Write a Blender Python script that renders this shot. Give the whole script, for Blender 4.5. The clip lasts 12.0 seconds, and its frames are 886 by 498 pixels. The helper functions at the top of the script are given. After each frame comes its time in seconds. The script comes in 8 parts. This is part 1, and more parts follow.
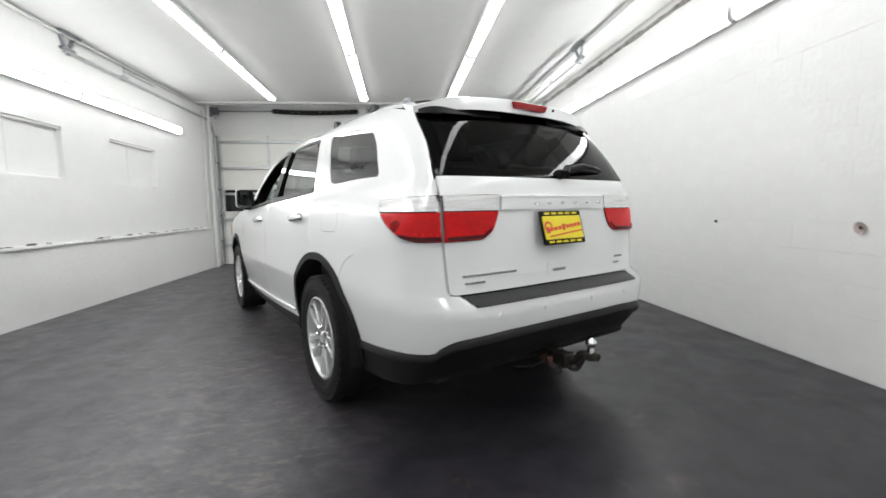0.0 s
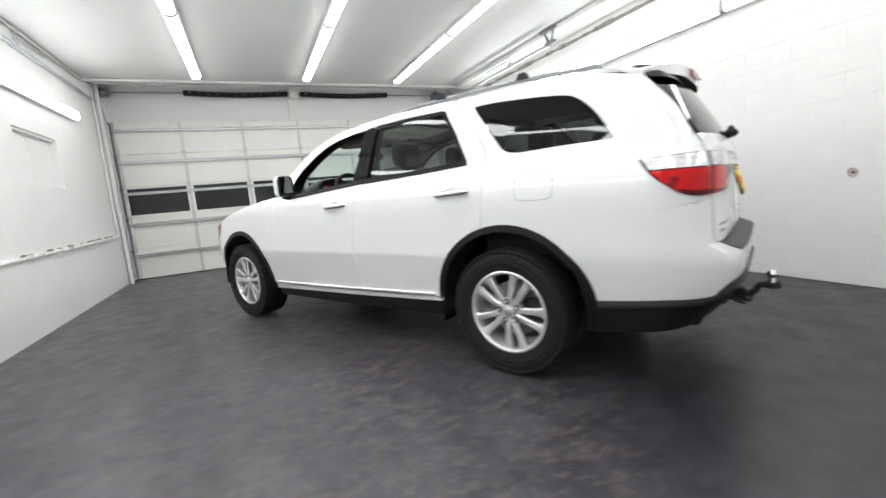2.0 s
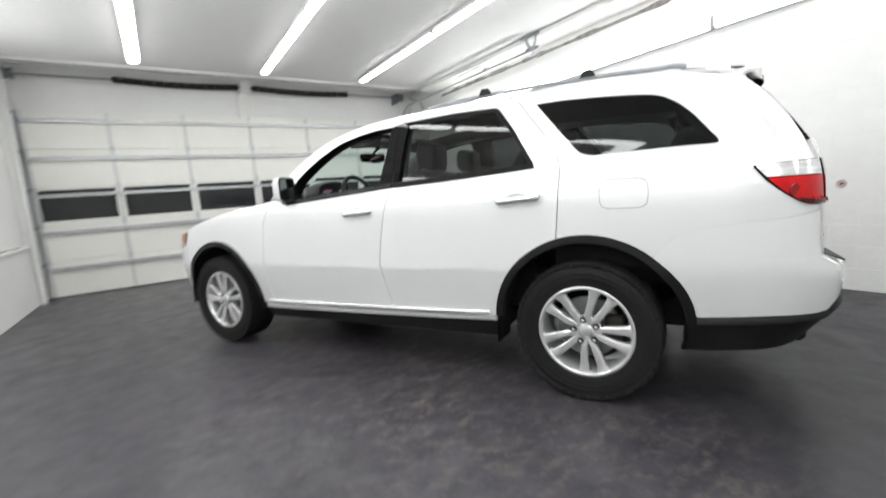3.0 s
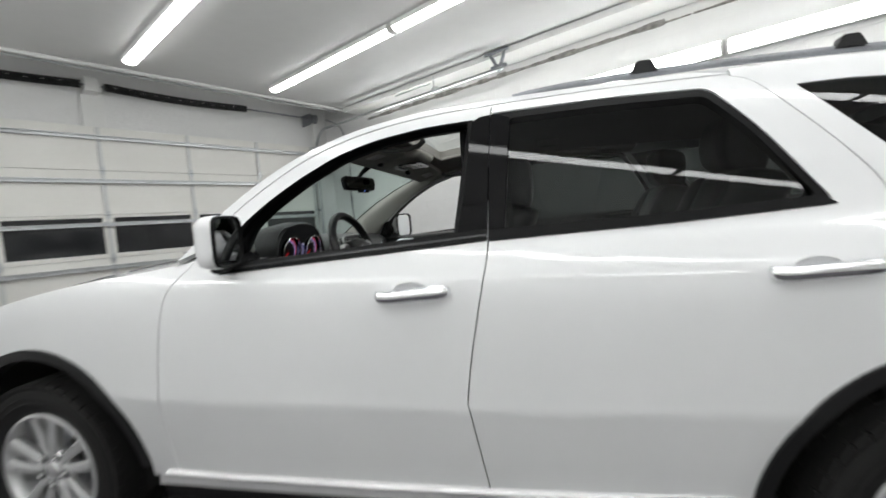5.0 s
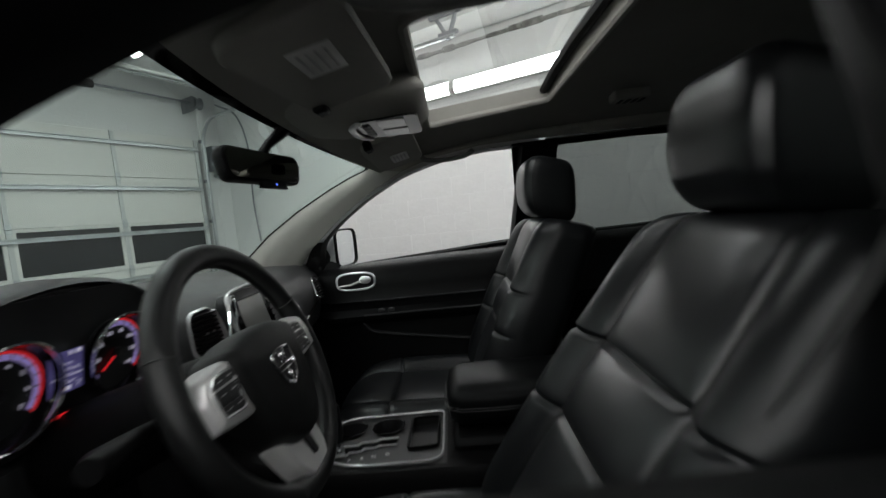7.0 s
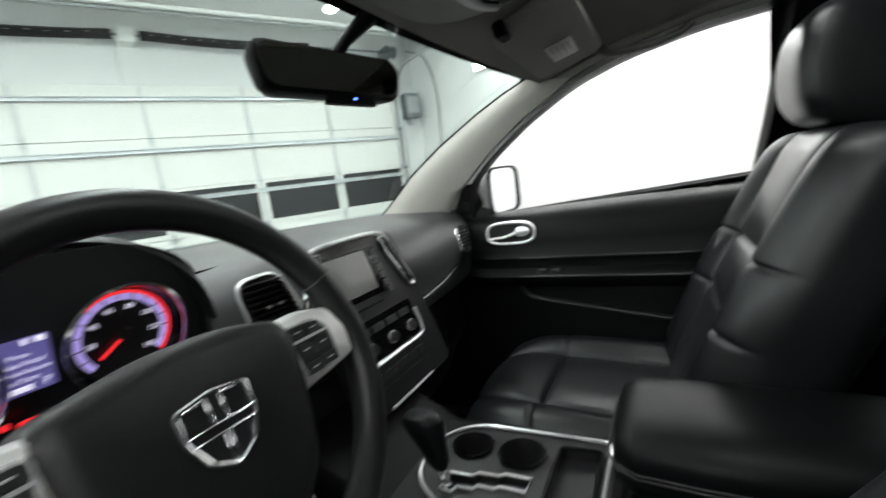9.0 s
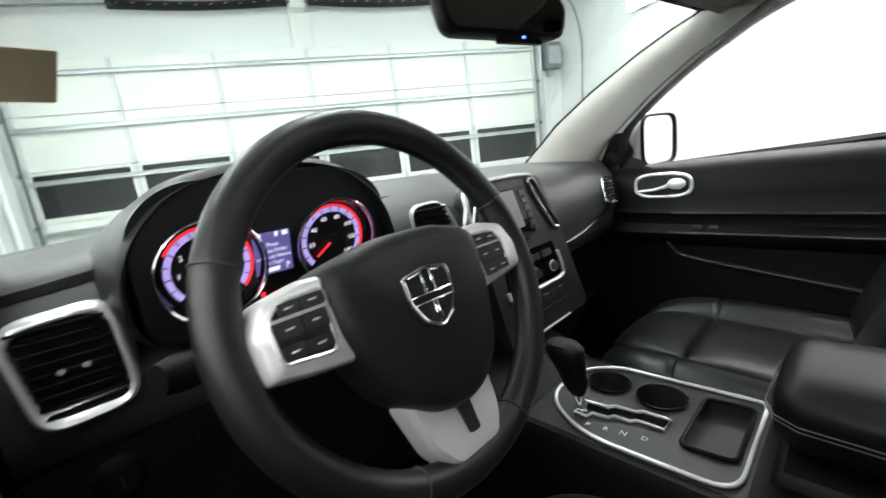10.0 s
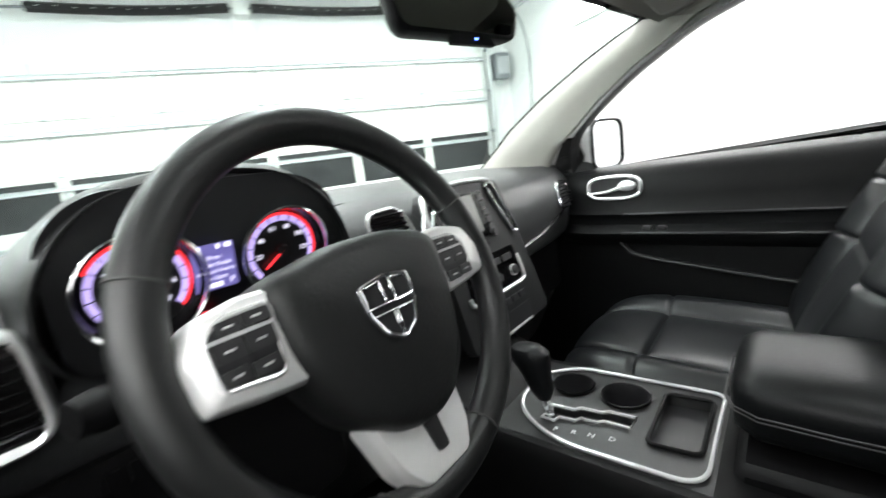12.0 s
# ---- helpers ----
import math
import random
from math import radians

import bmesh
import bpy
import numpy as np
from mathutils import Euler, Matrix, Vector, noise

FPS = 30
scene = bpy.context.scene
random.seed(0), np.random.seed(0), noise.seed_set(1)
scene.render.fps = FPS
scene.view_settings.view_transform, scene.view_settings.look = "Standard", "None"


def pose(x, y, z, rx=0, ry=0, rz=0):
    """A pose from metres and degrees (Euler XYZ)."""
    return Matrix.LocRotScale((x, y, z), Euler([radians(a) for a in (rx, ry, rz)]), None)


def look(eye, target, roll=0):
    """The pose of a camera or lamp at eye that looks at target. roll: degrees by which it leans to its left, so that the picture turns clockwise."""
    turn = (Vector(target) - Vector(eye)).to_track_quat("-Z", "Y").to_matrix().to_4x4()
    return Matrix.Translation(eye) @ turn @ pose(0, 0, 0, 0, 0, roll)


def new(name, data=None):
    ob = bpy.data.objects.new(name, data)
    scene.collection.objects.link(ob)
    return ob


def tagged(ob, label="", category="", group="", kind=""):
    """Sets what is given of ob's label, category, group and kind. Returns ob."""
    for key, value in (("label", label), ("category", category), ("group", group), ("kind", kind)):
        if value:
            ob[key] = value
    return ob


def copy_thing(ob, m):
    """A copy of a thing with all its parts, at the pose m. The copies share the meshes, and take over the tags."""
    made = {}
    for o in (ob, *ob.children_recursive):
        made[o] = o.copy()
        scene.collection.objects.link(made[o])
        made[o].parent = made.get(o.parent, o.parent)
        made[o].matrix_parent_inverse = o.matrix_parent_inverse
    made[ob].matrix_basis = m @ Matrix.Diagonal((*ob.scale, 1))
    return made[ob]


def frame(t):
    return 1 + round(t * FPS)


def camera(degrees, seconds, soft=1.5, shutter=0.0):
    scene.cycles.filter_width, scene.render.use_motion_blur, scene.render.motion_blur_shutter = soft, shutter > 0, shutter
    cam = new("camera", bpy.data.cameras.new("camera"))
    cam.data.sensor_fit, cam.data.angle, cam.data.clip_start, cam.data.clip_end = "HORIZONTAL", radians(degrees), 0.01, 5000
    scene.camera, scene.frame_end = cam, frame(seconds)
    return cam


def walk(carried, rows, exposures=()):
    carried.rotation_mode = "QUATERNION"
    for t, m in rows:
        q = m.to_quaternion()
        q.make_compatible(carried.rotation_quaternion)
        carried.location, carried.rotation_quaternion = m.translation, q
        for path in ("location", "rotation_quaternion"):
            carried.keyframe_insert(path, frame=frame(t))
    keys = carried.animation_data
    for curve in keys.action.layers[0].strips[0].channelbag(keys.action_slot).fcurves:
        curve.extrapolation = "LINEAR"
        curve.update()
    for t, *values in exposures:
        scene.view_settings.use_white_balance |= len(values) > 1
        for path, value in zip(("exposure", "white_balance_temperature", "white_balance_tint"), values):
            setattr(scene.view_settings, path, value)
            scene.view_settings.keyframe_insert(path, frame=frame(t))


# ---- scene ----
cam = camera(92.7, 12.0, soft=1.5, shutter=0.7)
PATH = [
    (0, (-1.658, -2.476, 1.135), (-0.553, -0.819, 0.948), -1.1),
    (0.5, (-2.076, -2.275, 1.148), (-0.81, -0.745, 0.91), -4.0),
    (1, (-2.452, -1.965, 1.148), (-1.131, -0.478, 0.941), -6.4),
    (1.5, (-2.776, -1.623, 1.147), (-1.304, -0.298, 0.868), -5.2),
    (2, (-2.992, -1.23, 1.115), (-1.444, 0.008, 0.846), -5.1),
    (2.5, (-3.114, -0.804, 1.138), (-1.531, 0.386, 0.857), -3.1),
    (3, (-3.126, -0.423, 1.169), (-1.395, 0.544, 0.903), -4.4),
    (3.2, (-3.082, -0.253, 1.202), (-1.3, 0.639, 1.035), -5.4),
    (4.8, (-2.274, 0.922, 1.28), (-0.354, 1.456, 1.115), -4.3),
    (5.5, (-1.853, 1.267, 1.324), (0.129, 1.524, 1.252), -4.7),
    (6, (-1.472, 1.419, 1.335), (0.515, 1.632, 1.244), -5.1),
    (6.5, (-1.248, 1.506, 1.366), (0.748, 1.568, 1.253), -4.9),
    (6.7, (-1.138, 1.543, 1.366), (0.857, 1.577, 1.231), -5.3),
    (8.3, (-0.588, 1.547, 1.371), (1.363, 1.901, 1.11), -8.9),
    (8.5, (-0.559, 1.544, 1.339), (1.354, 2.065, 1.077), -7.2),
    (9, (-0.574, 1.51, 1.331), (1.166, 2.447, 1.026), -7.9),
    (9.3, (-0.611, 1.494, 1.33), (1.0, 2.626, 0.979), -8.5),
    (9.5, (-0.621, 1.516, 1.312), (0.916, 2.745, 0.954), -9.2),
    (10, (-0.654, 1.521, 1.303), (0.711, 2.922, 0.887), -7.1),
    (10.5, (-0.671, 1.508, 1.299), (0.65, 2.944, 0.862), -4.9),
    (11, (-0.674, 1.503, 1.3), (0.654, 2.936, 0.873), -5.0),
    (11.5, (-0.668, 1.506, 1.296), (0.674, 2.926, 0.869), -5.7),
    (12, (-0.638, 1.54, 1.294), (0.867, 2.795, 0.894), -8.0),
]
EXPOSURES = [(0.0, 0.32), (3.0, 0.52), (4.8, 0.05), (5.5, -0.12), (6.5, -0.33), (8.3, 1.22), (9.0, 1.30), (9.5, 1.5), (11.0, 1.82), (12.0, 2.18)]
walk(cam, [(t, look(eye, target, roll)) for t, eye, target, roll in PATH], EXPOSURES)

# ---- world and light levels ----
world = bpy.data.worlds.new("world")
scene.world = world
world.use_nodes = True
world.node_tree.nodes["Background"].inputs["Color"].default_value = (0.02, 0.02, 0.022, 1)
world.node_tree.nodes["Background"].inputs["Strength"].default_value = 0.2
TUBE_STRENGTH = 14.5

# The car stands at the origin, nose to +y; the garage is turned about z.
ROOM = pose(0, 0, 0, 0, 0, -27.7)
WALL_L, WALL_R, WALL_BACK, DOOR_Y, CEIL = -4.20, 2.57, -5.2, 6.78, 3.31
POCKET_Y, POCKET_Z, FRONT_Y = 5.88, 3.62, 6.92

# ---- building helpers ----
def link(name, me, parent=None, label=""):
    ob = new(name, me)
    if parent is not None:
        ob.parent = parent
    return tagged(ob, label) if label else ob


def flat_or_smooth(me, smooth):
    me.polygons.foreach_set("use_smooth", [smooth] * len(me.polygons))


def part(name, bm, material, parent=None, label="", smooth=True, angle=40.0):
    """Link a bmesh as one mesh object."""
    me = bpy.data.meshes.new(name)
    bmesh.ops.recalc_face_normals(bm, faces=bm.faces)
    if smooth:
        for e in bm.edges:
            if len(e.link_faces) == 2 and e.calc_face_angle(0.0) > radians(angle):
                e.smooth = False
    bm.to_mesh(me)
    bm.free()
    flat_or_smooth(me, smooth)
    me.materials.append(material)
    return link(name, me, parent, label)


def empty(name, m=None):
    ob = new(name)
    ob.empty_display_size = 0.1
    if m is not None:
        ob.matrix_basis = m
    return ob


def add_box(bm, a, b, bevel=0.0, m=None, seg=1):
    """A box between two corners, its edges rounded."""
    a, b = Vector(a), Vector(b)
    lo = Vector([min(a[i], b[i]) for i in range(3)])
    hi = Vector([max(a[i], b[i]) for i in range(3)])
    vs = [bm.verts.new((x, y, z)) for x in (lo.x, hi.x) for y in (lo.y, hi.y) for z in (lo.z, hi.z)]
    fs = [bm.faces.new([vs[i] for i in q]) for q in ((0, 1, 3, 2), (4, 6, 7, 5), (0, 4, 5, 1), (2, 3, 7, 6), (0, 2, 6, 4), (1, 5, 7, 3))]
    geom = vs
    if bevel > 0:
        es = list({e for f in fs for e in f.edges})
        r = bmesh.ops.bevel(bm, geom=es, offset=bevel, segments=seg, affect="EDGES", profile=0.5)
        geom = list({v for f in r["faces"] for v in f.verts} | {v for v in vs if v.is_valid})
    if m is not None:
        bmesh.ops.transform(bm, matrix=m, verts=geom)
    return geom


def box(name, a, b, material, parent=None, label="", bevel=0.0, m=None, seg=1):
    bm = bmesh.new()
    add_box(bm, a, b, bevel, m, seg)
    return part(name, bm, material, parent, label, smooth=bevel > 0)


def frame_at(p, d):
    """Two axes across a direction."""
    d = d.normalized()
    up = Vector((0, 0, 1)) if abs(d.z) < 0.9 else Vector((0, 1, 0))
    u = d.cross(up).normalized()
    return u, u.cross(d).normalized()


def add_tube(bm, pts, r, n=10, closed=False, caps=True, flat=1.0):
    """A round bar along points; r may be one radius or one for each point."""
    pts = [Vector(p) for p in pts]
    rs = r if isinstance(r, (list, tuple)) else [r] * len(pts)
    rings, u0 = [], None
    for i, p in enumerate(pts):
        a = pts[i - 1] if (i > 0 or closed) else p
        b = pts[(i + 1) % len(pts)] if (i < len(pts) - 1 or closed) else p
        d = (b - a).normalized()
        if u0 is None:
            u, w = frame_at(p, d)
        else:
            u = (u0 - d * u0.dot(d)).normalized()
            w = u.cross(d).normalized()
        u0 = u
        rings.append([bm.verts.new(p + rs[i] * (u * math.cos(k * math.tau / n) + w * flat * math.sin(k * math.tau / n))) for k in range(n)])
    for i in range(len(rings) if closed else len(rings) - 1):
        a, b = rings[i], rings[(i + 1) % len(rings)]
        for k in range(n):
            bm.faces.new((a[k], a[(k + 1) % n], b[(k + 1) % n], b[k]))
    if caps and not closed:
        bm.faces.new(rings[0][::-1])
        bm.faces.new(rings[-1])
    return [v for ring in rings for v in ring]


def tube(name, pts, r, material, parent=None, label="", n=10, closed=False, flat=1.0):
    bm = bmesh.new()
    add_tube(bm, pts, r, n, closed, True, flat)
    return part(name, bm, material, parent, label)


def add_lathe(bm, profile, n=48, m=None, closed=False):
    """Turn a profile of (radius, along) about the x axis."""
    rings = [[bm.verts.new((h, r * math.cos(k * math.tau / n), r * math.sin(k * math.tau / n))) for k in range(n)] for r, h in profile]
    for i in range(len(rings) if closed else len(rings) - 1):
        a, b = rings[i], rings[(i + 1) % len(rings)]
        for k in range(n):
            bm.faces.new((a[k], a[(k + 1) % n], b[(k + 1) % n], b[k]))
    vs = [v for ring in rings for v in ring]
    if m is not None:
        bmesh.ops.transform(bm, matrix=m, verts=vs)
    return vs


def add_prism(bm, outline, depth, m=None, bevel=0.0, seg=1):
    """A plate: an outline in x, z drawn out along +y by depth."""
    a = [bm.verts.new((x, 0, z)) for x, z in outline]
    b = [bm.verts.new((x, depth, z)) for x, z in outline]
    n = len(outline)
    fs = [bm.faces.new(a), bm.faces.new(b[::-1])]
    fs += [bm.faces.new((a[i], b[i], b[(i + 1) % n], a[(i + 1) % n])) for i in range(n)]
    geom = a + b
    if bevel > 0:
        r = bmesh.ops.bevel(bm, geom=list(fs[0].edges), offset=bevel, segments=seg, affect="EDGES", profile=0.5)
        geom = list({v for f in r["faces"] for v in f.verts} | {v for v in geom if v.is_valid})
    if m is not None:
        bmesh.ops.transform(bm, matrix=m, verts=geom)
    return geom


def rounded(pts, radii, steps=6):
    """An outline with its corners rounded by the radii given."""
    out, n = [], len(pts)
    for i in range(n):
        p, r = Vector(pts[i]), radii[i] if isinstance(radii, (list, tuple)) else radii
        a, b = Vector(pts[i - 1]) - p, Vector(pts[(i + 1) % n]) - p
        r = min(r, a.length * 0.49, b.length * 0.49)
        if r <= 0:
            out.append((p.x, p.y))
            continue
        q, s = p + a.normalized() * r, p + b.normalized() * r
        for k in range(steps + 1):
            t = k / steps
            v = q * (1 - t) ** 2 + p * 2 * t * (1 - t) + s * t * t
            out.append((v.x, v.y))
    return out


def curve_through(pts, per=6, closed=False):
    """Catmull-Rom points through the given ones (2D or 3D)."""
    P = [Vector(p) for p in pts]
    n, out = len(P), []
    for i in range(n if closed else n - 1):
        p0 = P[i - 1] if (i > 0 or closed) else P[0] * 2 - P[1]
        p1, p2 = P[i], P[(i + 1) % n]
        p3 = P[(i + 2) % n] if (i < n - 2 or closed) else P[-1] * 2 - P[-2]
        for k in range(per):
            t = k / per
            out.append(0.5 * ((2 * p1) + (p2 - p0) * t + (2 * p0 - 5 * p1 + 4 * p2 - p3) * t * t + (3 * p1 - p0 - 3 * p2 + p3) * t ** 3))
    if not closed:
        out.append(P[-1])
    return [tuple(v) for v in out]


def grid_fill(outer, holes, step):
    """Vertices and faces of a plane outline with holes, cut along a grid."""
    bm = bmesh.new()
    for loop in [outer, *holes]:
        vs = [bm.verts.new((p[0], p[1], 0)) for p in loop]
        for i in range(len(vs)):
            bm.edges.new((vs[i], vs[(i + 1) % len(vs)]))
    bmesh.ops.triangle_fill(bm, edges=bm.edges[:], use_beauty=True, normal=(0, 0, 1))
    for axis in (0, 1):
        lo, hi = min(p[axis] for p in outer), max(p[axis] for p in outer)
        st = step[axis] if isinstance(step, (list, tuple)) else step
        k = math.floor(lo / st) + 1
        while k * st < hi - 1e-4:
            no = (1, 0, 0) if axis == 0 else (0, 1, 0)
            bmesh.ops.bisect_plane(bm, geom=bm.verts[:] + bm.edges[:] + bm.faces[:], plane_co=Vector(no) * k * st, plane_no=no, dist=1e-5)
            k += 1
    bmesh.ops.dissolve_degenerate(bm, dist=1e-5, edges=bm.edges[:])
    bm.verts.index_update()
    vs = [(v.co.x, v.co.y) for v in bm.verts]
    fs = []
    for f in bm.faces:
        ids = [v.index for v in f.verts]
        fs.append(ids if f.normal.z > 0 else ids[::-1])
    bm.free()
    return vs, fs


def surface(name, outer, where, material, parent=None, label="", holes=(), step=0.04, off=0.0, thick=0.012, flip=False):
    """A curved sheet: a plane outline laid on where(u, v), with true normals, set off by off and with edges turned in by thick."""
    vs, fs = grid_fill(outer, holes, step)
    h = 0.004
    co, no = [], []
    for u, v in vs:
        p = Vector(where(u, v))
        n = (Vector(where(u + h, v)) - Vector(where(u - h, v))).cross(Vector(where(u, v + h)) - Vector(where(u, v - h)))
        n = -n.normalized() if flip else n.normalized()
        co.append(p + n * off)
        no.append(n)
    if flip:
        fs = [f[::-1] for f in fs]
    edges = {}
    for f in fs:
        for i in range(len(f)):
            a, b = f[i], f[(i + 1) % len(f)]
            edges[(a, b)] = edges.get((a, b), 0) + 1
    rim = [(a, b) for a, b in edges if (b, a) not in edges]
    loops = [tuple(no[i]) for f in fs for i in f]
    if thick > 0:
        inner = {}
        for a, b in rim:
            for i in (a, b):
                if i not in inner:
                    inner[i] = len(co)
                    co.append(co[i] - no[i] * thick)
        for a, b in rim:
            q = [b, a, inner[a], inner[b]]
            n = (co[a] - co[b]).cross(co[inner[a]] - co[b])
            n = tuple(n.normalized()) if n.length > 1e-12 else (0, 0, 1)
            fs.append(q)
            loops += [n] * 4
    me = bpy.data.meshes.new(name)
    me.from_pydata([tuple(c) for c in co], [], fs)
    flat_or_smooth(me, True)
    me.normals_split_custom_set(loops)
    me.materials.append(material)
    return link(name, me, parent, label)


def text_part(name, words, size, m, material, parent, depth=0.0008, label=""):
    """Raised lettering in the built-in font, as a mesh; it lies in the local x, y plane of m, centred."""
    cu = bpy.data.curves.new(name, "FONT")
    cu.body, cu.size, cu.extrude, cu.align_x, cu.align_y, cu.resolution_u = words, size, depth, "CENTER", "CENTER", 2
    ob = bpy.data.objects.new(name, cu)
    scene.collection.objects.link(ob)
    me = bpy.data.meshes.new_from_object(ob)
    bpy.data.objects.remove(ob)
    me.transform(m)
    me.materials.clear()
    me.materials.append(material)
    return link(name, me, parent, label)


def hermite(xs, ys):
    """A smooth curve through points that never overshoots."""
    h = [b - a for a, b in zip(xs, xs[1:])]
    d = [(b - a) / k for a, b, k in zip(ys, ys[1:], h)]
    m = [d[0]] + [0.0] * (len(xs) - 2) + [d[-1]]
    for i in range(1, len(xs) - 1):
        if d[i - 1] * d[i] > 0:
            w1, w2 = 2 * h[i] + h[i - 1], h[i] + 2 * h[i - 1]
            m[i] = (w1 + w2) / (w1 / d[i - 1] + w2 / d[i])

    def at(v):
        if v <= xs[0]:
            return ys[0] + m[0] * (v - xs[0])
        if v >= xs[-1]:
            return ys[-1] + m[-1] * (v - xs[-1])
        i = 0
        while v > xs[i + 1]:
            i += 1
        t = (v - xs[i]) / h[i]
        return ys[i] * (1 + 2 * t) * (1 - t) ** 2 + m[i] * h[i] * t * (1 - t) ** 2 + ys[i + 1] * t * t * (3 - 2 * t) + m[i + 1] * h[i] * t * t * (t - 1)

    return at

# ---- materials ----
def material(name, colour, rough=0.5, metal=0.0, coat=0.0, vary=0.0, scale=6.0, bump=0.0, bump_scale=60.0, spec=0.5, rough_vary=0.0, second=None, stretch=None):
    """A procedural surface: colour broken up at two scales, and fine relief."""
    m = bpy.data.materials.new(name)
    m.use_nodes = True
    nt = m.node_tree
    b = nt.nodes["Principled BSDF"]
    b.inputs["Base Color"].default_value = (*colour, 1)
    b.inputs["Roughness"].default_value = rough
    b.inputs["Metallic"].default_value = metal
    b.inputs["Coat Weight"].default_value = coat
    b.inputs["Coat Roughness"].default_value = 0.03
    b.inputs["Specular IOR Level"].default_value = spec
    tc = nt.nodes.new("ShaderNodeTexCoord")
    place = tc.outputs["Object"]
    if stretch:
        mp = nt.nodes.new("ShaderNodeMapping")
        mp.inputs["Scale"].default_value = stretch
        nt.links.new(place, mp.inputs["Vector"])
        place = mp.outputs["Vector"]
    if vary > 0 or rough_vary > 0:
        n1, n2 = nt.nodes.new("ShaderNodeTexNoise"), nt.nodes.new("ShaderNodeTexNoise")
        n1.inputs["Scale"].default_value, n2.inputs["Scale"].default_value = scale, scale * 9
        n1.inputs["Detail"].default_value = n2.inputs["Detail"].default_value = 5
        mix = nt.nodes.new("ShaderNodeMath")
        mix.operation = "MULTIPLY_ADD"
        mix.inputs[1].default_value = 0.35
        nt.links.new(place, n1.inputs["Vector"])
        nt.links.new(place, n2.inputs["Vector"])
        nt.links.new(n2.outputs["Fac"], mix.inputs[0])
        sc = nt.nodes.new("ShaderNodeMath")
        sc.operation, sc.inputs[1].default_value = "MULTIPLY", 0.65
        nt.links.new(n1.outputs["Fac"], sc.inputs[0])
        nt.links.new(sc.outputs[0], mix.inputs[2])
        if vary > 0:
            ramp = nt.nodes.new("ShaderNodeValToRGB")
            ramp.color_ramp.elements[0].position, ramp.color_ramp.elements[1].position = 0.33, 0.67
            lo = second if second else tuple(c * (1 - vary) for c in colour)
            ramp.color_ramp.elements[0].color = (*lo, 1)
            ramp.color_ramp.elements[1].color = (*colour, 1)
            nt.links.new(mix.outputs[0], ramp.inputs["Fac"])
            nt.links.new(ramp.outputs["Color"], b.inputs["Base Color"])
        if rough_vary > 0:
            mr = nt.nodes.new("ShaderNodeMapRange")
            mr.inputs["From Min"].default_value, mr.inputs["From Max"].default_value = 0.3, 0.7
            mr.inputs["To Min"].default_value, mr.inputs["To Max"].default_value = max(rough - rough_vary, 0.02), min(rough + rough_vary, 1)
            nt.links.new(mix.outputs[0], mr.inputs["Value"])
            nt.links.new(mr.outputs["Result"], b.inputs["Roughness"])
    if bump > 0:
        bn, bp = nt.nodes.new("ShaderNodeTexNoise"), nt.nodes.new("ShaderNodeBump")
        bn.inputs["Scale"].default_value, bn.inputs["Detail"].default_value = bump_scale, 4
        bp.inputs["Strength"].default_value, bp.inputs["Distance"].default_value = 1.0, bump
        nt.links.new(place, bn.inputs["Vector"])
        nt.links.new(bn.outputs["Fac"], bp.inputs["Height"])
        nt.links.new(bp.outputs["Normal"], b.inputs["Normal"])
    return m


def glass(name, tint, gloss=0.045, rough=0.0, power=4.0):
    """Thin sheet glass: tinted straight-through light, and a mirror gloss that grows towards grazing angles."""
    m = bpy.data.materials.new(name)
    m.use_nodes = True
    nt = m.node_tree
    nt.nodes.remove(nt.nodes["Principled BSDF"])
    tr, gl, mx, fr, pw, ma = (nt.nodes.new(k) for k in ("ShaderNodeBsdfTransparent", "ShaderNodeBsdfGlossy", "ShaderNodeMixShader", "ShaderNodeLayerWeight", "ShaderNodeMath", "ShaderNodeMath"))
    tr.inputs["Color"].default_value = (*tint, 1)
    gl.inputs["Roughness"].default_value = rough
    gl.inputs["Color"].default_value = (1, 1, 1, 1)
    fr.inputs["Blend"].default_value = 0.5
    pw.operation, pw.inputs[1].default_value = "POWER", power
    ma.operation, ma.inputs[1].default_value, ma.inputs[2].default_value = "MULTIPLY_ADD", 0.9, gloss
    nt.links.new(fr.outputs["Facing"], pw.inputs[0])
    nt.links.new(pw.outputs[0], ma.inputs[0])
    nt.links.new(ma.outputs[0], mx.inputs[0])
    nt.links.new(tr.outputs[0], mx.inputs[1])
    nt.links.new(gl.outputs[0], mx.inputs[2])
    nt.links.new(mx.outputs[0], nt.nodes["Material Output"].inputs["Surface"])
    return m


def glow(name, colour, strength):
    m = bpy.data.materials.new(name)
    m.use_nodes = True
    b = m.node_tree.nodes["Principled BSDF"]
    b.inputs["Base Color"].default_value = (*[c * 0.8 for c in colour], 1)
    b.inputs["Emission Color"].default_value = (*colour, 1)
    b.inputs["Emission Strength"].default_value = strength
    return m


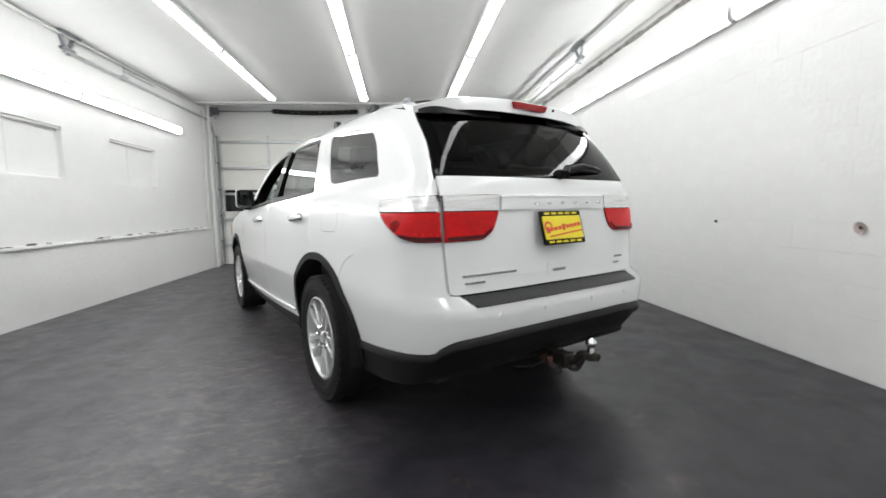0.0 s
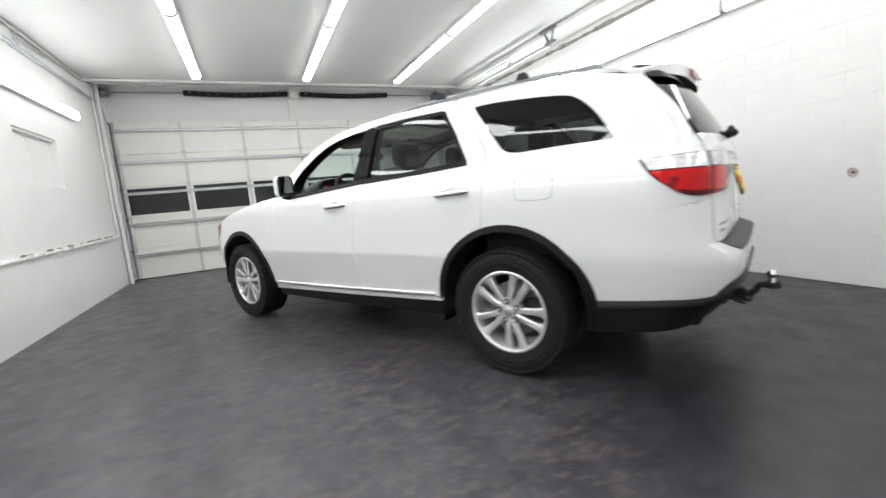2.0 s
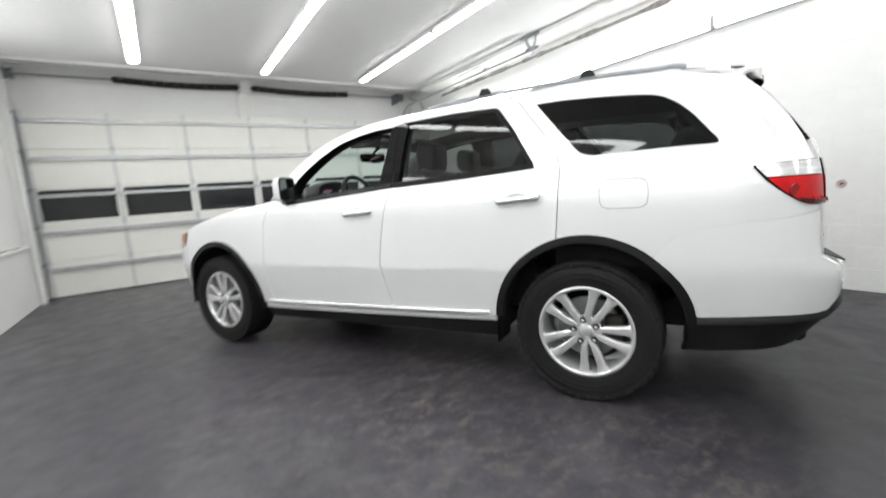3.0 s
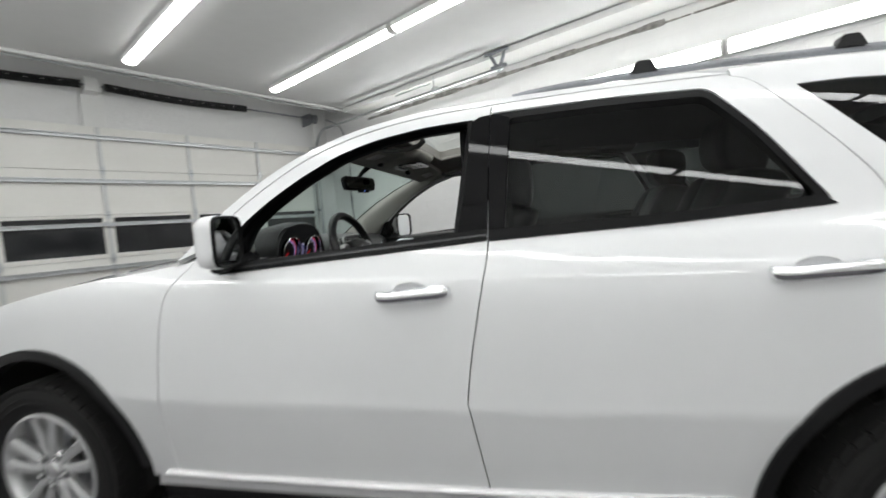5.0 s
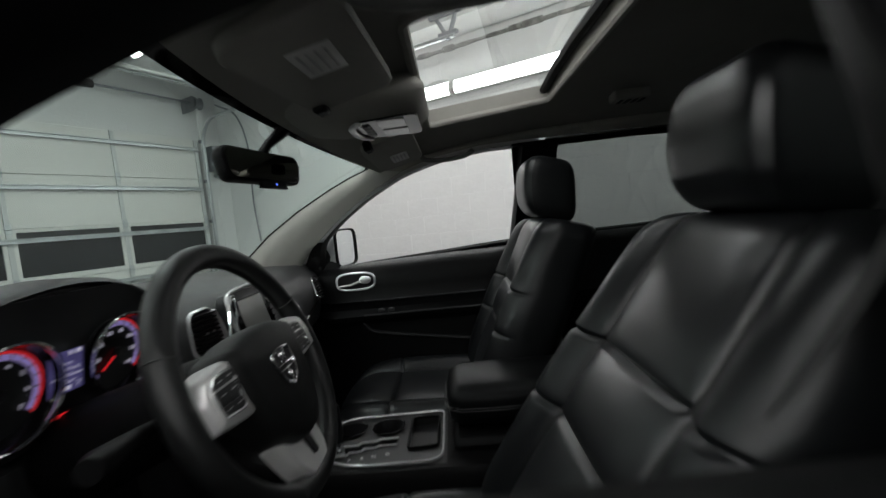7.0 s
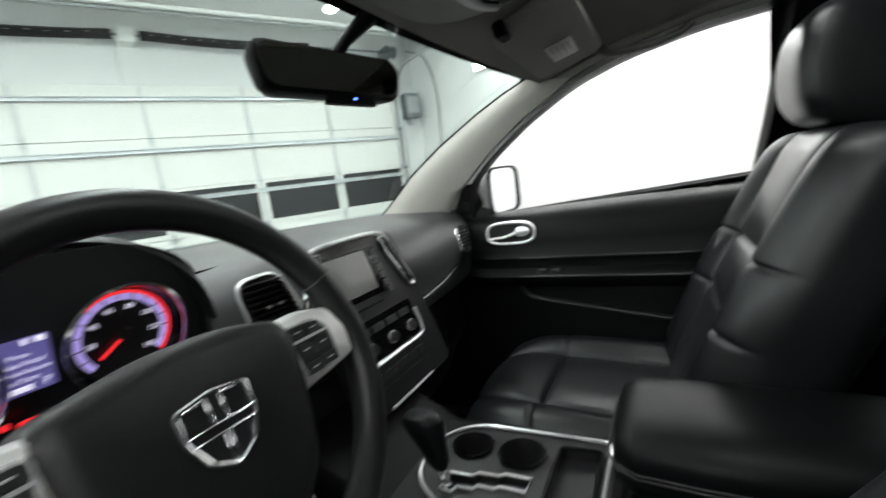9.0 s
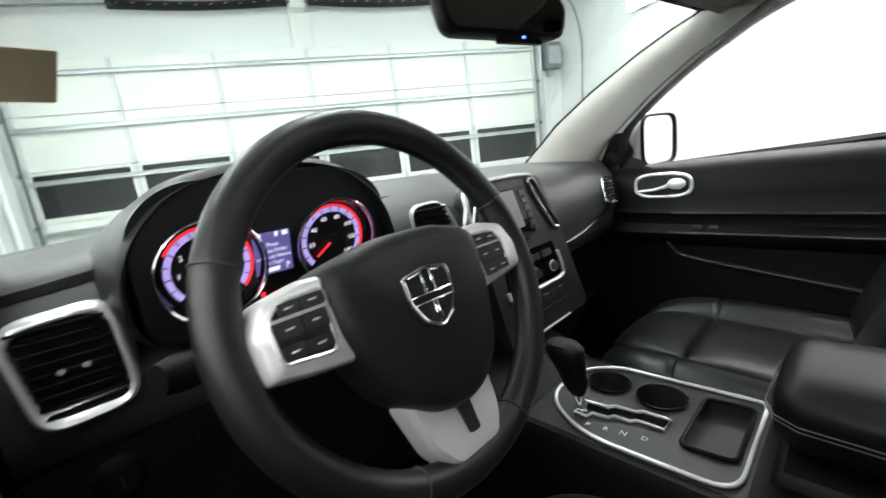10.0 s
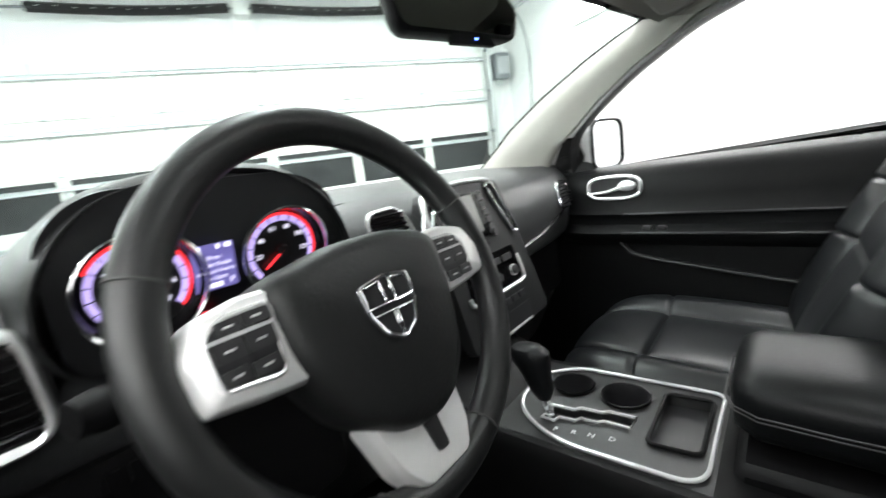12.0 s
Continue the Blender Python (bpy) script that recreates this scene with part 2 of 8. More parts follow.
def floor_material():
    """Dark painted concrete: worn film over pale scuffs, tyre rubs and rusty stains."""
    m = material("floor_paint", (0.040, 0.038, 0.046), 0.28, spec=0.42, bump=0.0005, bump_scale=90)
    nt = m.node_tree
    b, tc = nt.nodes["Principled BSDF"], nt.nodes["Texture Coordinate"]

    def noise_at(scale, detail, dist=0.0, rough=0.6):
        n = nt.nodes.new("ShaderNodeTexNoise")
        n.inputs["Scale"].default_value, n.inputs["Detail"].default_value = scale, detail
        n.inputs["Distortion"].default_value, n.inputs["Roughness"].default_value = dist, rough
        nt.links.new(tc.outputs["Object"], n.inputs["Vector"])
        return n.outputs["Fac"]

    def ramp_of(fac, a, c, lo, hi):
        r = nt.nodes.new("ShaderNodeValToRGB")
        r.color_ramp.elements[0].position, r.color_ramp.elements[1].position = a, c
        r.color_ramp.elements[0].color, r.color_ramp.elements[1].color = (*lo, 1), (*hi, 1)
        nt.links.new(fac, r.inputs["Fac"])
        return r.outputs["Color"]

    def mix_of(fac, a, c):
        x = nt.nodes.new("ShaderNodeMix")
        x.data_type = "RGBA"
        nt.links.new(fac, x.inputs["Factor"])
        nt.links.new(a, x.inputs[6])
        nt.links.new(c, x.inputs[7])
        return x.outputs[2]

    # streaks run along two directions, as wheels and brooms left them
    flat = nt.nodes.new("ShaderNodeMapping")
    flat.inputs["Rotation"].default_value, flat.inputs["Scale"].default_value = (0, 0, 0.75), (0.72, 1.35, 1.0)
    nt.links.new(tc.outputs["Object"], flat.inputs["Vector"])

    def streak_at(scale, detail, dist):
        n = nt.nodes.new("ShaderNodeTexNoise")
        n.inputs["Scale"].default_value, n.inputs["Detail"].default_value = scale, detail
        n.inputs["Distortion"].default_value, n.inputs["Roughness"].default_value = dist, 0.68
        nt.links.new(flat.outputs["Vector"], n.inputs["Vector"])
        return n.outputs["Fac"]

    def times(a, c):
        x = nt.nodes.new("ShaderNodeMath")
        x.operation = "MULTIPLY"
        nt.links.new(a, x.inputs[0])
        nt.links.new(c, x.inputs[1])
        return x.outputs[0]

    dim_zone = nt.nodes.new("ShaderNodeMapRange")
    dim_zone.inputs["From Min"].default_value, dim_zone.inputs["From Max"].default_value = 0.30, -0.62
    dim_zone.inputs["To Min"].default_value, dim_zone.inputs["To Max"].default_value = 0.95, 0.0
    base = ramp_of(noise_at(7.0, 9, 0.3, 0.65), 0.32, 0.68, (0.030, 0.028, 0.036), (0.074, 0.069, 0.080))
    # the lane that is driven and walked on is scuffed most
    sep = nt.nodes.new("ShaderNodeSeparateXYZ")
    nt.links.new(tc.outputs["Object"], sep.inputs[0])
    lane = nt.nodes.new("ShaderNodeMapRange")
    lane.inputs["From Min"].default_value, lane.inputs["From Max"].default_value = 2.2, 0.9
    lane.inputs["To Min"].default_value, lane.inputs["To Max"].default_value = 0.15, 1.0
    off_lane, far_off = nt.nodes.new("ShaderNodeMath"), nt.nodes.new("ShaderNodeMath")
    off_lane.operation, off_lane.inputs[1].default_value, far_off.operation = "ADD", 0.7, "ABSOLUTE"
    nt.links.new(sep.outputs["X"], off_lane.inputs[0])
    nt.links.new(off_lane.outputs[0], far_off.inputs[0])
    nt.links.new(far_off.outputs[0], lane.inputs["Value"])
    # dimness by the far wall and behind the car is painted into the colour
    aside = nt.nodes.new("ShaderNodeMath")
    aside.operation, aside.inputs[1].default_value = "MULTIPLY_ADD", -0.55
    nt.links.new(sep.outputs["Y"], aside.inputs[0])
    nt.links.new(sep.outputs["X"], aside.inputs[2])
    nt.links.new(aside.outputs[0], dim_zone.inputs["Value"])
    base = mix_of(dim_zone.outputs["Result"], base, ramp_of(noise_at(7.0, 6), 0.3, 0.7, (0.010, 0.0095, 0.013), (0.027, 0.025, 0.030)))
    cloud = times(lane.outputs["Result"], ramp_of(noise_at(0.7, 5, 0.2), 0.36, 0.62, (0.35, 0.35, 0.35), (1, 1, 1)))
    # scuffs are held back where the floor is dimmed
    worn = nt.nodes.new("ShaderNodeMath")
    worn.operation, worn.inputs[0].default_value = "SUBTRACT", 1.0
    nt.links.new(dim_zone.outputs["Result"], worn.inputs[1])
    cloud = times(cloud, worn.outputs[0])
    pale = ramp_of(noise_at(22.0, 6), 0.3, 0.75, (0.098, 0.089, 0.086), (0.20, 0.170, 0.145))
    scuff = ramp_of(streak_at(11.0, 15, 0.25), 0.49, 0.62, (0, 0, 0), (0.85, 0.85, 0.85))
    both = mix_of(times(scuff, cloud), base, pale)
    chip = ramp_of(noise_at(34.0, 10, 0.2, 0.8), 0.54, 0.62, (0, 0, 0), (0.7, 0.7, 0.7))
    both = mix_of(times(chip, cloud), both, pale)
    dark = ramp_of(noise_at(12.0, 3), 0.3, 0.7, (0.020, 0.019, 0.024), (0.030, 0.028, 0.034))
    both = mix_of(ramp_of(streak_at(1.5, 9, 0.5), 0.50, 0.72, (0, 0, 0), (0.5, 0.5, 0.5)), both, dark)
    rust = ramp_of(noise_at(9.0, 4), 0.3, 0.7, (0.12, 0.085, 0.055), (0.19, 0.135, 0.085))
    both = mix_of(ramp_of(noise_at(4.3, 7, 0.7), 0.64, 0.76, (0, 0, 0), (0.45, 0.45, 0.45)), both, rust)
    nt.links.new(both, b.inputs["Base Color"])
    # gloss drops as well in the dimmed part, to keep it dark
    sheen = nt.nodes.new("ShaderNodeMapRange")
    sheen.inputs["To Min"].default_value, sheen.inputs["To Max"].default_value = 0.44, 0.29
    nt.links.new(dim_zone.outputs["Result"], sheen.inputs["Value"])
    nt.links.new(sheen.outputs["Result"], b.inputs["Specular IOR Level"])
    r = nt.nodes.new("ShaderNodeMapRange")
    r.inputs["From Min"].default_value, r.inputs["From Max"].default_value = 0.35, 0.7
    r.inputs["To Min"].default_value, r.inputs["To Max"].default_value = 0.29, 0.44
    nt.links.new(noise_at(4.0, 6, 0.5), r.inputs["Value"])
    nt.links.new(r.outputs["Result"], b.inputs["Roughness"])
    return m


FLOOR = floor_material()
WALL = material("white_block_paint", (0.80, 0.80, 0.79), 0.55, vary=0.06, scale=1.3, bump=0.0045, bump_scale=26)
CEILING = material("ceiling_paint", (0.71, 0.71, 0.70), 0.6, vary=0.06, scale=0.7, bump=0.0008, bump_scale=50)
TRIMWHITE = material("white_gloss_paint", (0.80, 0.80, 0.78), 0.4, vary=0.06, scale=3, bump=0.0004, bump_scale=50)
DOORPANEL = material("white_door_panel", (0.80, 0.79, 0.75), 0.5, vary=0.06, scale=2.0, bump=0.0006, bump_scale=120)
STEEL = material("galvanised_steel", (0.62, 0.64, 0.65), 0.38, 0.9, vary=0.3, scale=9, rough_vary=0.1)
GREYMETAL = material("grey_steel", (0.30, 0.31, 0.33), 0.45, 0.7, vary=0.3, scale=12)
RUBBLE = material("broken_mortar", (0.40, 0.385, 0.36), 0.9, vary=0.75, scale=14, bump=0.012, bump_scale=30)
STILE = material("pale_grey_stile_paint", (0.62, 0.63, 0.62), 0.45, vary=0.10, scale=5)
SPRING = material("black_oiled_spring", (0.018, 0.018, 0.018), 0.4, 0.3, vary=0.4, scale=20)
BLACKVOID = material("dark_pane", (0.012, 0.013, 0.015), 0.12, vary=0.3, scale=2)
TUBE = glow("fluorescent_tube", (0.985, 1.0, 0.995), TUBE_STRENGTH)
GALV = material("dull_galvanised_pipe", (0.50, 0.51, 0.51), 0.45, 0.6, vary=0.25, scale=12)
FIXTURE = material("fixture_enamel", (0.82, 0.82, 0.80), 0.35, vary=0.04, scale=4)
PAINT = material("white_car_paint", (0.775, 0.78, 0.785), 0.32, coat=1.0, vary=0.02, scale=3.0)
PLASTIC = material("black_textured_plastic", (0.010, 0.010, 0.0105), 0.5, spec=0.3, vary=0.25, scale=14, bump=0.0004, bump_scale=700)
RUBBER = material("black_rubber", (0.0045, 0.0045, 0.0048), 0.45, spec=0.13, vary=0.2, scale=20)
PIANO = material("gloss_black", (0.005, 0.005, 0.0055), 0.05, spec=0.2, vary=0.1, scale=5)
# chrome's bright reflections are put into a partly diffuse colour
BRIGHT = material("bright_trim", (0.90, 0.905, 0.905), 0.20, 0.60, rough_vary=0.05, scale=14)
CHROME = material("chrome", (0.88, 0.89, 0.90), 0.08, 1.0, rough_vary=0.03, scale=14)
SATIN = material("satin_silver", (0.62, 0.62, 0.62), 0.33, 0.75, vary=0.08, scale=18)
SILVERPAINT = material("silver_painted_plastic", (0.68, 0.68, 0.675), 0.33, 0.40, vary=0.05, scale=18)
ALLOY = material("painted_alloy", (0.74, 0.745, 0.75), 0.24, 0.62, coat=0.3, vary=0.08, scale=8)
TYRE = material("tyre_rubber", (0.011, 0.0108, 0.0105), 0.7, spec=0.3, vary=0.35, scale=10, bump=0.0008, bump_scale=160)
REDLENS = material("red_lens", (0.72, 0.003, 0.007), 0.30, coat=0.08, spec=0.22, vary=0.4, scale=7, second=(0.42, 0.002, 0.004))
DEEPRED = material("deep_red_lens", (0.30, 0.002, 0.004), 0.2, coat=0.1, spec=0.3, vary=0.3, scale=30)
CLEARLENS = material("clear_lens", (0.90, 0.90, 0.90), 0.12, 0.25, coat=1.0, vary=0.45, scale=32, bump=0.0022, bump_scale=45, stretch=(0.22, 0.22, 2.4))
DARKLENS = material("dark_red_lens", (0.07, 0.003, 0.005), 0.25, spec=0.3, vary=0.2, scale=20)
AMBER = material("amber_lens", (0.75, 0.28, 0.05), 0.15, coat=0.8, vary=0.2)
UNDER = material("underbody_black", (0.012, 0.012, 0.012), 0.8, vary=0.4, scale=7)
IRON = material("greasy_iron", (0.035, 0.032, 0.028), 0.6, 0.5, vary=0.5, scale=20, second=(0.034, 0.029, 0.024))
REARGLASS = glass("rear_privacy_glass", (0.062, 0.068, 0.068), 0.012, power=5.5)
BARSILVER = material("pale_silver_bar", (0.76, 0.77, 0.775), 0.30, 0.25, vary=0.05, scale=12)
PAD = material("ribbed_grey_plastic", (0.030, 0.030, 0.032), 0.55, spec=0.3, vary=0.2, scale=14, bump=0.0004, bump_scale=500)
PRIVACY = glass("privacy_glass", (0.185, 0.203, 0.198), 0.028)
CLEARGLASS = glass("clear_glass", (0.74, 0.86, 0.83))
ROOFGLASS = glass("roof_glass", (0.75, 0.78, 0.77))

# ---- the garage: setting ----
def room_part(name, bm, mat, label="", category="", kind="", smooth=False, group=""):
    ob = part(name, bm, mat, smooth=smooth)
    ob.matrix_basis = ROOM
    return tagged(ob, label, category, group, kind)


def room_box(name, a, b, mat, label="", category="structure", kind="structure", bevel=0.0):
    bm = bmesh.new()
    add_box(bm, a, b, bevel)
    return room_part(name, bm, mat, label, category, kind, bevel > 0)


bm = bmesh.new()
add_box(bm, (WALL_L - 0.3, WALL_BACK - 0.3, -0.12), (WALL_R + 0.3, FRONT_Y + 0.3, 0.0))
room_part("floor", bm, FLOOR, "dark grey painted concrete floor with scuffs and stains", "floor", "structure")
bm = bmesh.new()
add_box(bm, (WALL_L - 0.2, WALL_BACK - 0.2, CEIL), (WALL_R + 0.2, POCKET_Y, CEIL + 0.10))
add_box(bm, (WALL_L - 0.2, POCKET_Y + 0.002, POCKET_Z), (WALL_R + 0.2, FRONT_Y + 0.2, POCKET_Z + 0.10))
add_box(bm, (WALL_L - 0.2, POCKET_Y - 0.05, CEIL + 0.102), (WALL_R + 0.2, POCKET_Y, POCKET_Z + 0.1))
room_part("ceiling", bm, CEILING, "smooth white painted ceiling", "ceiling", "structure")
tube_pts = [(WALL_L, POCKET_Y + 0.03, CEIL - 0.01), (WALL_R, POCKET_Y + 0.03, CEIL - 0.01)]
bm = bmesh.new()
add_tube(bm, tube_pts, 0.022, 10)
room_part("trim", bm, TRIMWHITE, "white painted pipe along the front edge of the ceiling", "pipe", "structure", True)

pipe = empty("ceiling_conduit", ROOM)
tagged(pipe, "grey steel conduit with couplings along the ceiling edge", "conduit", "conduits")
tube("pipe", [(WALL_L + .06, POCKET_Y + .10, CEIL - .035), (WALL_R - .40, POCKET_Y + .10, CEIL - .035)], .013, GALV, pipe)
for x in (-3.4, -2.05, -.62, .9, 1.8):
    bm = bmesh.new()
    add_lathe(bm, [(.013, -.04), (.019, -.036), (.019, .036), (.013, .04)], 14, pose(x, POCKET_Y + .10, CEIL - .035))
    part("coupling", bm, GALV, pipe)
    box("strap", (x + .10, POCKET_Y + .08, CEIL - .055), (x + .125, POCKET_Y + .12, CEIL - .001 + .03), GALV, pipe, bevel=.003)

# Left wall with two blocked windows: built as blocks of wall round the recesses.
WINDOWS = [(1.36, 2.53, 1.57, 2.18), (3.37, 4.45, 1.57, 2.18)]
bm = bmesh.new()
T = WALL_L - 0.22
add_box(bm, (T, WALL_BACK - 0.2, 0), (WALL_L, FRONT_Y + 0.2, 1.57))
add_box(bm, (T, WALL_BACK - 0.2, 2.18), (WALL_L, FRONT_Y + 0.2, POCKET_Z))
add_box(bm, (T, WALL_BACK - 0.2, 1.57), (WALL_L, 1.36, 2.18))
add_box(bm, (T, 2.53, 1.57), (WALL_L, 3.37, 2.18))
add_box(bm, (T, 4.45, 1.57), (WALL_L, FRONT_Y + 0.2, 2.18))
room_part("wall_west", bm, WALL, "white painted block wall with two blocked windows", "wall", "structure")
for k, (a, b, lo, hi) in enumerate(WINDOWS):
    ob = room_box("window_%d" % (k + 1), (T, a, 1.57), (WALL_L - 0.07, b, 2.18), WALL, "window opening blocked flush with white painted board", "window")
    for n, q in enumerate(((a, b, lo - 0.001, lo + 0.02), (a, b, hi - 0.03, hi))):
        box("window_sill" if n == 0 else "window_frame", (WALL_L - 0.068, q[0] + 0.004, q[2]), (WALL_L - 0.02, q[1] - 0.004, q[3]), TRIMWHITE, ob, bevel=0.004)
    box("window_frame", (WALL_L - 0.069, a + (b - a) * 0.42, lo + 0.022), (WALL_L - 0.062, a + (b - a) * 0.42 + 0.03, hi - 0.032), TRIMWHITE, ob)

# Broken ledge along the left wall.
bm = bmesh.new()
rnd = random.Random(4)
y = -1.0
while y < 6.1:
    w = rnd.uniform(0.05, 0.16)
    add_box(bm, (WALL_L - 0.02, y, 0.80 + 0.006 * (y - 2)), (WALL_L + rnd.uniform(0.025, 0.055), y + w, 0.83 + 0.006 * (y - 2) + rnd.uniform(0, 0.012)), 0.006)
    y += w
room_part("ledge", bm, TRIMWHITE, "rough white mortar ledge along the block wall", "ledge", "structure", True)
bm = bmesh.new()
for k in range(34):
    y = rnd.uniform(1.2, 6.0)
    w = rnd.uniform(0.015, 0.06)
    z = 0.836 + 0.006 * (y - 2)
    add_box(bm, (WALL_L + 0.0, y, z), (WALL_L + rnd.uniform(0.02, 0.05), y + w, z + rnd.uniform(0.006, 0.022)), 0.004, Matrix.Translation((0, 0, 0)))
tagged(room_part("mortar_crumbs", bm, RUBBLE, "loose grey mortar crumbs lying on the ledge", "rubble", "stuff", True))

# Right wall, back wall and header.
room_box("wall_east", (WALL_R + 0.012, WALL_BACK - 0.2, 0), (WALL_R + 0.25, FRONT_Y + 0.2, POCKET_Z), WALL, "white painted concrete block wall", "wall")
room_box("wall_south", (WALL_L, WALL_BACK - 0.2, 0), (WALL_R, WALL_BACK, CEIL), WALL, "white painted block wall behind the car", "wall")
bm = bmesh.new()
add_box(bm, (WALL_L, FRONT_Y, 2.80), (WALL_R, FRONT_Y + 0.2, POCKET_Z))
add_box(bm, (2.18, DOOR_Y + 0.02, 0), (WALL_R, FRONT_Y + 0.2, 2.80))
add_box(bm, (WALL_L, FRONT_Y, 0), (2.18, FRONT_Y + 0.2, 2.80))
room_part("wall_north", bm, WALL, "white header wall above the garage door", "wall", "structure")
bm = bmesh.new()
add_box(bm, (2.18, WALL_BACK, 3.235), (WALL_R, POCKET_Y - 0.06, CEIL - 0.003), 0.004)
room_part("soffit", bm, TRIMWHITE, "white boxed soffit where wall and ceiling meet", "soffit", "structure", True)
bm = bmesh.new()
y = -3.0
while y < 5.6:
    w = rnd.uniform(0.06, 0.22)
    gap = rnd.uniform(0.004, 0.011) if y < 0.9 else rnd.uniform(0.012, 0.042)
    add_box(bm, (WALL_R - rnd.uniform(0.004, 0.022), y, 3.135 - gap * 0.5), (WALL_R + 0.02, y + w, 3.135 + gap), 0.003)
    y += w * rnd.uniform(0.8, 1.1)
room_part("crack", bm, RUBBLE, "ragged crack with crumbling mortar high on the wall", "crack", "structure", True)
# bolt hole with a patch, and a plain small hole
bm = bmesh.new()
add_lathe(bm, [(0.001, 0.0), (0.030, 0.0), (0.034, -0.003), (0.036, -0.010)], 20, pose(WALL_R - 0.008, -0.61, 0.97))
room_part("wall_patch", bm, material("patch", (0.62, 0.50, 0.48), 0.7, vary=0.4, scale=18), "round pinkish plaster patch round a bolt hole", "patch", "structure", True)
for y, r in ((-0.61, 0.011), (0.61, 0.012)):
    bm = bmesh.new()
    add_lathe(bm, [(0.0005, 0.0), (r, 0.0), (r, 0.012)], 14, pose(WALL_R - 0.012, y, 0.97 if y < 0 else 0.98))
    room_part("anchor", bm, IRON, "dark rusty anchor socket in the wall", "anchor", "structure", True)

# ---- the sectional garage door ----
door = empty("door_1", ROOM)
tagged(door, "white sectional overhead garage door with a row of dark panes", "garage door", kind="structure")
DX = [-4.12, -3.08, -2.04, -1.0, 0.04, 1.08, 2.13]
DZ = [0.012, 0.56, 1.12, 1.68, 2.25, 2.81]
for r in range(5):
    lo, hi = DZ[r] + 0.003, DZ[r + 1] - 0.003
    for c in range(6):
        a, b = DX[c] + 0.002, DX[c + 1] - 0.002
        bm = bmesh.new()
        if r == 2:
            for q in ((a, b, lo, 1.175), (a, b, 1.645, hi), (a, a + 0.055, 1.175, 1.645), (b - 0.055, b, 1.175, 1.645)):
                add_box(bm, (q[0], DOOR_Y, q[2]), (q[1], DOOR_Y + 0.04, q[3]))
            panel = part("door_panel", bm, DOORPANEL, door, smooth=False)
            box("pane", (a + 0.057, DOOR_Y + 0.018, 1.177), (b - 0.057, DOOR_Y + 0.024, 1.643), BLACKVOID, panel, "dark night-black window pane")
        else:
            add_box(bm, (a, DOOR_Y + 0.012, lo), (b, DOOR_Y + 0.04, hi), 0.003)
            part("door_panel", bm, DOORPANEL, door, smooth=True)
    for c in range(7):
        x = DX[c] + (0.03 if c == 0 else -0.03 if c == 6 else 0)
        w = 0.045 if 0 < c < 6 else 0.05
        box("stile", (x - w / 2, DOOR_Y - 0.012, lo + 0.004), (x + w / 2, DOOR_Y + 0.010, hi - 0.004), STILE, door, bevel=0.003)
for z in (0.44, 1.00, 1.555, 2.11, 2.665):
    bm = bmesh.new()
    add_prism(bm, [(DOOR_Y - 0.055, z - 0.022), (DOOR_Y - 0.05, z - 0.026), (DOOR_Y - 0.014, z - 0.026), (DOOR_Y - 0.014, z + 0.026), (DOOR_Y - 0.05, z + 0.026), (DOOR_Y - 0.055, z + 0.022), (DOOR_Y - 0.055, z + 0.016), (DOOR_Y - 0.02, z + 0.018), (DOOR_Y - 0.02, z - 0.018), (DOOR_Y - 0.055, z - 0.016)], DX[-1] - DX[0] - 0.02, Matrix(((0, 1, 0, DX[0] + 0.01), (1, 0, 0, 0), (0, 0, 1, 0), (0, 0, 0, 1))))
    part("strut", bm, STEEL, door, "bright galvanised stiffening rail", smooth=False)
for r in range(1, 5):
    for c in range(7):
        bm = bmesh.new()
        x = DX[c] + (0.03 if c == 0 else -0.03 if c == 6 else 0)
        add_box(bm, (x - 0.028, DOOR_Y - 0.02, DZ[r] - 0.05), (x + 0.028, DOOR_Y - 0.013, DZ[r] + 0.05), 0.004)
        add_tube(bm, [(x - 0.03, DOOR_Y - 0.022, DZ[r]), (x + 0.03, DOOR_Y - 0.022, DZ[r])], 0.008, 8)
        part("hinge", bm, STEEL, door)
for x, s in ((DX[0] - 0.02, 1), (DX[-1] + 0.02, -1)):
    for z in DZ[1:]:
        bm = bmesh.new()
        add_tube(bm, [(x - s * 0.012, DOOR_Y - 0.04, z - 0.03), (x + s * 0.012, DOOR_Y - 0.04, z - 0.03)], 0.025, 14)
        part("roller", bm, GREYMETAL, door)

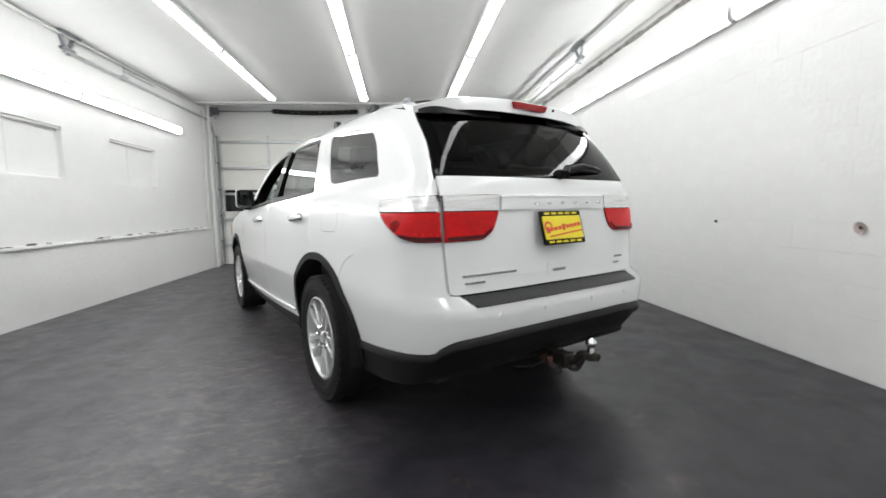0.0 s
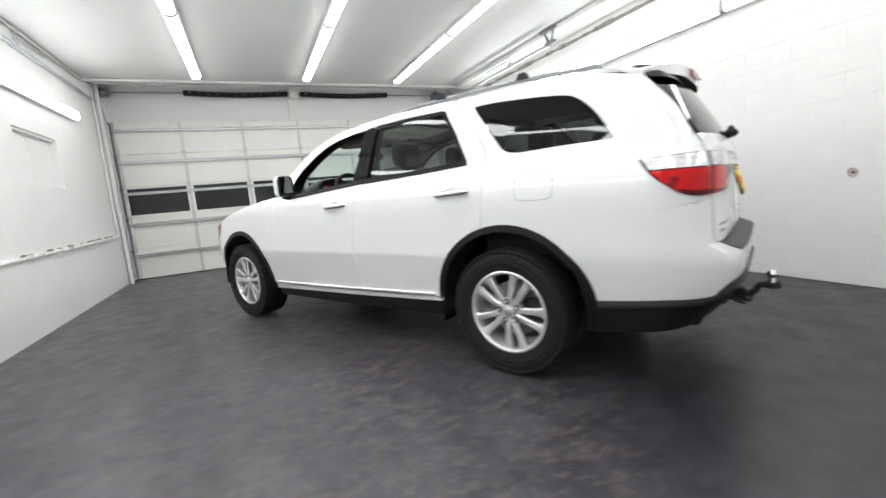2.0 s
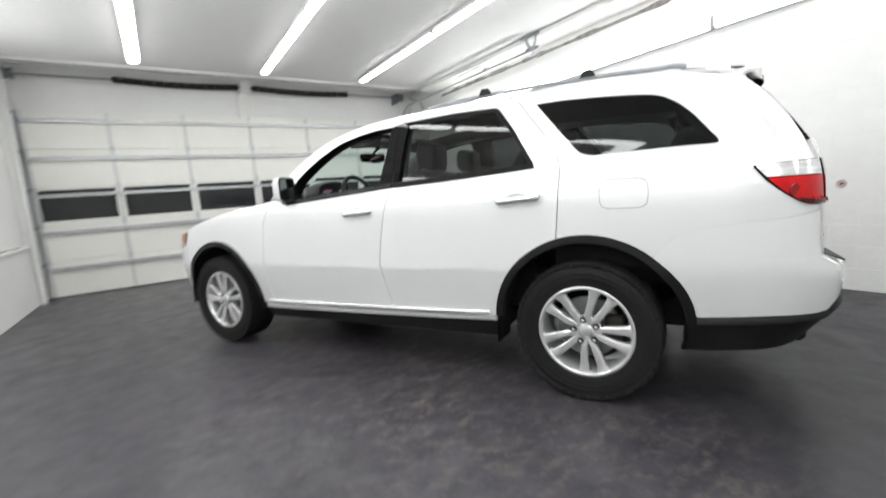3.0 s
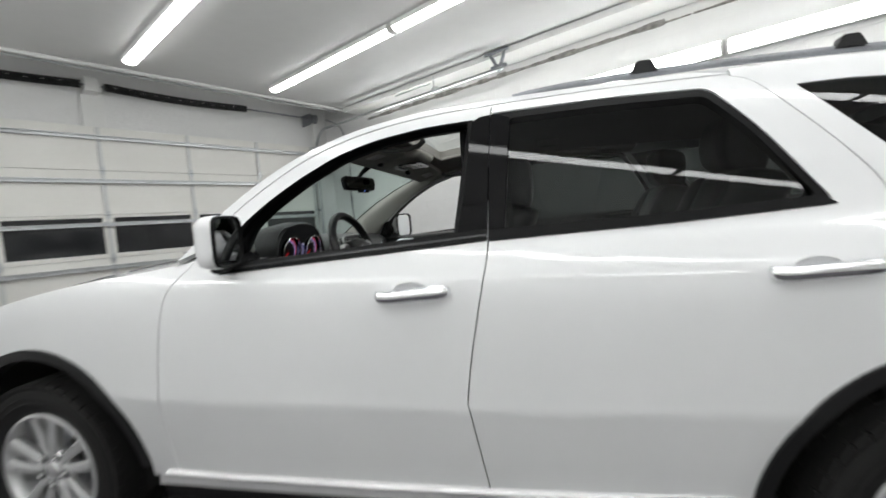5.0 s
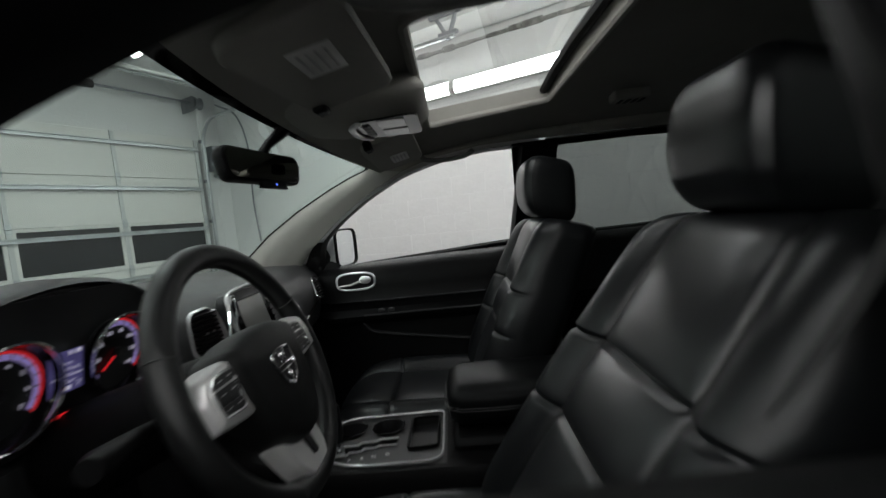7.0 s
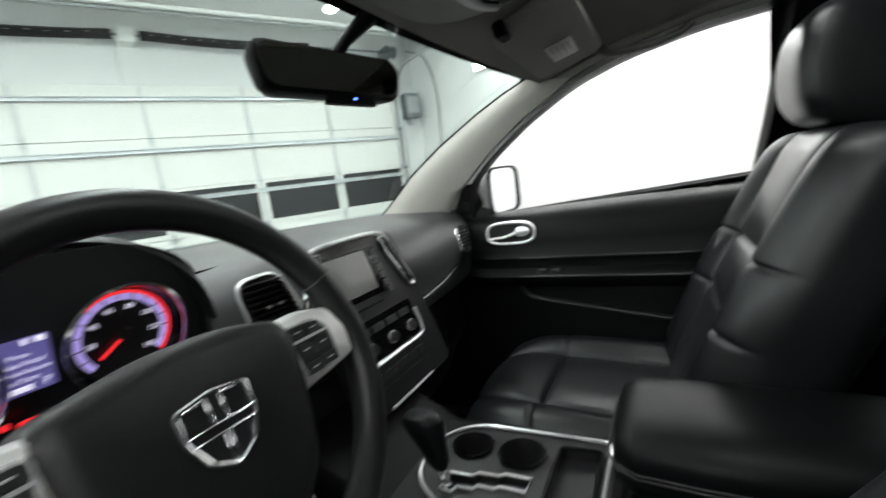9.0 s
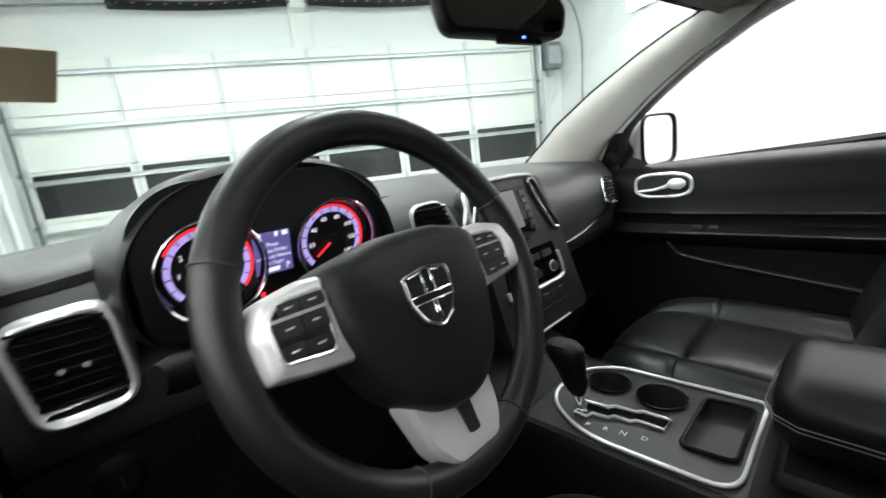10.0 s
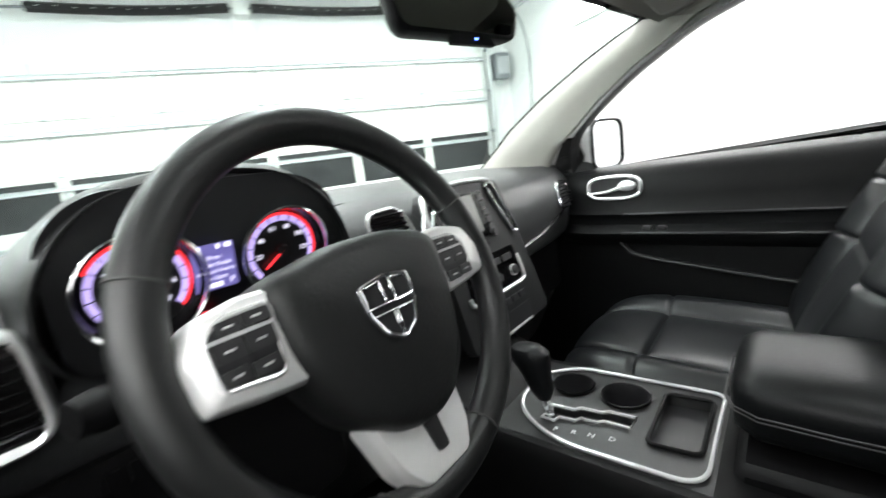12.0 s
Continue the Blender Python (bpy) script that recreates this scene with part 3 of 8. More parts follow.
# Tracks: upright angle and channel, curve, and the long horizontal rail with its hanger.
for x, s in ((DX[0] - 0.035, -1), (DX[-1] + 0.035, 1)):
    track = empty("door_track", ROOM)
    tagged(track, "galvanised steel garage door track with hanger bracket", "door track", "door tracks")
    tx = x + s * 0.02
    path = [(tx, DOOR_Y - 0.06, 0.05), (tx, DOOR_Y - 0.06, 2.72)]
    path += [(tx, DOOR_Y - 0.06 - 0.36 * (1 - math.cos(a)), 2.72 + 0.36 * math.sin(a)) for a in [radians(12 * k) for k in range(1, 8)]]
    path += [(tx, 2.66, 3.085)]
    bm = bmesh.new()
    add_tube(bm, path, 0.027, 8, flat=0.8)
    part("rail", bm, STEEL, track)
    box("angle", (x - 0.03 + s * 0.03, DOOR_Y - 0.03, 0.02), (x + 0.03 + s * 0.03, DOOR_Y + 0.0, 3.25), TRIMWHITE, track, "white painted upright angle")
    bm = bmesh.new()
    add_box(bm, (tx - 0.02, 2.60, 3.28), (tx + 0.02, 2.86, 3.306), 0.003)
    add_tube(bm, [(tx, 2.62, 3.29), (tx, 2.72, 3.06)], 0.022, 6)
    add_tube(bm, [(tx, 2.84, 3.29), (tx, 2.72, 3.06)], 0.022, 6)
    add_box(bm, (tx - 0.024, 2.62, 3.10), (tx + 0.024, 2.82, 3.13))
    add_box(bm, (tx - 0.05, 2.56, 3.27), (tx + 0.05, 2.90, 3.30), 0.003)
    part("hanger", bm, GREYMETAL, track, "grey triangular hanger bracket")
    box("splice", (tx - 0.035, 3.70, 3.06), (tx + 0.035, 3.80, 3.125), STEEL, track, bevel=0.004)
    bm = bmesh.new()
    add_tube(bm, [(tx, 3.78, 3.13), (tx, 3.78, 3.30)], 0.008, 6)
    part("hanger_rod", bm, STEEL, track)
    bm = bmesh.new()
    add_tube(bm, [(tx, 3.85, 3.20), (tx, 4.55, 3.20)], 0.010, 6)
    part("bar", bm, STEEL, track)

# Torsion shaft, springs, drums.
shaft = empty("torsion_shaft", ROOM)
tagged(shaft, "steel torsion shaft with two black coil springs above the door", "door spring")
SY, SZ = DOOR_Y - 0.08, 3.30
tube("rod", [(WALL_L + 0.03, SY, SZ), (WALL_R - 0.35, SY, SZ)], 0.013, GREYMETAL, shaft)
for a, b in ((-2.90, -1.16), (-0.86, 0.90)):
    n = int((b - a) / 0.012)
    pts = []
    for k in range(n * 7):
        t = k / (n * 7 - 1)
        sag = -0.030 * math.sin(math.pi * t)
        pts.append((a + (b - a) * t, SY + 0.047 * math.cos(k * math.tau / 7), SZ + sag + 0.047 * math.sin(k * math.tau / 7)))
    bm = bmesh.new()
    add_tube(bm, pts, 0.0068, 4)
    part("coil_spring", bm, SPRING, shaft, "long black coil spring")
    for k in range(int((b - a) / 0.15)):
        t = (k + .5) * 0.15 / (b - a)
        box("paint_mark", (-.016, -.0008, -.0025), (.016, .0008, .0025), TRIMWHITE, shaft, m=pose(a + (b - a) * t, SY - .0528, SZ - .030 * math.sin(math.pi * t) + .006 * math.sin(k * 2.1), 0, 4 * math.sin(k * 1.3), 0))
    for x in (a, b):
        bm = bmesh.new()
        add_lathe(bm, [(0.001, -0.03), (0.046, -0.03), (0.050, -0.01), (0.050, 0.03), (0.001, 0.03)], 18, pose(x, SY, SZ))
        part("cone", bm, SPRING, shaft)
box("centre_plate", (-1.09, SY - 0.02, SZ - 0.07), (-0.93, FRONT_Y - 0.002, SZ + 0.10), TRIMWHITE, shaft, "white mounting pad behind the springs", bevel=0.004)
for x in (WALL_L + 0.09, WALL_R - 0.42):
    bm = bmesh.new()
    add_lathe(bm, [(0.001, -0.05), (0.085, -0.05), (0.085, -0.03), (0.065, -0.02), (0.065, 0.03), (0.085, 0.04), (0.085, 0.05), (0.001, 0.05)], 22, pose(x, SY, SZ))
    part("drum", bm, GREYMETAL, shaft, "grey cable drum")
    box("end_bracket", (x - 0.09, SY - 0.07, SZ - 0.12), (x - 0.08, FRONT_Y - 0.003, SZ + 0.08), GREYMETAL, shaft)
bm = bmesh.new()
add_box(bm, (-1.12, FRONT_Y - 0.045, 2.815), (-0.88, FRONT_Y - 0.001, 3.40), 0.004)
room_part("pilaster", bm, TRIMWHITE, "white upright board on the header wall", "trim", "structure", True)

# Jackshaft opener box and its wire, on the wall beside the door.
opener = empty("door_opener", ROOM)
tagged(opener, "grey wall-mounted garage door opener with hanging wire", "door opener")
box("housing", (2.24, DOOR_Y - 0.16, 2.36), (2.48, DOOR_Y + 0.015, 2.72), GREYMETAL, opener, bevel=0.02, seg=2)
box("cover", (2.26, DOOR_Y - 0.185, 2.42), (2.46, DOOR_Y - 0.162, 2.66), material("opener_grey", (0.42, 0.43, 0.44), 0.5, vary=0.15), opener, bevel=0.01)
bm = bmesh.new()
add_lathe(bm, [(0.001, -0.04), (0.05, -0.04), (0.055, 0.0), (0.05, 0.03), (0.001, 0.03)], 16, pose(2.32, DOOR_Y - 0.10, 2.31))
part("motor", bm, STEEL, opener)
tube("wire", curve_through([(2.41, DOOR_Y - 0.02, 2.36), (2.38, DOOR_Y - 0.03, 2.1), (2.32, DOOR_Y - 0.02, 1.9), (2.35, DOOR_Y - 0.01, 1.5), (2.35, DOOR_Y - 0.01, 1.2)]), 0.006, TRIMWHITE, opener, n=6)

# Conduits in the left corner and wall channel.
for x, y, z0, z1, r in ((WALL_L + 0.03, 6.20, 0.84, 3.2, 0.018), (WALL_L + 0.05, 6.42, 0.0, 3.5, 0.03)):
    bm = bmesh.new()
    add_tube(bm, [(x, y, z0), (x, y, z1)], r, 10)
    room_part("conduit", bm, TRIMWHITE, "white painted conduit running up the wall", "conduit", "thing", True, "conduits")
bm = bmesh.new()
add_tube(bm, [(WALL_L + 0.03, -4.0, 3.27), (WALL_L + 0.03, 5.8, 3.27)], 0.018, 8)
room_part("conduit", bm, TRIMWHITE, "white painted conduit along the top of the wall", "conduit", "thing", True, "conduits")
bm = bmesh.new()
add_tube(bm, curve_through([(WALL_R - 0.32, 6.45, 3.25), (WALL_R - 0.12, 6.3, 3.1), (WALL_R - 0.06, 6.2, 2.6), (WALL_R - 0.05, 6.25, 1.9), (WALL_R - 0.05, 6.2, 1.3)]), 0.012, 8)
room_part("cable", bm, GREYMETAL, "grey cable hanging down the corner", "cable", "thing", True)

# ---- fluorescent fixtures ----
def strip_light(length):
    """Wraparound fixture hung with its lens down; origin at its middle, on the ceiling."""
    ob = empty("strip_light")
    tagged(ob, "long white fluorescent fixture, lit", "ceiling light", "fluorescent lights")
    box("pan", (-0.075, -length / 2 + 0.01, -0.045), (0.075, length / 2 - 0.01, 0.0), FIXTURE, ob, "white enamelled pan", bevel=0.004)
    bm = bmesh.new()
    prof = [(-0.064, -0.044), (-0.060, -0.056), (-0.048, -0.070), (-0.03, -0.077), (0.0, -0.080), (0.03, -0.077), (0.048, -0.070), (0.060, -0.056), (0.064, -0.044)]
    n = len(prof)
    a = [bm.verts.new((x, -length / 2 + 0.025, z)) for x, z in prof]
    b = [bm.verts.new((x, length / 2 - 0.025, z)) for x, z in prof]
    for i in range(n - 1):
        bm.faces.new((a[i], b[i], b[i + 1], a[i + 1]))
    bm.faces.new(a)
    bm.faces.new(b[::-1])
    part("diffuser", bm, TUBE, ob, "glowing white diffuser")
    for s in (-1, 1):
        bm = bmesh.new()
        add_prism(bm, [(-0.068, -0.043), (-0.064, -0.058), (-0.052, -0.073), (-0.03, -0.082), (0.03, -0.082), (0.052, -0.073), (0.064, -0.058), (0.068, -0.043)], 0.022, pose(0, s * (length / 2 - 0.012) - 0.011, 0))
        part("end_cap", bm, FIXTURE, ob)
    return ob


first = strip_light(2.42)
# each row's fixture near y -3 is unseen, added to brighten the tail
spots = [ROOM @ pose(x, y, CEIL - 0.001) for x in (-2.60, -0.90, 0.765) for y in (4.29, 1.83, -0.61, -3.05)]
spots += [ROOM @ pose(WALL_L + 0.001, y, 2.62, 0, -90, 0) @ pose(0, 0, -0.008) for y in (4.01, 1.57, -0.87, -3.31)]
spots += [ROOM @ pose(WALL_R - 0.001, y, 2.72, 0, 90, 0) @ pose(0, 0, -0.008) for y in (4.11, 1.67, -0.77, -3.21)]
first.matrix_basis = spots[0]
for m in spots[1:]:
    copy_thing(first, m)

# ---- the car: body shape ----
# Half-width by height and by length, tail line by height, and rounded ends.
WIDE = hermite([.25, .40, .52, .62, .67, .705, .74, .85, 1.0, 1.09, 1.17, 1.22, 1.40, 1.60, 1.68, 1.74],
               [.866, .906, .928, .9445, .9527, .9575, .9555, .9525, .949, .937, .899, .865, .795, .705, .64, .54])
BOW = [float(c) for c in np.polyfit([-0.7, -.35, 0, .4, 1.2, 2.0, 2.6, 3.0, 3.3, 3.7], [.915, .930, .955, .98, 1.0, .992, .975, .968, .958, .945], 4)]


def ALONG(y):
    """How the flank draws in along the car: one even bow."""
    return (((BOW[0] * y + BOW[1]) * y + BOW[2]) * y + BOW[3]) * y + BOW[4]


TAIL = hermite([.30, .40, .46, .52, .62, .68, .705, .717, .729, .742, .90, 1.10, 1.22, 1.30, 1.40, 1.55, 1.66, 1.74],
               [-.95, -1.02, -1.07, -1.10, -1.115, -1.117, -1.113, -1.09, -1.055, -1.036, -1.026, -1.02, -1.01, -.985, -.94, -.845, -.76, -.70])
NOSE = hermite([.25, .40, .55, .75, .90, 1.0, 1.15], [3.80, 3.90, 3.95, 3.95, 3.92, 3.84, 3.6])
UC, UF, NR, NF = -0.35, 3.30, 5.4, 3.0


def half(y, z):
    return WIDE(z) * ALONG(y)


def arc_table(a, b, n):
    """Even steps along a rounded quarter."""
    pts = []
    for k in range(401):
        f = k / 400 * math.pi / 2
        r = (math.cos(f) ** n + math.sin(f) ** n) ** (-1 / n)
        pts.append((r * math.cos(f), r * math.sin(f)))
    s = [0.0]
    for p, q in zip(pts, pts[1:]):
        s.append(s[-1] + math.hypot((q[0] - p[0]) * a, (q[1] - p[1]) * b))
    return pts, s


REAR_ARC, FRONT_ARC = arc_table(.83, .67, NR), arc_table(.90, .62, NF)
MID_R, MID_F = UC - REAR_ARC[1][-1], UF + FRONT_ARC[1][-1]


def on_arc(table, s):
    pts, lens = table
    s = min(max(s, 0.0), lens[-1])
    lo, hi = 0, len(lens) - 1
    while hi - lo > 1:
        m = (lo + hi) // 2
        lo, hi = (m, hi) if lens[m] <= s else (lo, m)
    t = (s - lens[lo]) / (lens[hi] - lens[lo])
    return pts[lo][0] * (1 - t) + pts[hi][0] * t, pts[lo][1] * (1 - t) + pts[hi][1] * t


def wrap(u, z):
    """The left flank, going round both ends to the right one: u is y along the flank."""
    if u < MID_R:
        p = wrap(2 * MID_R - u, z)
        return Vector((-p.x, p.y, p.z))
    if u > MID_F:
        p = wrap(2 * MID_F - u, z)
        return Vector((-p.x, p.y, p.z))
    if u < UC:
        a, b = on_arc(REAR_ARC, UC - u)
        y = UC + (TAIL(z) - UC) * b
        return Vector((-half(UC, z) * a * (1 + 0.055 * (y - UC)), y, z))
    if u > UF:
        a, b = on_arc(FRONT_ARC, u - UF)
        return Vector((-half(UF, z) * a, UF + (NOSE(z) - UF) * b, z))
    return Vector((-half(u, z), u, z))


def tail(x, z):
    """The rear face, over x and z."""
    k = min(abs(x) / half(UC, z), 0.9995)
    return Vector((x, UC + (TAIL(z) - UC) * (1 - k ** NR) ** (1 / NR), z))


def pane(u, z):
    """Side glass: gently and evenly curved, just inside the flank."""
    t = (z - 1.20) / .42
    return Vector((-(.856 - .090 * t - .050 * t * t) * ALONG(u), u, z))


def u_of_y(y, z):
    """Where along the wrap the flank reaches y behind the corner's start."""
    lo, hi = MID_R, UC
    for _ in range(40):
        m = (lo + hi) / 2
        lo, hi = (lo, m) if wrap(m, z).y > y else (m, hi)
        if wrap(m, z).y > y:
            hi = m
        else:
            lo = m
    return (lo + hi) / 2


def u_of_x(x, z):
    lo, hi = MID_R, UC
    for _ in range(40):
        m = (lo + hi) / 2
        if -wrap(m, z).x > abs(x):
            hi = m
        else:
            lo = m
    return (lo + hi) / 2


def right(f):
    """The same surface on the other flank."""
    def other(u, z):
        p = f(u, z)
        return Vector((-p.x, p.y, p.z))
    return other


car = empty("car")
tagged(car, "white three-row SUV parked askew, driver's window down", "car")


def both(name, outer, mat, parent_pair=(car, car), label="", **kw):
    """A sheet on the left flank and its twin on the right; returns the two."""
    a = surface(name, outer, wrap, mat, parent_pair[0], label, flip=True, **kw)
    b = surface(name, outer, right(wrap), mat, parent_pair[1], label, **kw)
    return a, b


def arch(cy, r, a0, a1, n=22, cz=0.385):
    """Points of a wheel arch from one angle to the other, in degrees up from the rear."""
    return [(cy - r * math.cos(radians(a0 + (a1 - a0) * k / n)), cz + r * math.sin(radians(a0 + (a1 - a0) * k / n))) for k in range(n + 1)]


# outlines along the flank
OPENING = [(2.150, 1.160), (2.095, 1.305), (1.99, 1.388), (1.867, 1.466), (1.717, 1.541), (1.58, 1.580), (1.409, 1.606), (1.228, 1.613), (1.254, 1.40), (1.282, 1.214)]
INNER = [(2.120, 1.148), (2.085, 1.300), (1.985, 1.385), (1.864, 1.463), (1.715, 1.538), (1.578, 1.577), (1.405, 1.602), (1.250, 1.606), (1.272, 1.40), (1.300, 1.200)]
REAR_GLASS = [(1.105, 1.607), (.80, 1.610), (.515, 1.603), (.415, 1.48), (.285, 1.268), (.66, 1.246), (1.135, 1.232)]
DOOR_TOP = [(2.235, 1.23), (2.125, 1.355), (1.912, 1.500), (1.735, 1.578), (1.585, 1.619), (1.413, 1.647), (1.17, 1.663), (.80, 1.672), (.43, 1.668)]
ROOF_EDGE = [(2.335, 1.20), (2.165, 1.375), (1.955, 1.514), (1.765, 1.598), (1.60, 1.644), (1.43, 1.672), (1.20, 1.690), (.80, 1.700), (.40, 1.696), (0, 1.686), (-.30, 1.674), (-.47, 1.662), (-.585, 1.640)]
GAP_FRONT = [(2.240, 1.205), (2.335, 1.10), (2.372, 1.0), (2.398, .85), (2.418, .62), (2.40, .378)]
GAP_MID = [(1.168, 1.660), (1.180, 1.42), (1.186, 1.19), (1.212, 1.04), (1.245, .88), (1.268, .73), (1.262, .69), (1.222, .415)]
GAP_REAR = [(.425, 1.662), (.375, 1.635), (.305, 1.545), (.192, 1.395), (.125, 1.270), (.116, 1.07), (.130, .88)]
smooth_front, smooth_mid, smooth_rear = (curve_through(g, 5) for g in (GAP_FRONT, GAP_MID, GAP_REAR))
G = 0.0024


def shift(pts, d):
    return [(p[0] + d, p[1]) for p in pts]


def hole_of(pts, radii):
    return rounded(pts, radii)


ROUND = [.02, .04, .05, .05, .05, .05, .05, .012, .02, .012]
opening, inner_edge = hole_of(OPENING, ROUND), hole_of(INNER, ROUND)
rear_glass = hole_of(REAR_GLASS, [.012, .05, .02, .05, .03, .05, .012])
door_top = curve_through(DOOR_TOP, 4)


def inset(u, z, d):
    """A point of the left flank set inwards by d, square to it."""
    h = .004
    n = (wrap(u + h, z) - wrap(u - h, z)).cross(wrap(u, z + h) - wrap(u, z - h)).normalized()
    return wrap(u, z) - n * (d if n.x < 0 else -d)


DISHES = [(1.428, 1.072), (.340, 1.093)]


def dish_line(cy, cz, k=1.0):
    """Outline of the finger dish behind a door handle."""
    return [(cy + .056 * k * math.cos(a), cz + .024 * k * math.sin(a)) for a in [q * math.tau / 28 for q in range(28)]]


# front door skin with its window frame
outer = shift(smooth_front, -G)[::-1] + [p for p in door_top if 1.18 < p[0] < 2.236] + shift(smooth_mid, G)
fd = both("front_door", outer, PAINT, holes=[hole_of(OPENING[:7] + [(1.1722, 1.615), (1.1832, 1.40), (1.1892, 1.212)], ROUND[:9] + [.002]), dish_line(*DISHES[0])], thick=0.02)
# seal and pillar trim round the open window
def inward(u, z, d):
    """A point of the left flank moved level towards the middle by d."""
    return wrap(u, z) + Vector((d, 0, 0))


for p, s in zip(fd, (-1, 1)):
    bm = bmesh.new()
    loops = []
    for mix, d, level in ((0, -.001, 0), (.8, .002, 0), (1, .010, 0), (1, .022, 0), (1, .022, .012), (1.5, .022, .016), (1.5, .022, .045), (1, .022, .075)):
        loops.append([bm.verts.new((-s * q.x, q.y, q.z)) for q in [inset(a[0] + (b[0] - a[0]) * mix, a[1] + (b[1] - a[1]) * mix, d) + Vector((level, 0, 0)) for a, b in zip(opening, inner_edge)]])
    for a, b in zip(loops, loops[1:]):
        for k in range(len(a)):
            bm.faces.new((a[k], a[(k + 1) % len(a)], b[(k + 1) % len(a)], b[k]))
    part("window_seal", bm, RUBBER, p, "black rubber window surround", angle=70)
cover = [(1.1695, 1.617), (1.205, 1.613), (1.232, 1.596), (1.254, 1.40), (1.282, 1.232), (1.280, 1.210), (1.1880, 1.212), (1.1820, 1.40)]


def proud(u, z):
    """The pillar covers follow the glass but never sink under the door skin."""
    q = pane(u, z)
    return Vector((-max(-q.x, half(u, z) + .001), u, z))


surface("pillar_trim", cover, proud, PIANO, fd[0], "gloss black pillar cover", off=0.003, thick=0.03, flip=True)
surface("pillar_trim", cover, right(proud), PIANO, fd[1], "gloss black pillar cover", off=0.003, thick=0.03)
both("belt_moulding", rounded([(2.13, 1.145), (1.1886, 1.205), (1.1886, 1.240), (2.11, 1.176)], .003), RUBBER, fd, off=0.006, thick=0.02, label="black belt moulding")

BEAD = material("belt_bead", (0.018, 0.0185, 0.020), 0.30, spec=0.4, vary=0.15, scale=12)
both("belt_bead", rounded([(2.115, 1.1560), (1.1890, 1.2170), (1.1890, 1.2235), (2.108, 1.1630)], .001), BEAD, fd, off=0.0085, thick=0.006, label="grey bead along the belt moulding")

# rear door
low_arch = [p for p in arch(0.0, .497, 180, 90, 24) if p[0] > .128 and p[1] > .41]
outer = shift(smooth_mid, -G)[::-1] + [p for p in door_top if .43 < p[0] < 1.165] + shift(smooth_rear, G)
outer = outer[:-1] + [(.136, .872)] + low_arch[::-1] + [(.52, .415)]
rd = both("rear_door", outer, PAINT, holes=[hole_of([(1.1650, 1.632), (.80, 1.638), (.50, 1.628), (.388, 1.48), (.245, 1.245), (.66, 1.222), (1.1812, 1.212)], [.01, .05, .03, .05, .04, .05, .01]), dish_line(*DISHES[1])], thick=0.02)
both("window_seal", hole_of([(1.150, 1.630), (.80, 1.636), (.502, 1.626), (.390, 1.48), (.248, 1.247), (.66, 1.224), (1.156, 1.214)], [.01, .05, .03, .05, .04, .05, .01]), RUBBER, rd, holes=[rear_glass], off=-0.004, thick=0.03, label="black rubber window surround")
cover = [(1.1680, 1.619), (1.150, 1.619), (1.107, 1.600), (1.137, 1.233), (1.156, 1.214), (1.1845, 1.212), (1.1788, 1.40)]
surface("pillar_trim", cover, proud, PIANO, rd[0], "gloss black pillar cover", off=0.003, thick=0.03, flip=True)
surface("pillar_trim", cover, right(proud), PIANO, rd[1], "gloss black pillar cover", off=0.003, thick=0.03)
both("belt_moulding", rounded([(1.1842, 1.203), (1.1842, 1.238), (.68, 1.250), (.285, 1.272), (.25, 1.246), (.66, 1.222)], .004), RUBBER, rd, off=0.006, thick=0.02, label="black belt moulding")
surface("window_glass", rear_glass, pane, PRIVACY, rd[0], "dark privacy window", off=-0.014, thick=0.0, flip=True)
surface("window_glass", rear_glass, right(pane), PRIVACY, rd[1], "dark privacy window", off=-0.014, thick=0.0)

# fender, pillar rail and quarter
outer = shift(smooth_front, G)[::-1] + [(2.28, 1.19), (2.45, 1.168), (2.8, 1.13), (3.1, 1.078), (3.28, 1.035), (3.44, .985)]
outer += [(3.47, .86), (3.50, .60)] + arch(3.03, .497, 172, 4)[0:] + [(2.535, .378)]
both("front_fender", outer, PAINT)
outer = [(p[0], p[1] + 0.005) for p in door_top] + [(.420, 1.674)] + curve_through(ROOF_EDGE[:9], 3)[::-1][1:]
both("roof_rail_panel", outer, PAINT, thick=0.02)
qg = hole_of([(.270, 1.606), (.12, 1.606), (-.14, 1.585), (-.36, 1.555), (-.50, 1.47), (-.620, 1.283), (-.36, 1.287), (-.07, 1.278), (.015, 1.295)], [.015, .03, .1, .12, .1, .035, .1, .1, .06])
gate_u = [(u_of_x(.6245, 1.588), 1.588), (u_of_x(.6455, 1.43), 1.43), (u_of_x(.6665, 1.27), 1.27), (u_of_x(.6675, 1.1), 1.10), (u_of_x(.667, .97), .97)]
seam = [(u_of_x(.668, .965), .965), (u_of_y(-.90, .95), .950), (u_of_y(-.80, .935), .935), (-.62, .922), (-.50, .905), (-.40, .86), (-.325, .775)]
quarter = shift(smooth_rear, -G)[::-1]
quarter = [(.130, .872)] + quarter + [(.415, 1.692), (.2, 1.690), (0, 1.683), (-.30, 1.673), (-.47, 1.661), (-.585, 1.639)]
quarter += curve_through([(p[0] + .0015, p[1]) for p in gate_u], 4) + curve_through(seam, 4)[1:]
quarter += [p for p in arch(0.0, .497, 50, 104, 14)]
qp = both("quarter_panel", quarter, PAINT, holes=[qg])
both("window_glass", qg, PRIVACY, qp, off=-0.004, thick=0.008, label="dark rear quarter window")
fuel = rounded([(-.085, 1.155), (-.305, 1.148), (-.305, 1.012), (-.09, 1.012)], .05)
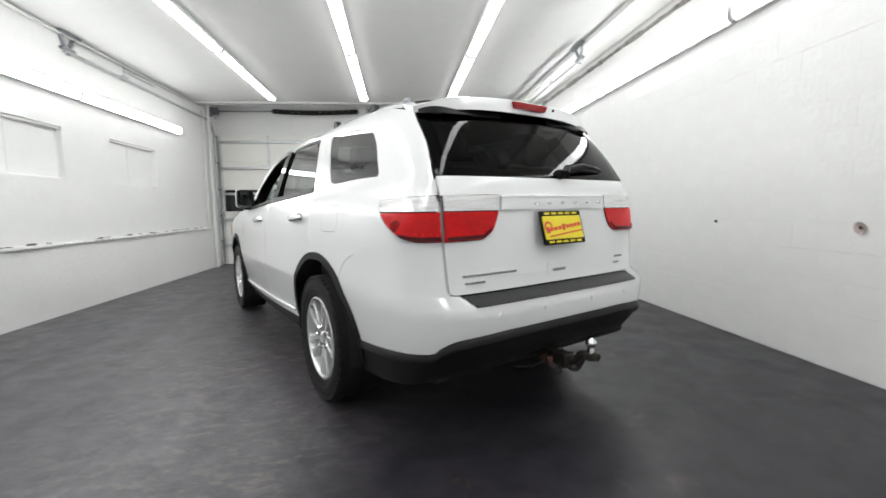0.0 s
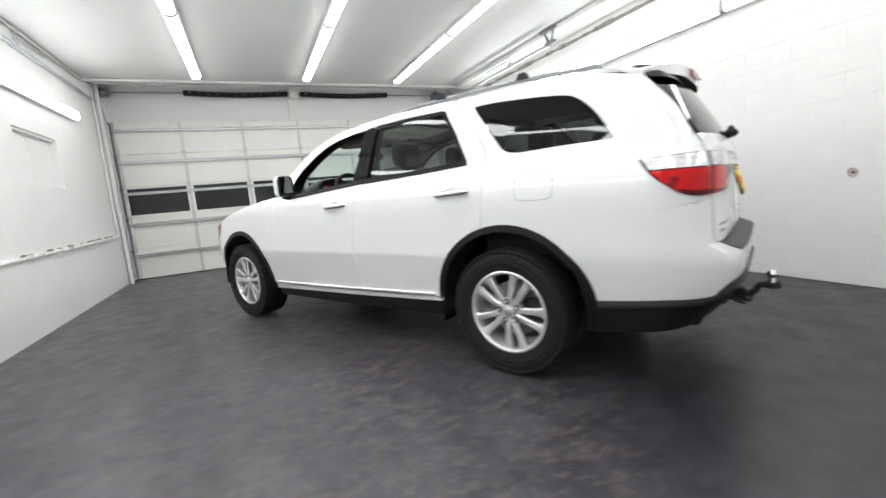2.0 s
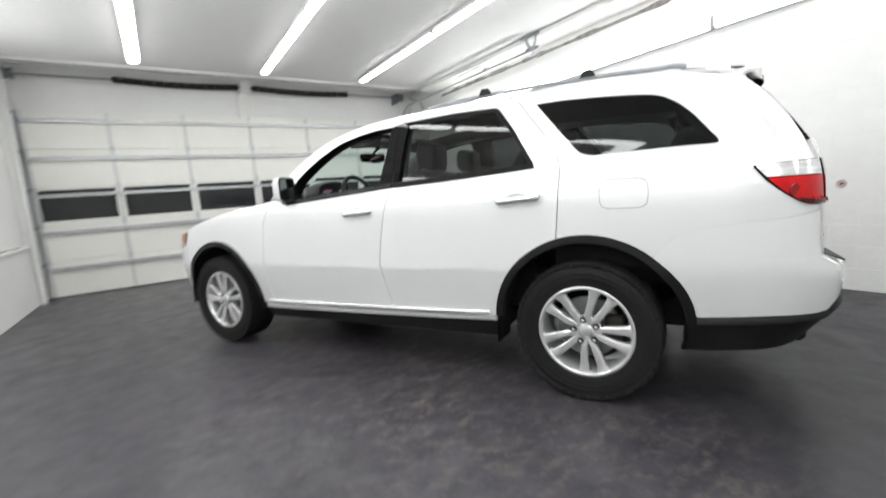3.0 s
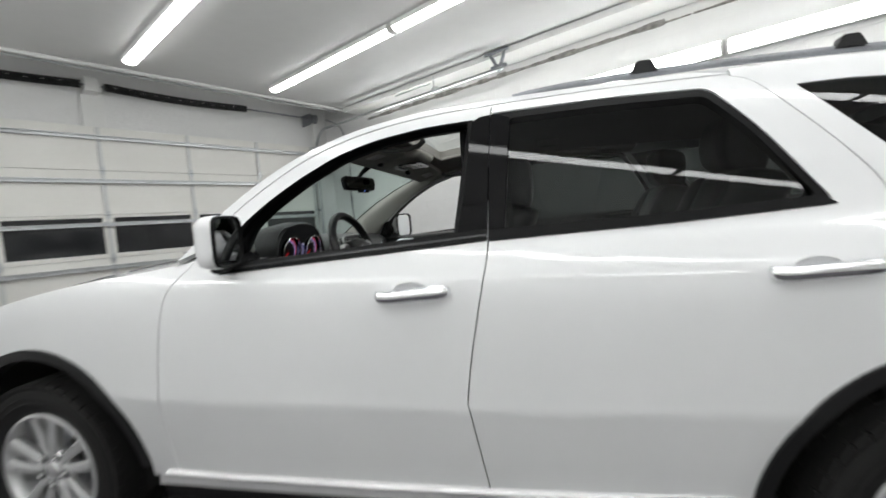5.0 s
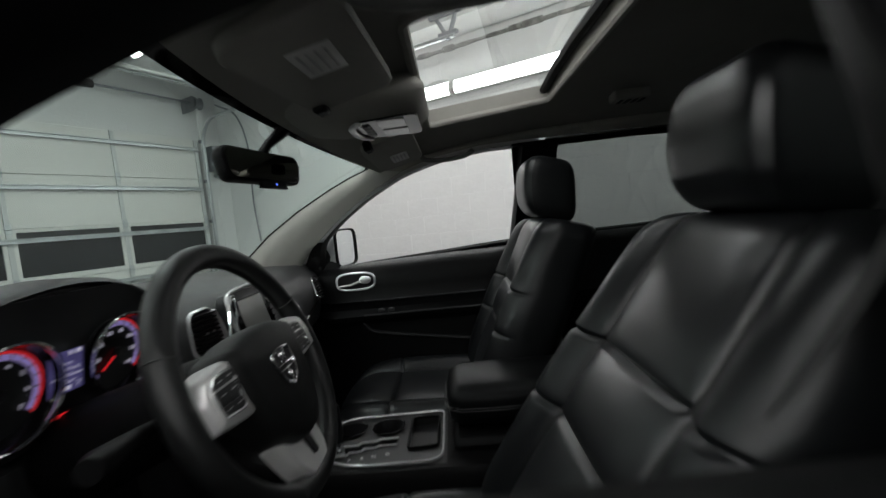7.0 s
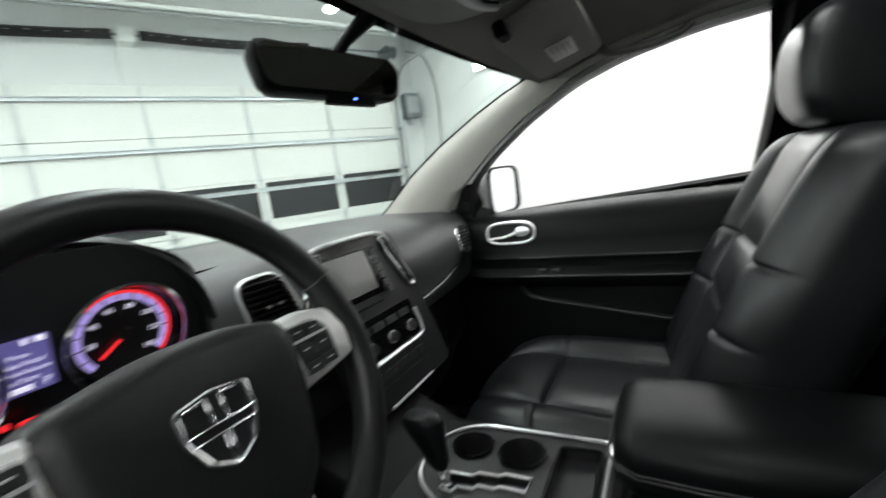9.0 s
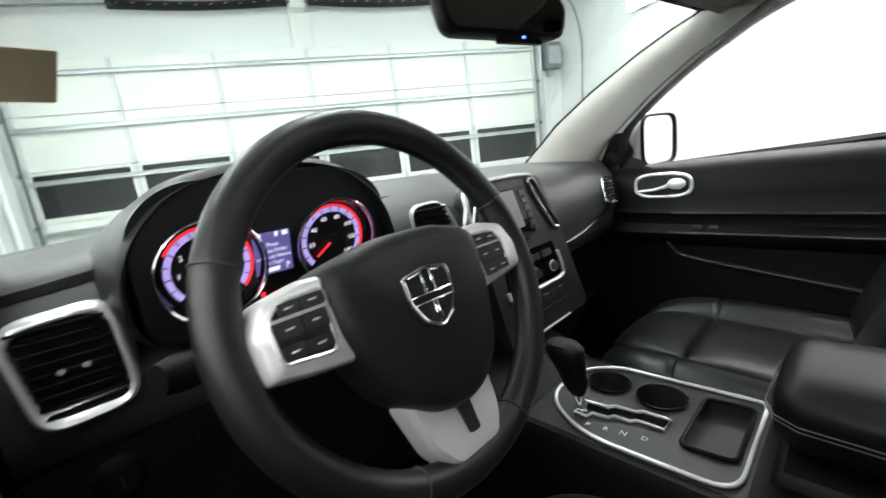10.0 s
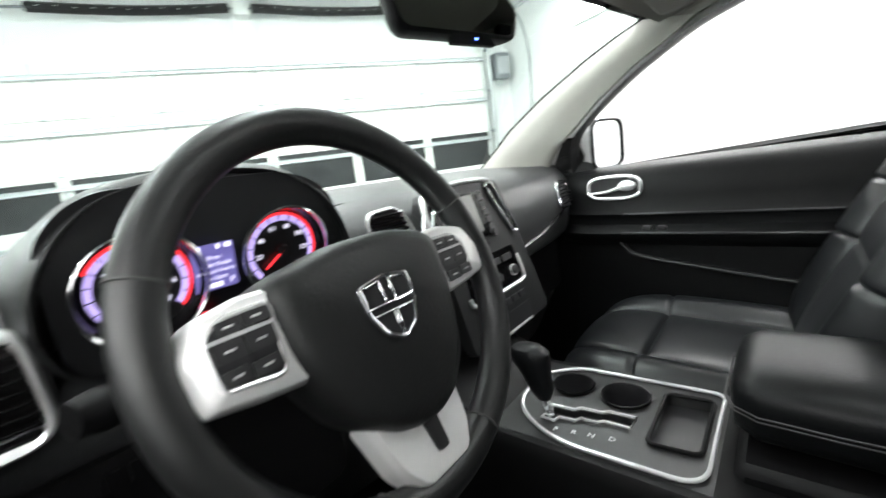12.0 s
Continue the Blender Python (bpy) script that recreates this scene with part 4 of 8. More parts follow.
surface("fuel_door", fuel, wrap, PAINT, qp[0], "round-cornered fuel filler flap", off=0.0008, thick=0.0, flip=True)
ring = rounded([(-.083, 1.157), (-.307, 1.150), (-.307, 1.010), (-.088, 1.010)], .0515)
surface("flap_gap", ring, wrap, RUBBER, qp[0], "dark gap round the flap", off=0.0004, thick=0.0, flip=True, holes=[fuel])

# white jambs behind the shut lines
for line in (smooth_front[2:], [p for p in smooth_mid if p[1] < 1.17], smooth_rear):
    both("jamb", shift(line, -.02) + shift(line, .02)[::-1], PAINT, off=-.022, thick=0.0, step=0.1)

both("jamb", [(p[0], p[1] + .02) for p in seam] + [(p[0], p[1] - .02) for p in seam[::-1]], PAINT, off=-.004, thick=0.0, step=0.1)
for s in (-1, 1):
    strip = [(s * .640, .77), (s * .700, .77), (s * .700, 1.26), (s * .640, 1.26)]
    surface("jamb", strip if s > 0 else strip[::-1], tail, PAINT, car, off=-.022, thick=0.0, step=0.05)

# arch cladding, sills
for cy, a0, a1, nm in ((0.0, -4, 176, "arch"), (3.03, 4, 180, "arch")):
    lip = arch(cy, .500, a0, a1, 40) + arch(cy, .460, a1, a0, 40)
    both("wheel_arch_trim", lip, PLASTIC, off=0.010, thick=0.06, label="black plastic wheel arch moulding", step=0.06)
sill = rounded([(2.52, .372), (.52, .410), (.50, .385), (2.535, .330)], .008)
both("sill", sill, PAINT, off=-0.004, thick=0.03)
for sg in (-1, 1):
    run = [(sg * (half(y, z) + .004), y, z) for y, z in [(2.46 - 1.92 * k / 24, .397 + .040 * k / 24) for k in range(25)]]
    tube("sill_strip", run, .0135, BRIGHT, car, "bright chrome sill strip", n=14, flat=.75)
both("rocker", [(2.54, .330), (.50, .382), (.50, .27), (2.54, .25)], PLASTIC, off=-0.02, thick=0.05, label="black rocker panel")

# rear bumper round the tail, black valance, step pad
def mirrored(pts):
    """Close a left-hand run of wrap points with its mirror image."""
    return pts + [(2 * MID_R - u, z) for u, z in pts[::-1]]


edge = [(-.497, .472), (-.62, .482), (u_of_y(-.80, .495), .495), (u_of_x(.745, .510), .510), (u_of_x(.715, .537), .537), (u_of_x(.64, .569), .569), (u_of_x(.42, .584), .584)]
edge = curve_through(edge, 4)
top = curve_through([(p[0], p[1] - 0.006) for p in seam[::-1]], 4) + [(u_of_x(.662, .86), .86), (u_of_x(.657, .770), .770), (u_of_x(.640, .748), .748), (u_of_x(.602, .744), .744), (u_of_x(.575, .718), .718)]
outline = [p for p in arch(0.0, .497, 12, 49, 8)] + top
bumper = mirrored(outline)
bumper += [(2 * MID_R - u, z) for u, z in edge][0:] + edge[::-1]
bp_ = surface("rear_bumper", bumper, wrap, PAINT, car, "white rear bumper cover", flip=True, thick=0.015, step=0.05)
val = [(p[0], p[1] - 0.004) for p in edge]
low = [(-.455, .29), (-.62, .30), (u_of_y(-.85, .33), .33), (u_of_x(.6, .385), .385), (u_of_x(.3, .41), .41)]
low = curve_through(low, 4)
va = surface("rear_valance", mirrored(val) + [(2 * MID_R - u, z) for u, z in low] + low[::-1], wrap, PLASTIC, car, "black textured lower bumper", flip=True, off=-0.003, thick=0.03, step=0.05)
surface("step_pad", rounded([(-.598, .743), (.598, .743), (.570, .704), (-.570, .704)], .004), tail, PAD, bp_, "dark grey ribbed step pad", off=0.005, thick=0.008, step=(0.05, 0.008))
# the valance's upper roll
bm = bmesh.new()
roll = []
for u, z in val + [(2 * MID_R - u, z) for u, z in val[::-1]]:
    line = []
    for dz, out in ((.0, .0), (-.006, .005), (-.026, .014), (-.033, .015), (-.038, .011), (-.042, -.002)):
        q = wrap(u, z + dz)
        n = (wrap(u + .01, z + dz) - wrap(u - .01, z + dz)).cross(Vector((0, 0, 1))).normalized()
        if n.dot(q - Vector((0, 1.4, q.z))) < 0:
            n = -n
        line.append(bm.verts.new(q + n * out))
    roll.append(line)
for a, b in zip(roll, roll[1:]):
    for k in range(len(a) - 1):
        bm.faces.new((a[k], b[k], b[k + 1], a[k + 1]))
part("valance_roll", bm, PLASTIC, va, "black rolled upper edge", angle=40)
for x in (-.45, -.17, .17, .45):
    bm = bmesh.new()
    p = tail(x, .655)
    add_lathe(bm, [(0.0005, 0.004), (0.010, 0.004), (0.012, 0.0), (0.012, -0.006)], 16, Matrix.Translation(p) @ pose(0, 0, 0, 0, 0, -90))
    part("parking_sensor", bm, PAINT, bp_)

# tailgate
gate = rounded([(-.664, .965), (-.650, .750), (.650, .750), (.664, .965), (.665, 1.10), (.665, 1.264), (-.665, 1.264), (-.665, 1.10)], [.0, .03, .03, 0, 0, .002, .002, 0])
tg = surface("tailgate", gate, tail, PAINT, car, "white tailgate with lettered bright bar", thick=0.02)
surface("crease", [(-.62, .806), (.62, .806), (.62, .802), (-.62, .802)], tail, PAINT, tg, off=0.003, thick=0.004)
rg = rounded([(-.664, 1.268), (.664, 1.268), (.622, 1.585), (.30, 1.628), (-.30, 1.628), (-.622, 1.585)], [.012, .012, .008, .3, .3, .008])


def rear_pane(x, z):
    """Rear glass: more evenly bowed across, and flatter up and down, than the sheet metal round it."""
    a, b, c = tail(0.0, z), tail(.66, z), tail(x, z)
    even = a.y + (b.y - a.y) * min(abs(x) / .66, 1.0) ** 2
    t = min(max((z - 1.268) / .36, 0.0), 1.0)
    flat = .6 * (TAIL(z) - TAIL(1.268) * (1 - t) - TAIL(1.628) * t)
    return Vector((x, c.y * .35 + even * .65 - flat, z))


surface("rear_window", rg, rear_pane, REARGLASS, tg, "dark privacy rear window", off=0.0, thick=0.006)
inner_rg = rounded([(-.60, 1.305), (.60, 1.305), (.57, 1.56), (.28, 1.595), (-.28, 1.595), (-.57, 1.56)], [.06, .06, .03, .3, .3, .03])
surface("frit", rg, rear_pane, PIANO, tg, "black printed window border", holes=[inner_rg], off=-0.007, thick=0.003)
surface("window_head", [(-.622, 1.580), (.622, 1.580), (.600, 1.655), (-.600, 1.655)], tail, RUBBER, tg, "black window head under the spoiler", off=-0.012, thick=0.004)
bar = rounded([(-.372, 1.112), (.378, 1.112), (.372, 1.176), (-.365, 1.176)], .004)
surface("light_bar", bar, tail, BARSILVER, tg, "satin bright bar between the tail lamps", off=0.010, thick=0.02)
surface("bar_lip", rounded([(-.372, 1.172), (.378, 1.172), (.378, 1.178), (-.372, 1.178)], 0), tail, CHROME, tg, off=0.014, thick=0.02)
for k in range(6):
    x = -.155 + k * .095
    bm = bmesh.new()
    add_box(bm, (x - .012, -1.0345, 1.137), (x + .012, -1.0315, 1.149), 0.002)
    part("letter_bar", bm, CHROME, tg, "illegible bright letter")
for nm, side in (("l", 1), ("r", -1)):
    inn = rounded([(-.664 * side, 1.178), (-.378 * side, 1.183), (-.385 * side, 1.10), (-.42 * side, 1.02), (-.47 * side, .984), (-.664 * side, .980)], [0, .01, .03, .06, .04, 0])
    red = [(p[0], p[1]) for p in rounded([(-.662 * side, 1.108), (-.383 * side, 1.108), (-.42 * side, 1.02), (-.47 * side, .986), (-.662 * side, .982)], [0, .01, .05, .03, 0])]
    kw = dict(flip=False)
    if side < 0:
        inn, red = inn[::-1], red[::-1]
    lamp = surface("gate_lamp", inn, tail, PIANO, tg, "tail lamp, clear above red", off=0.006, thick=0.02)
    surface("red_lens", red, tail, REDLENS, lamp, "red lens", off=0.009, thick=0.006)
    clear = rounded([(-.660 * side, 1.176), (-.381 * side, 1.181), (-.384 * side, 1.112), (-.660 * side, 1.112)], .006)
    surface("clear_lens", clear if side > 0 else clear[::-1], tail, CLEARLENS, lamp, "clear ribbed lens", off=0.010, thick=0.006)
    dark = rounded([(-.655 * side, 1.002), (-.48 * side, 1.006), (-.425 * side, 1.040), (-.432 * side, 1.022), (-.475 * side, .992), (-.655 * side, .986)], .003)
    surface("dark_corner", dark if side > 0 else dark[::-1], tail, DARKLENS, lamp, "darker foot of the red lens", off=0.0155, thick=0.003)
tl = [(u_of_y(-.715, 1.165), 1.165), (u_of_x(.6685, 1.18), 1.18), (u_of_x(.6685, .980), .980), (u_of_x(.76, .980), .980), (u_of_y(-.89, .995), .995), (u_of_y(-.825, 1.04), 1.04), (u_of_y(-.76, 1.10), 1.10)]
tl_red = [(u_of_y(-.765, 1.106), 1.106), (u_of_x(.670, 1.106), 1.106), (u_of_x(.670, .982), .982), (u_of_x(.76, .983), .983), (u_of_y(-.888, .998), .998), (u_of_y(-.828, 1.042), 1.042)]
tl_clear = [(u_of_y(-.725, 1.161), 1.161), (u_of_x(.676, 1.176), 1.176), (u_of_x(.676, 1.111), 1.111), (u_of_y(-.762, 1.111), 1.111)]
foot = [(u_of_x(.672, 1.004), 1.004), (u_of_x(.672, .985), .985), (u_of_x(.76, .986), .986), (u_of_y(-.885, 1.001), 1.001), (u_of_y(-.866, 1.018), 1.018), (u_of_x(.76, 1.004), 1.004)]
lamps = both("tail_lamp", rounded(tl, [.01, 0, 0, .04, .04, .04, .04]), PIANO, label="tail lamp, clear above red", off=0.005, thick=0.02)
both("red_lens", rounded(tl_red, [.01, 0, 0, .04, .04, .04]), REDLENS, lamps, "red lens", off=0.009, thick=0.006)
both("dark_foot", rounded(foot, .004), DARKLENS, lamps, "darker foot of the red lens", off=0.0155, thick=0.003)
both("clear_lens", rounded(tl_clear, .008), CLEARLENS, lamps, "clear ribbed lens", off=0.010, thick=0.006)
for p, s in zip(lamps, (-1, 1)):
    bm = bmesh.new()
    q = wrap(u_of_y(-.86, 1.05), 1.05)
    add_lathe(bm, [(0.0005, 0.0122), (0.016, 0.0119), (0.026, 0.0108), (0.030, 0.004)], 20, Matrix.Translation((q.x if s < 0 else -q.x, q.y, q.z)) @ pose(0, 0, 0, 0, 0, 220 if s < 0 else -40))
    part("bulb_dome", bm, DEEPRED, p, "darker bulb well behind the lens")
    for k in range(4):
        z = 1.006 + .005 * (k % 2)
        q = wrap(u_of_x(.690 + .026 * k, z), z)
        bm = bmesh.new()
        bmesh.ops.create_uvsphere(bm, u_segments=14, v_segments=8, radius=.014, matrix=Matrix.Translation((q.x if s < 0 else -q.x, q.y - .006, q.z)) @ Matrix.Diagonal((1, .5, .75, 1)))
        part("reflector_cell", bm, REDLENS, p)

# licence plate: plain yellow dealer plate with red script drawn as bars
plate = empty("plate_holder", None)
plate.parent = tg
YELLOW = material("plate_yellow", (0.80, 0.66, 0.02), 0.45, vary=0.08, scale=20)
PLATERED = material("plate_red", (0.62, 0.05, 0.03), 0.5)
PM = Matrix.Translation((.006, -1.058, 1.021)) @ pose(0, 0, 0, -15)
box("plate_frame", (-.151, -.004, -.084), (.151, .006, .084), RUBBER, plate, "black plate frame", bevel=0.006, m=PM)
box("licence_plate", (-.138, -.007, -.058), (.138, -.003, .058), YELLOW, plate, "yellow dealer plate", bevel=0.003, m=PM)
for z in (-.071, .071):
    for k in range(5):
        x = -.10 + .050 * k
        box("writing_bar", (x - .018, -.0052, z - .005), (x + .018, -.0035, z + .005), YELLOW, plate, "illegible border writing", m=PM)
bm = bmesh.new()
for k in range(9):
    x = -.115 + k * .0285
    h = .016 if k in (0, 4) else .009
    add_box(bm, (x - .010, -.0092, -.012 - h + .003 * k), (x + .012, -.0068, -.012 + h + .003 * k), 0.002)
add_box(bm, (-.118, -.0092, -.036), (.13, -.0068, -.029), 0.001, pose(0, 0, 0, 0, -6, 0))
add_lathe(bm, [(0.016, 0.0), (0.026, 0.0), (0.026, 0.0022), (0.016, 0.0022)], 20, pose(-.108, -.0068, .006, 0, 0, -90), closed=True)
bmesh.ops.transform(bm, matrix=PM, verts=bm.verts)
part("script_bars", bm, PLATERED, plate, "red script drawn as bars")

# gate pull, badges
pull = surface("gate_pull", rounded([(-.070, .858), (.088, .858), (.088, .783), (-.070, .783)], .016), tail, PAINT, tg, "flush tailgate pull", off=0.004, thick=0.006)
surface("pull_slot", rounded([(-.052, .846), (.070, .846), (.070, .792), (-.052, .792)], .012), tail, PAINT, pull, "white hand recess", off=0.0055, thick=0.002)
surface("pull_lip", rounded([(-.042, .816), (.060, .816), (.052, .802), (-.036, .802)], .003), tail, GREYMETAL, pull, off=0.0075, thick=0.002)
DARKCHROME = material("dark_chrome", (0.32, 0.32, 0.33), 0.2, 0.9)
for a, b, z, h in ((-.585, -.28, .828, .010), (-.575, -.465, .796, .009), (.48, .555, .838, .009), (.47, .52, .804, .009)):
    bm = bmesh.new()
    n = max(2, int((b - a) / .022))
    for k in range(n):
        x0 = a + (b - a) * k / n
        p = tail(x0, z)
        add_box(bm, (x0, p.y - .006, z - h / 2), (x0 + (b - a) / n - .004, p.y + .002, z + h / 2), 0.001)
    part("badge_bars", bm, DARKCHROME, tg, "small badge lettering drawn as bars")

# wiper
wp = tube("rear_wiper", [(.06, -1.03, 1.285), (.09, -1.012, 1.315), (.22, -1.0, 1.335), (.36, -.985, 1.33)], [.022, .02, .014, .008], RUBBER, tg, "black rear wiper arm")
bm = bmesh.new()
add_tube(bm, [(.10, -1.003, 1.305), (.25, -.992, 1.318), (.42, -.965, 1.318)], .008, 8, flat=1.6)
part("wiper_blade", bm, RUBBER, wp)
bm = bmesh.new()
add_lathe(bm, [(.0005, .02), (.02, .018), (.026, .0), (.026, -.02)], 16, pose(.05, -1.005, 1.285, 0, 0, -90))
part("wiper_cap", bm, RUBBER, wp)

# ---- roof, windscreen and bonnet, drawn as rows across between the two edges ----
edge_pts = curve_through(ROOF_EDGE, 6)


def row(i, t):
    """A point of the upper shell: i runs along the edge, t across from -1 to 1."""
    i = min(max(i, 0.0), len(edge_pts) - 1.0)
    k = min(int(i), len(edge_pts) - 2)
    f = i - k
    y = edge_pts[k][0] * (1 - f) + edge_pts[k + 1][0] * f
    z = edge_pts[k][1] * (1 - f) + edge_pts[k + 1][1] * f
    x = half(y, z) if y > UC else -wrap(u_of_y(y, z), z).x
    steep = min(max((y - 1.30) / 1.0, 0.0), 1.0)
    c = 1 - abs(t) ** 2.2
    return Vector((t * x, y + 0.23 * steep * c, z + (0.062 * (1 - steep) + 0.05 * steep * (1 - steep)) * c))


def edge_index(y):
    for i in range(len(edge_pts) - 1):
        if edge_pts[i + 1][0] <= y:
            a, b = edge_pts[i][0], edge_pts[i + 1][0]
            return i + (a - y) / (a - b)
    return len(edge_pts) - 1


def over(u, v):
    """Upper shell over (t scaled, y)."""
    return row(edge_index(v), u)


R0, R1 = 1.80, -.582
SUN = rounded([(-.62, 1.60), (.62, 1.60), (.62, 1.16), (-.62, 1.16)], .05)
roof = surface("roof", [(-1, R1), (1, R1), (1, R0), (-1, R0)], over, PAINT, car, "white roof skin", holes=[SUN], step=(0.125, 0.06), thick=0.015)
glass_top = surface("sunroof", rounded([(-.615, 1.596), (.615, 1.596), (.615, 1.164), (-.615, 1.164)], .05), over, ROOFGLASS, roof, "clear sunroof glass", step=(0.15, 0.1), off=-0.004, thick=0.0)
ws = [(-.985, R0 + .006), (.985, R0 + .006), (.985, 2.332), (-.985, 2.332)]
screen = surface("windscreen", ws, over, CLEARGLASS, car, "clear laminated windscreen", step=(0.125, 0.06), off=-0.003, thick=0.0)
glass_top.visible_shadow = screen.visible_shadow = False
wsi = rounded([(-.922, R0 + .03), (.922, R0 + .03), (.922, 2.322), (-.922, 2.322)], .02)
surface("screen_border", ws, over, PIANO, car, "black printed windscreen border", holes=[wsi], step=(0.125, 0.06), off=-0.008, thick=0.0)


def bonnet_at(u, v):
    """Bonnet between the wing edges, over (t, y)."""
    z = BONNET_Z(v)
    p = wrap(min(v, UF), z) if v <= UF else Vector((-half(UF, z), v, z))
    tight = 1 - 0.10 * max(v - 3.2, 0)
    c = 1 - abs(u) ** 2.5
    return Vector((u * -p.x * tight, v + 0.16 * c * max(0, v - 3.0) , z + 0.055 * c))


BONNET_Z = hermite([2.2, 2.45, 2.8, 3.1, 3.28, 3.44, 3.65], [1.195, 1.168, 1.13, 1.078, 1.035, .985, .90])
surface("bonnet", [(-.995, 2.36), (.995, 2.36), (.995, 3.60), (-.995, 3.60)], bonnet_at, PAINT, car, "white bonnet", step=(0.125, 0.08), thick=0.02)
surface("cowl", [(-.97, 2.20), (.97, 2.20), (.97, 2.355), (-.97, 2.355)], bonnet_at, PLASTIC, car, "black cowl panel", step=(0.2, 0.08), off=-0.02)
# nose: bumper cover, grille, headlamps
nose = [(3.515, .60), (3.48, .84), (3.52, .93), (3.70, .90), (MID_F, .86)]
nose_low = [(MID_F, .30), (3.7, .30), (3.54, .34), (3.527, .42)]
full = nose + [(2 * MID_F - u, z) for u, z in nose[:-1][::-1]] + [(2 * MID_F - u, z) for u, z in nose_low[1:][::-1]] + nose_low
surface("front_bumper", full, wrap, PAINT, car, "white front bumper cover", flip=True, step=0.06)
hl = rounded([(3.47, .975), (3.56, .955), (3.80, .93), (3.98, .915), (3.98, .80), (3.70, .80), (3.52, .84)], .02)
heads = both("headlamp", hl, CLEARLENS, label="clear headlamp with amber corner", off=0.004, thick=0.02)
both("amber_marker", rounded([(3.475, .968), (3.54, .953), (3.55, .86), (3.51, .85)], .01), AMBER, heads, "amber corner lens", off=0.008, thick=0.006)
surface("grille", [(MID_F - .42, .62), (MID_F - .42, .90), (MID_F + .42, .90), (MID_F + .42, .62)][::-1], wrap, PIANO, car, "dark grille", off=0.006, thick=0.02)

# spoiler
def spoiler_at(u, v):
    """v: 0 roof .. 1 lip top .. 2 lip bottom .. 3 under the glass top; u across."""
    c = 1 - abs(u) ** 3
    a = row(edge_index(-.40 - .12 * (1 - c)), u * .985) + Vector((0, 0, .006))
    b = Vector((u * .632, -.700 - .128 * c, 1.606 + .066 * c))
    d = Vector((u * .628, -.690 - .142 * c, 1.580 + .027 * c))
    e = Vector((u * .615, -.668 - .118 * c, 1.584 + .032 * c))
    k = min(int(max(v, 0)), 2)
    f = v - k
    P = [a, b, d, e]
    q = P[k].lerp(P[k + 1], f)
    if k == 0:
        q += Vector((0, 0, .018 * math.sin(math.pi * min(max(f, 0), 1)) * c))
    return q


bm = bmesh.new()
rows_ = []
for v in [0, .2, .4, .6, .8, .93, 1.0, 1.12, 1.5, 1.88, 2.0]:
    rows_.append([bm.verts.new(spoiler_at(-1 + 2 * k / 40, v)) for k in range(41)])
for a, b in zip(rows_, rows_[1:]):
    for k in range(40):
        bm.faces.new((a[k], a[k + 1], b[k + 1], b[k]))
for k in (0, 40):
    bm.faces.new([r[k] for r in rows_])
sp = part("spoiler", bm, PAINT, car, "white roof spoiler with red brake lamp", angle=50)
bm = bmesh.new()
rows_ = [[bm.verts.new(spoiler_at(-1 + 2 * k / 40, v)) for k in range(41)] for v in (2.0, 2.3, 3.0)]
for a, b in zip(rows_, rows_[1:]):
    for k in range(40):
        bm.faces.new((a[k], a[k + 1], b[k + 1], b[k]))
part("spoiler_underside", bm, PLASTIC, sp, "black underside of the spoiler", angle=50)
bm = bmesh.new()
add_prism(bm, rounded([(-.11, 1.628), (.11, 1.628), (.125, 1.662), (-.125, 1.662)], .01), .012, pose(0, -.846, 0, 0, 0, 0))
part("high_brake_lamp", bm, DEEPRED, sp, "red high brake lamp")
bm = bmesh.new()
add_lathe(bm, [(.0005, .006), (.006, .004), (.007, -.004)], 10, pose(.17, -.846, 1.645, 0, 0, -90))
part("washer_jet", bm, RUBBER, sp)

# roof rails with feet
for s in (-1, 1):
    pts = [(s * (half(y, 1.69) - .115 if y > UC else .51), y, z + .012) for y, z in ((1.10, 1.715), (1.02, 1.725), (.8, 1.738), (.4, 1.742), (0, 1.735), (-.3, 1.720), (-.42, 1.708), (-.47, 1.695))]
    rail = tube("roof_rail", curve_through([(x, y, z - .010) for x, y, z in pts], 4), .011, GREYMETAL, car, "grey roof rail", n=10, flat=1.2)
    for y, z in ((.642, 1.784), (.018, 1.780)):
        bm = bmesh.new()
        x = s * (half(y, 1.69) - .115)
        add_prism(bm, [(-.044, -.028), (.044, -.028), (.026, .006), (.018, .012), (-.018, .012), (-.026, .006)], .04, Matrix.Translation((x + .020, y, z - .012)) @ pose(0, 0, 0, 0, 0, 90), bevel=.006)
        part("rail_foot", bm, PLASTIC, rail, "grey crossbar clamp")

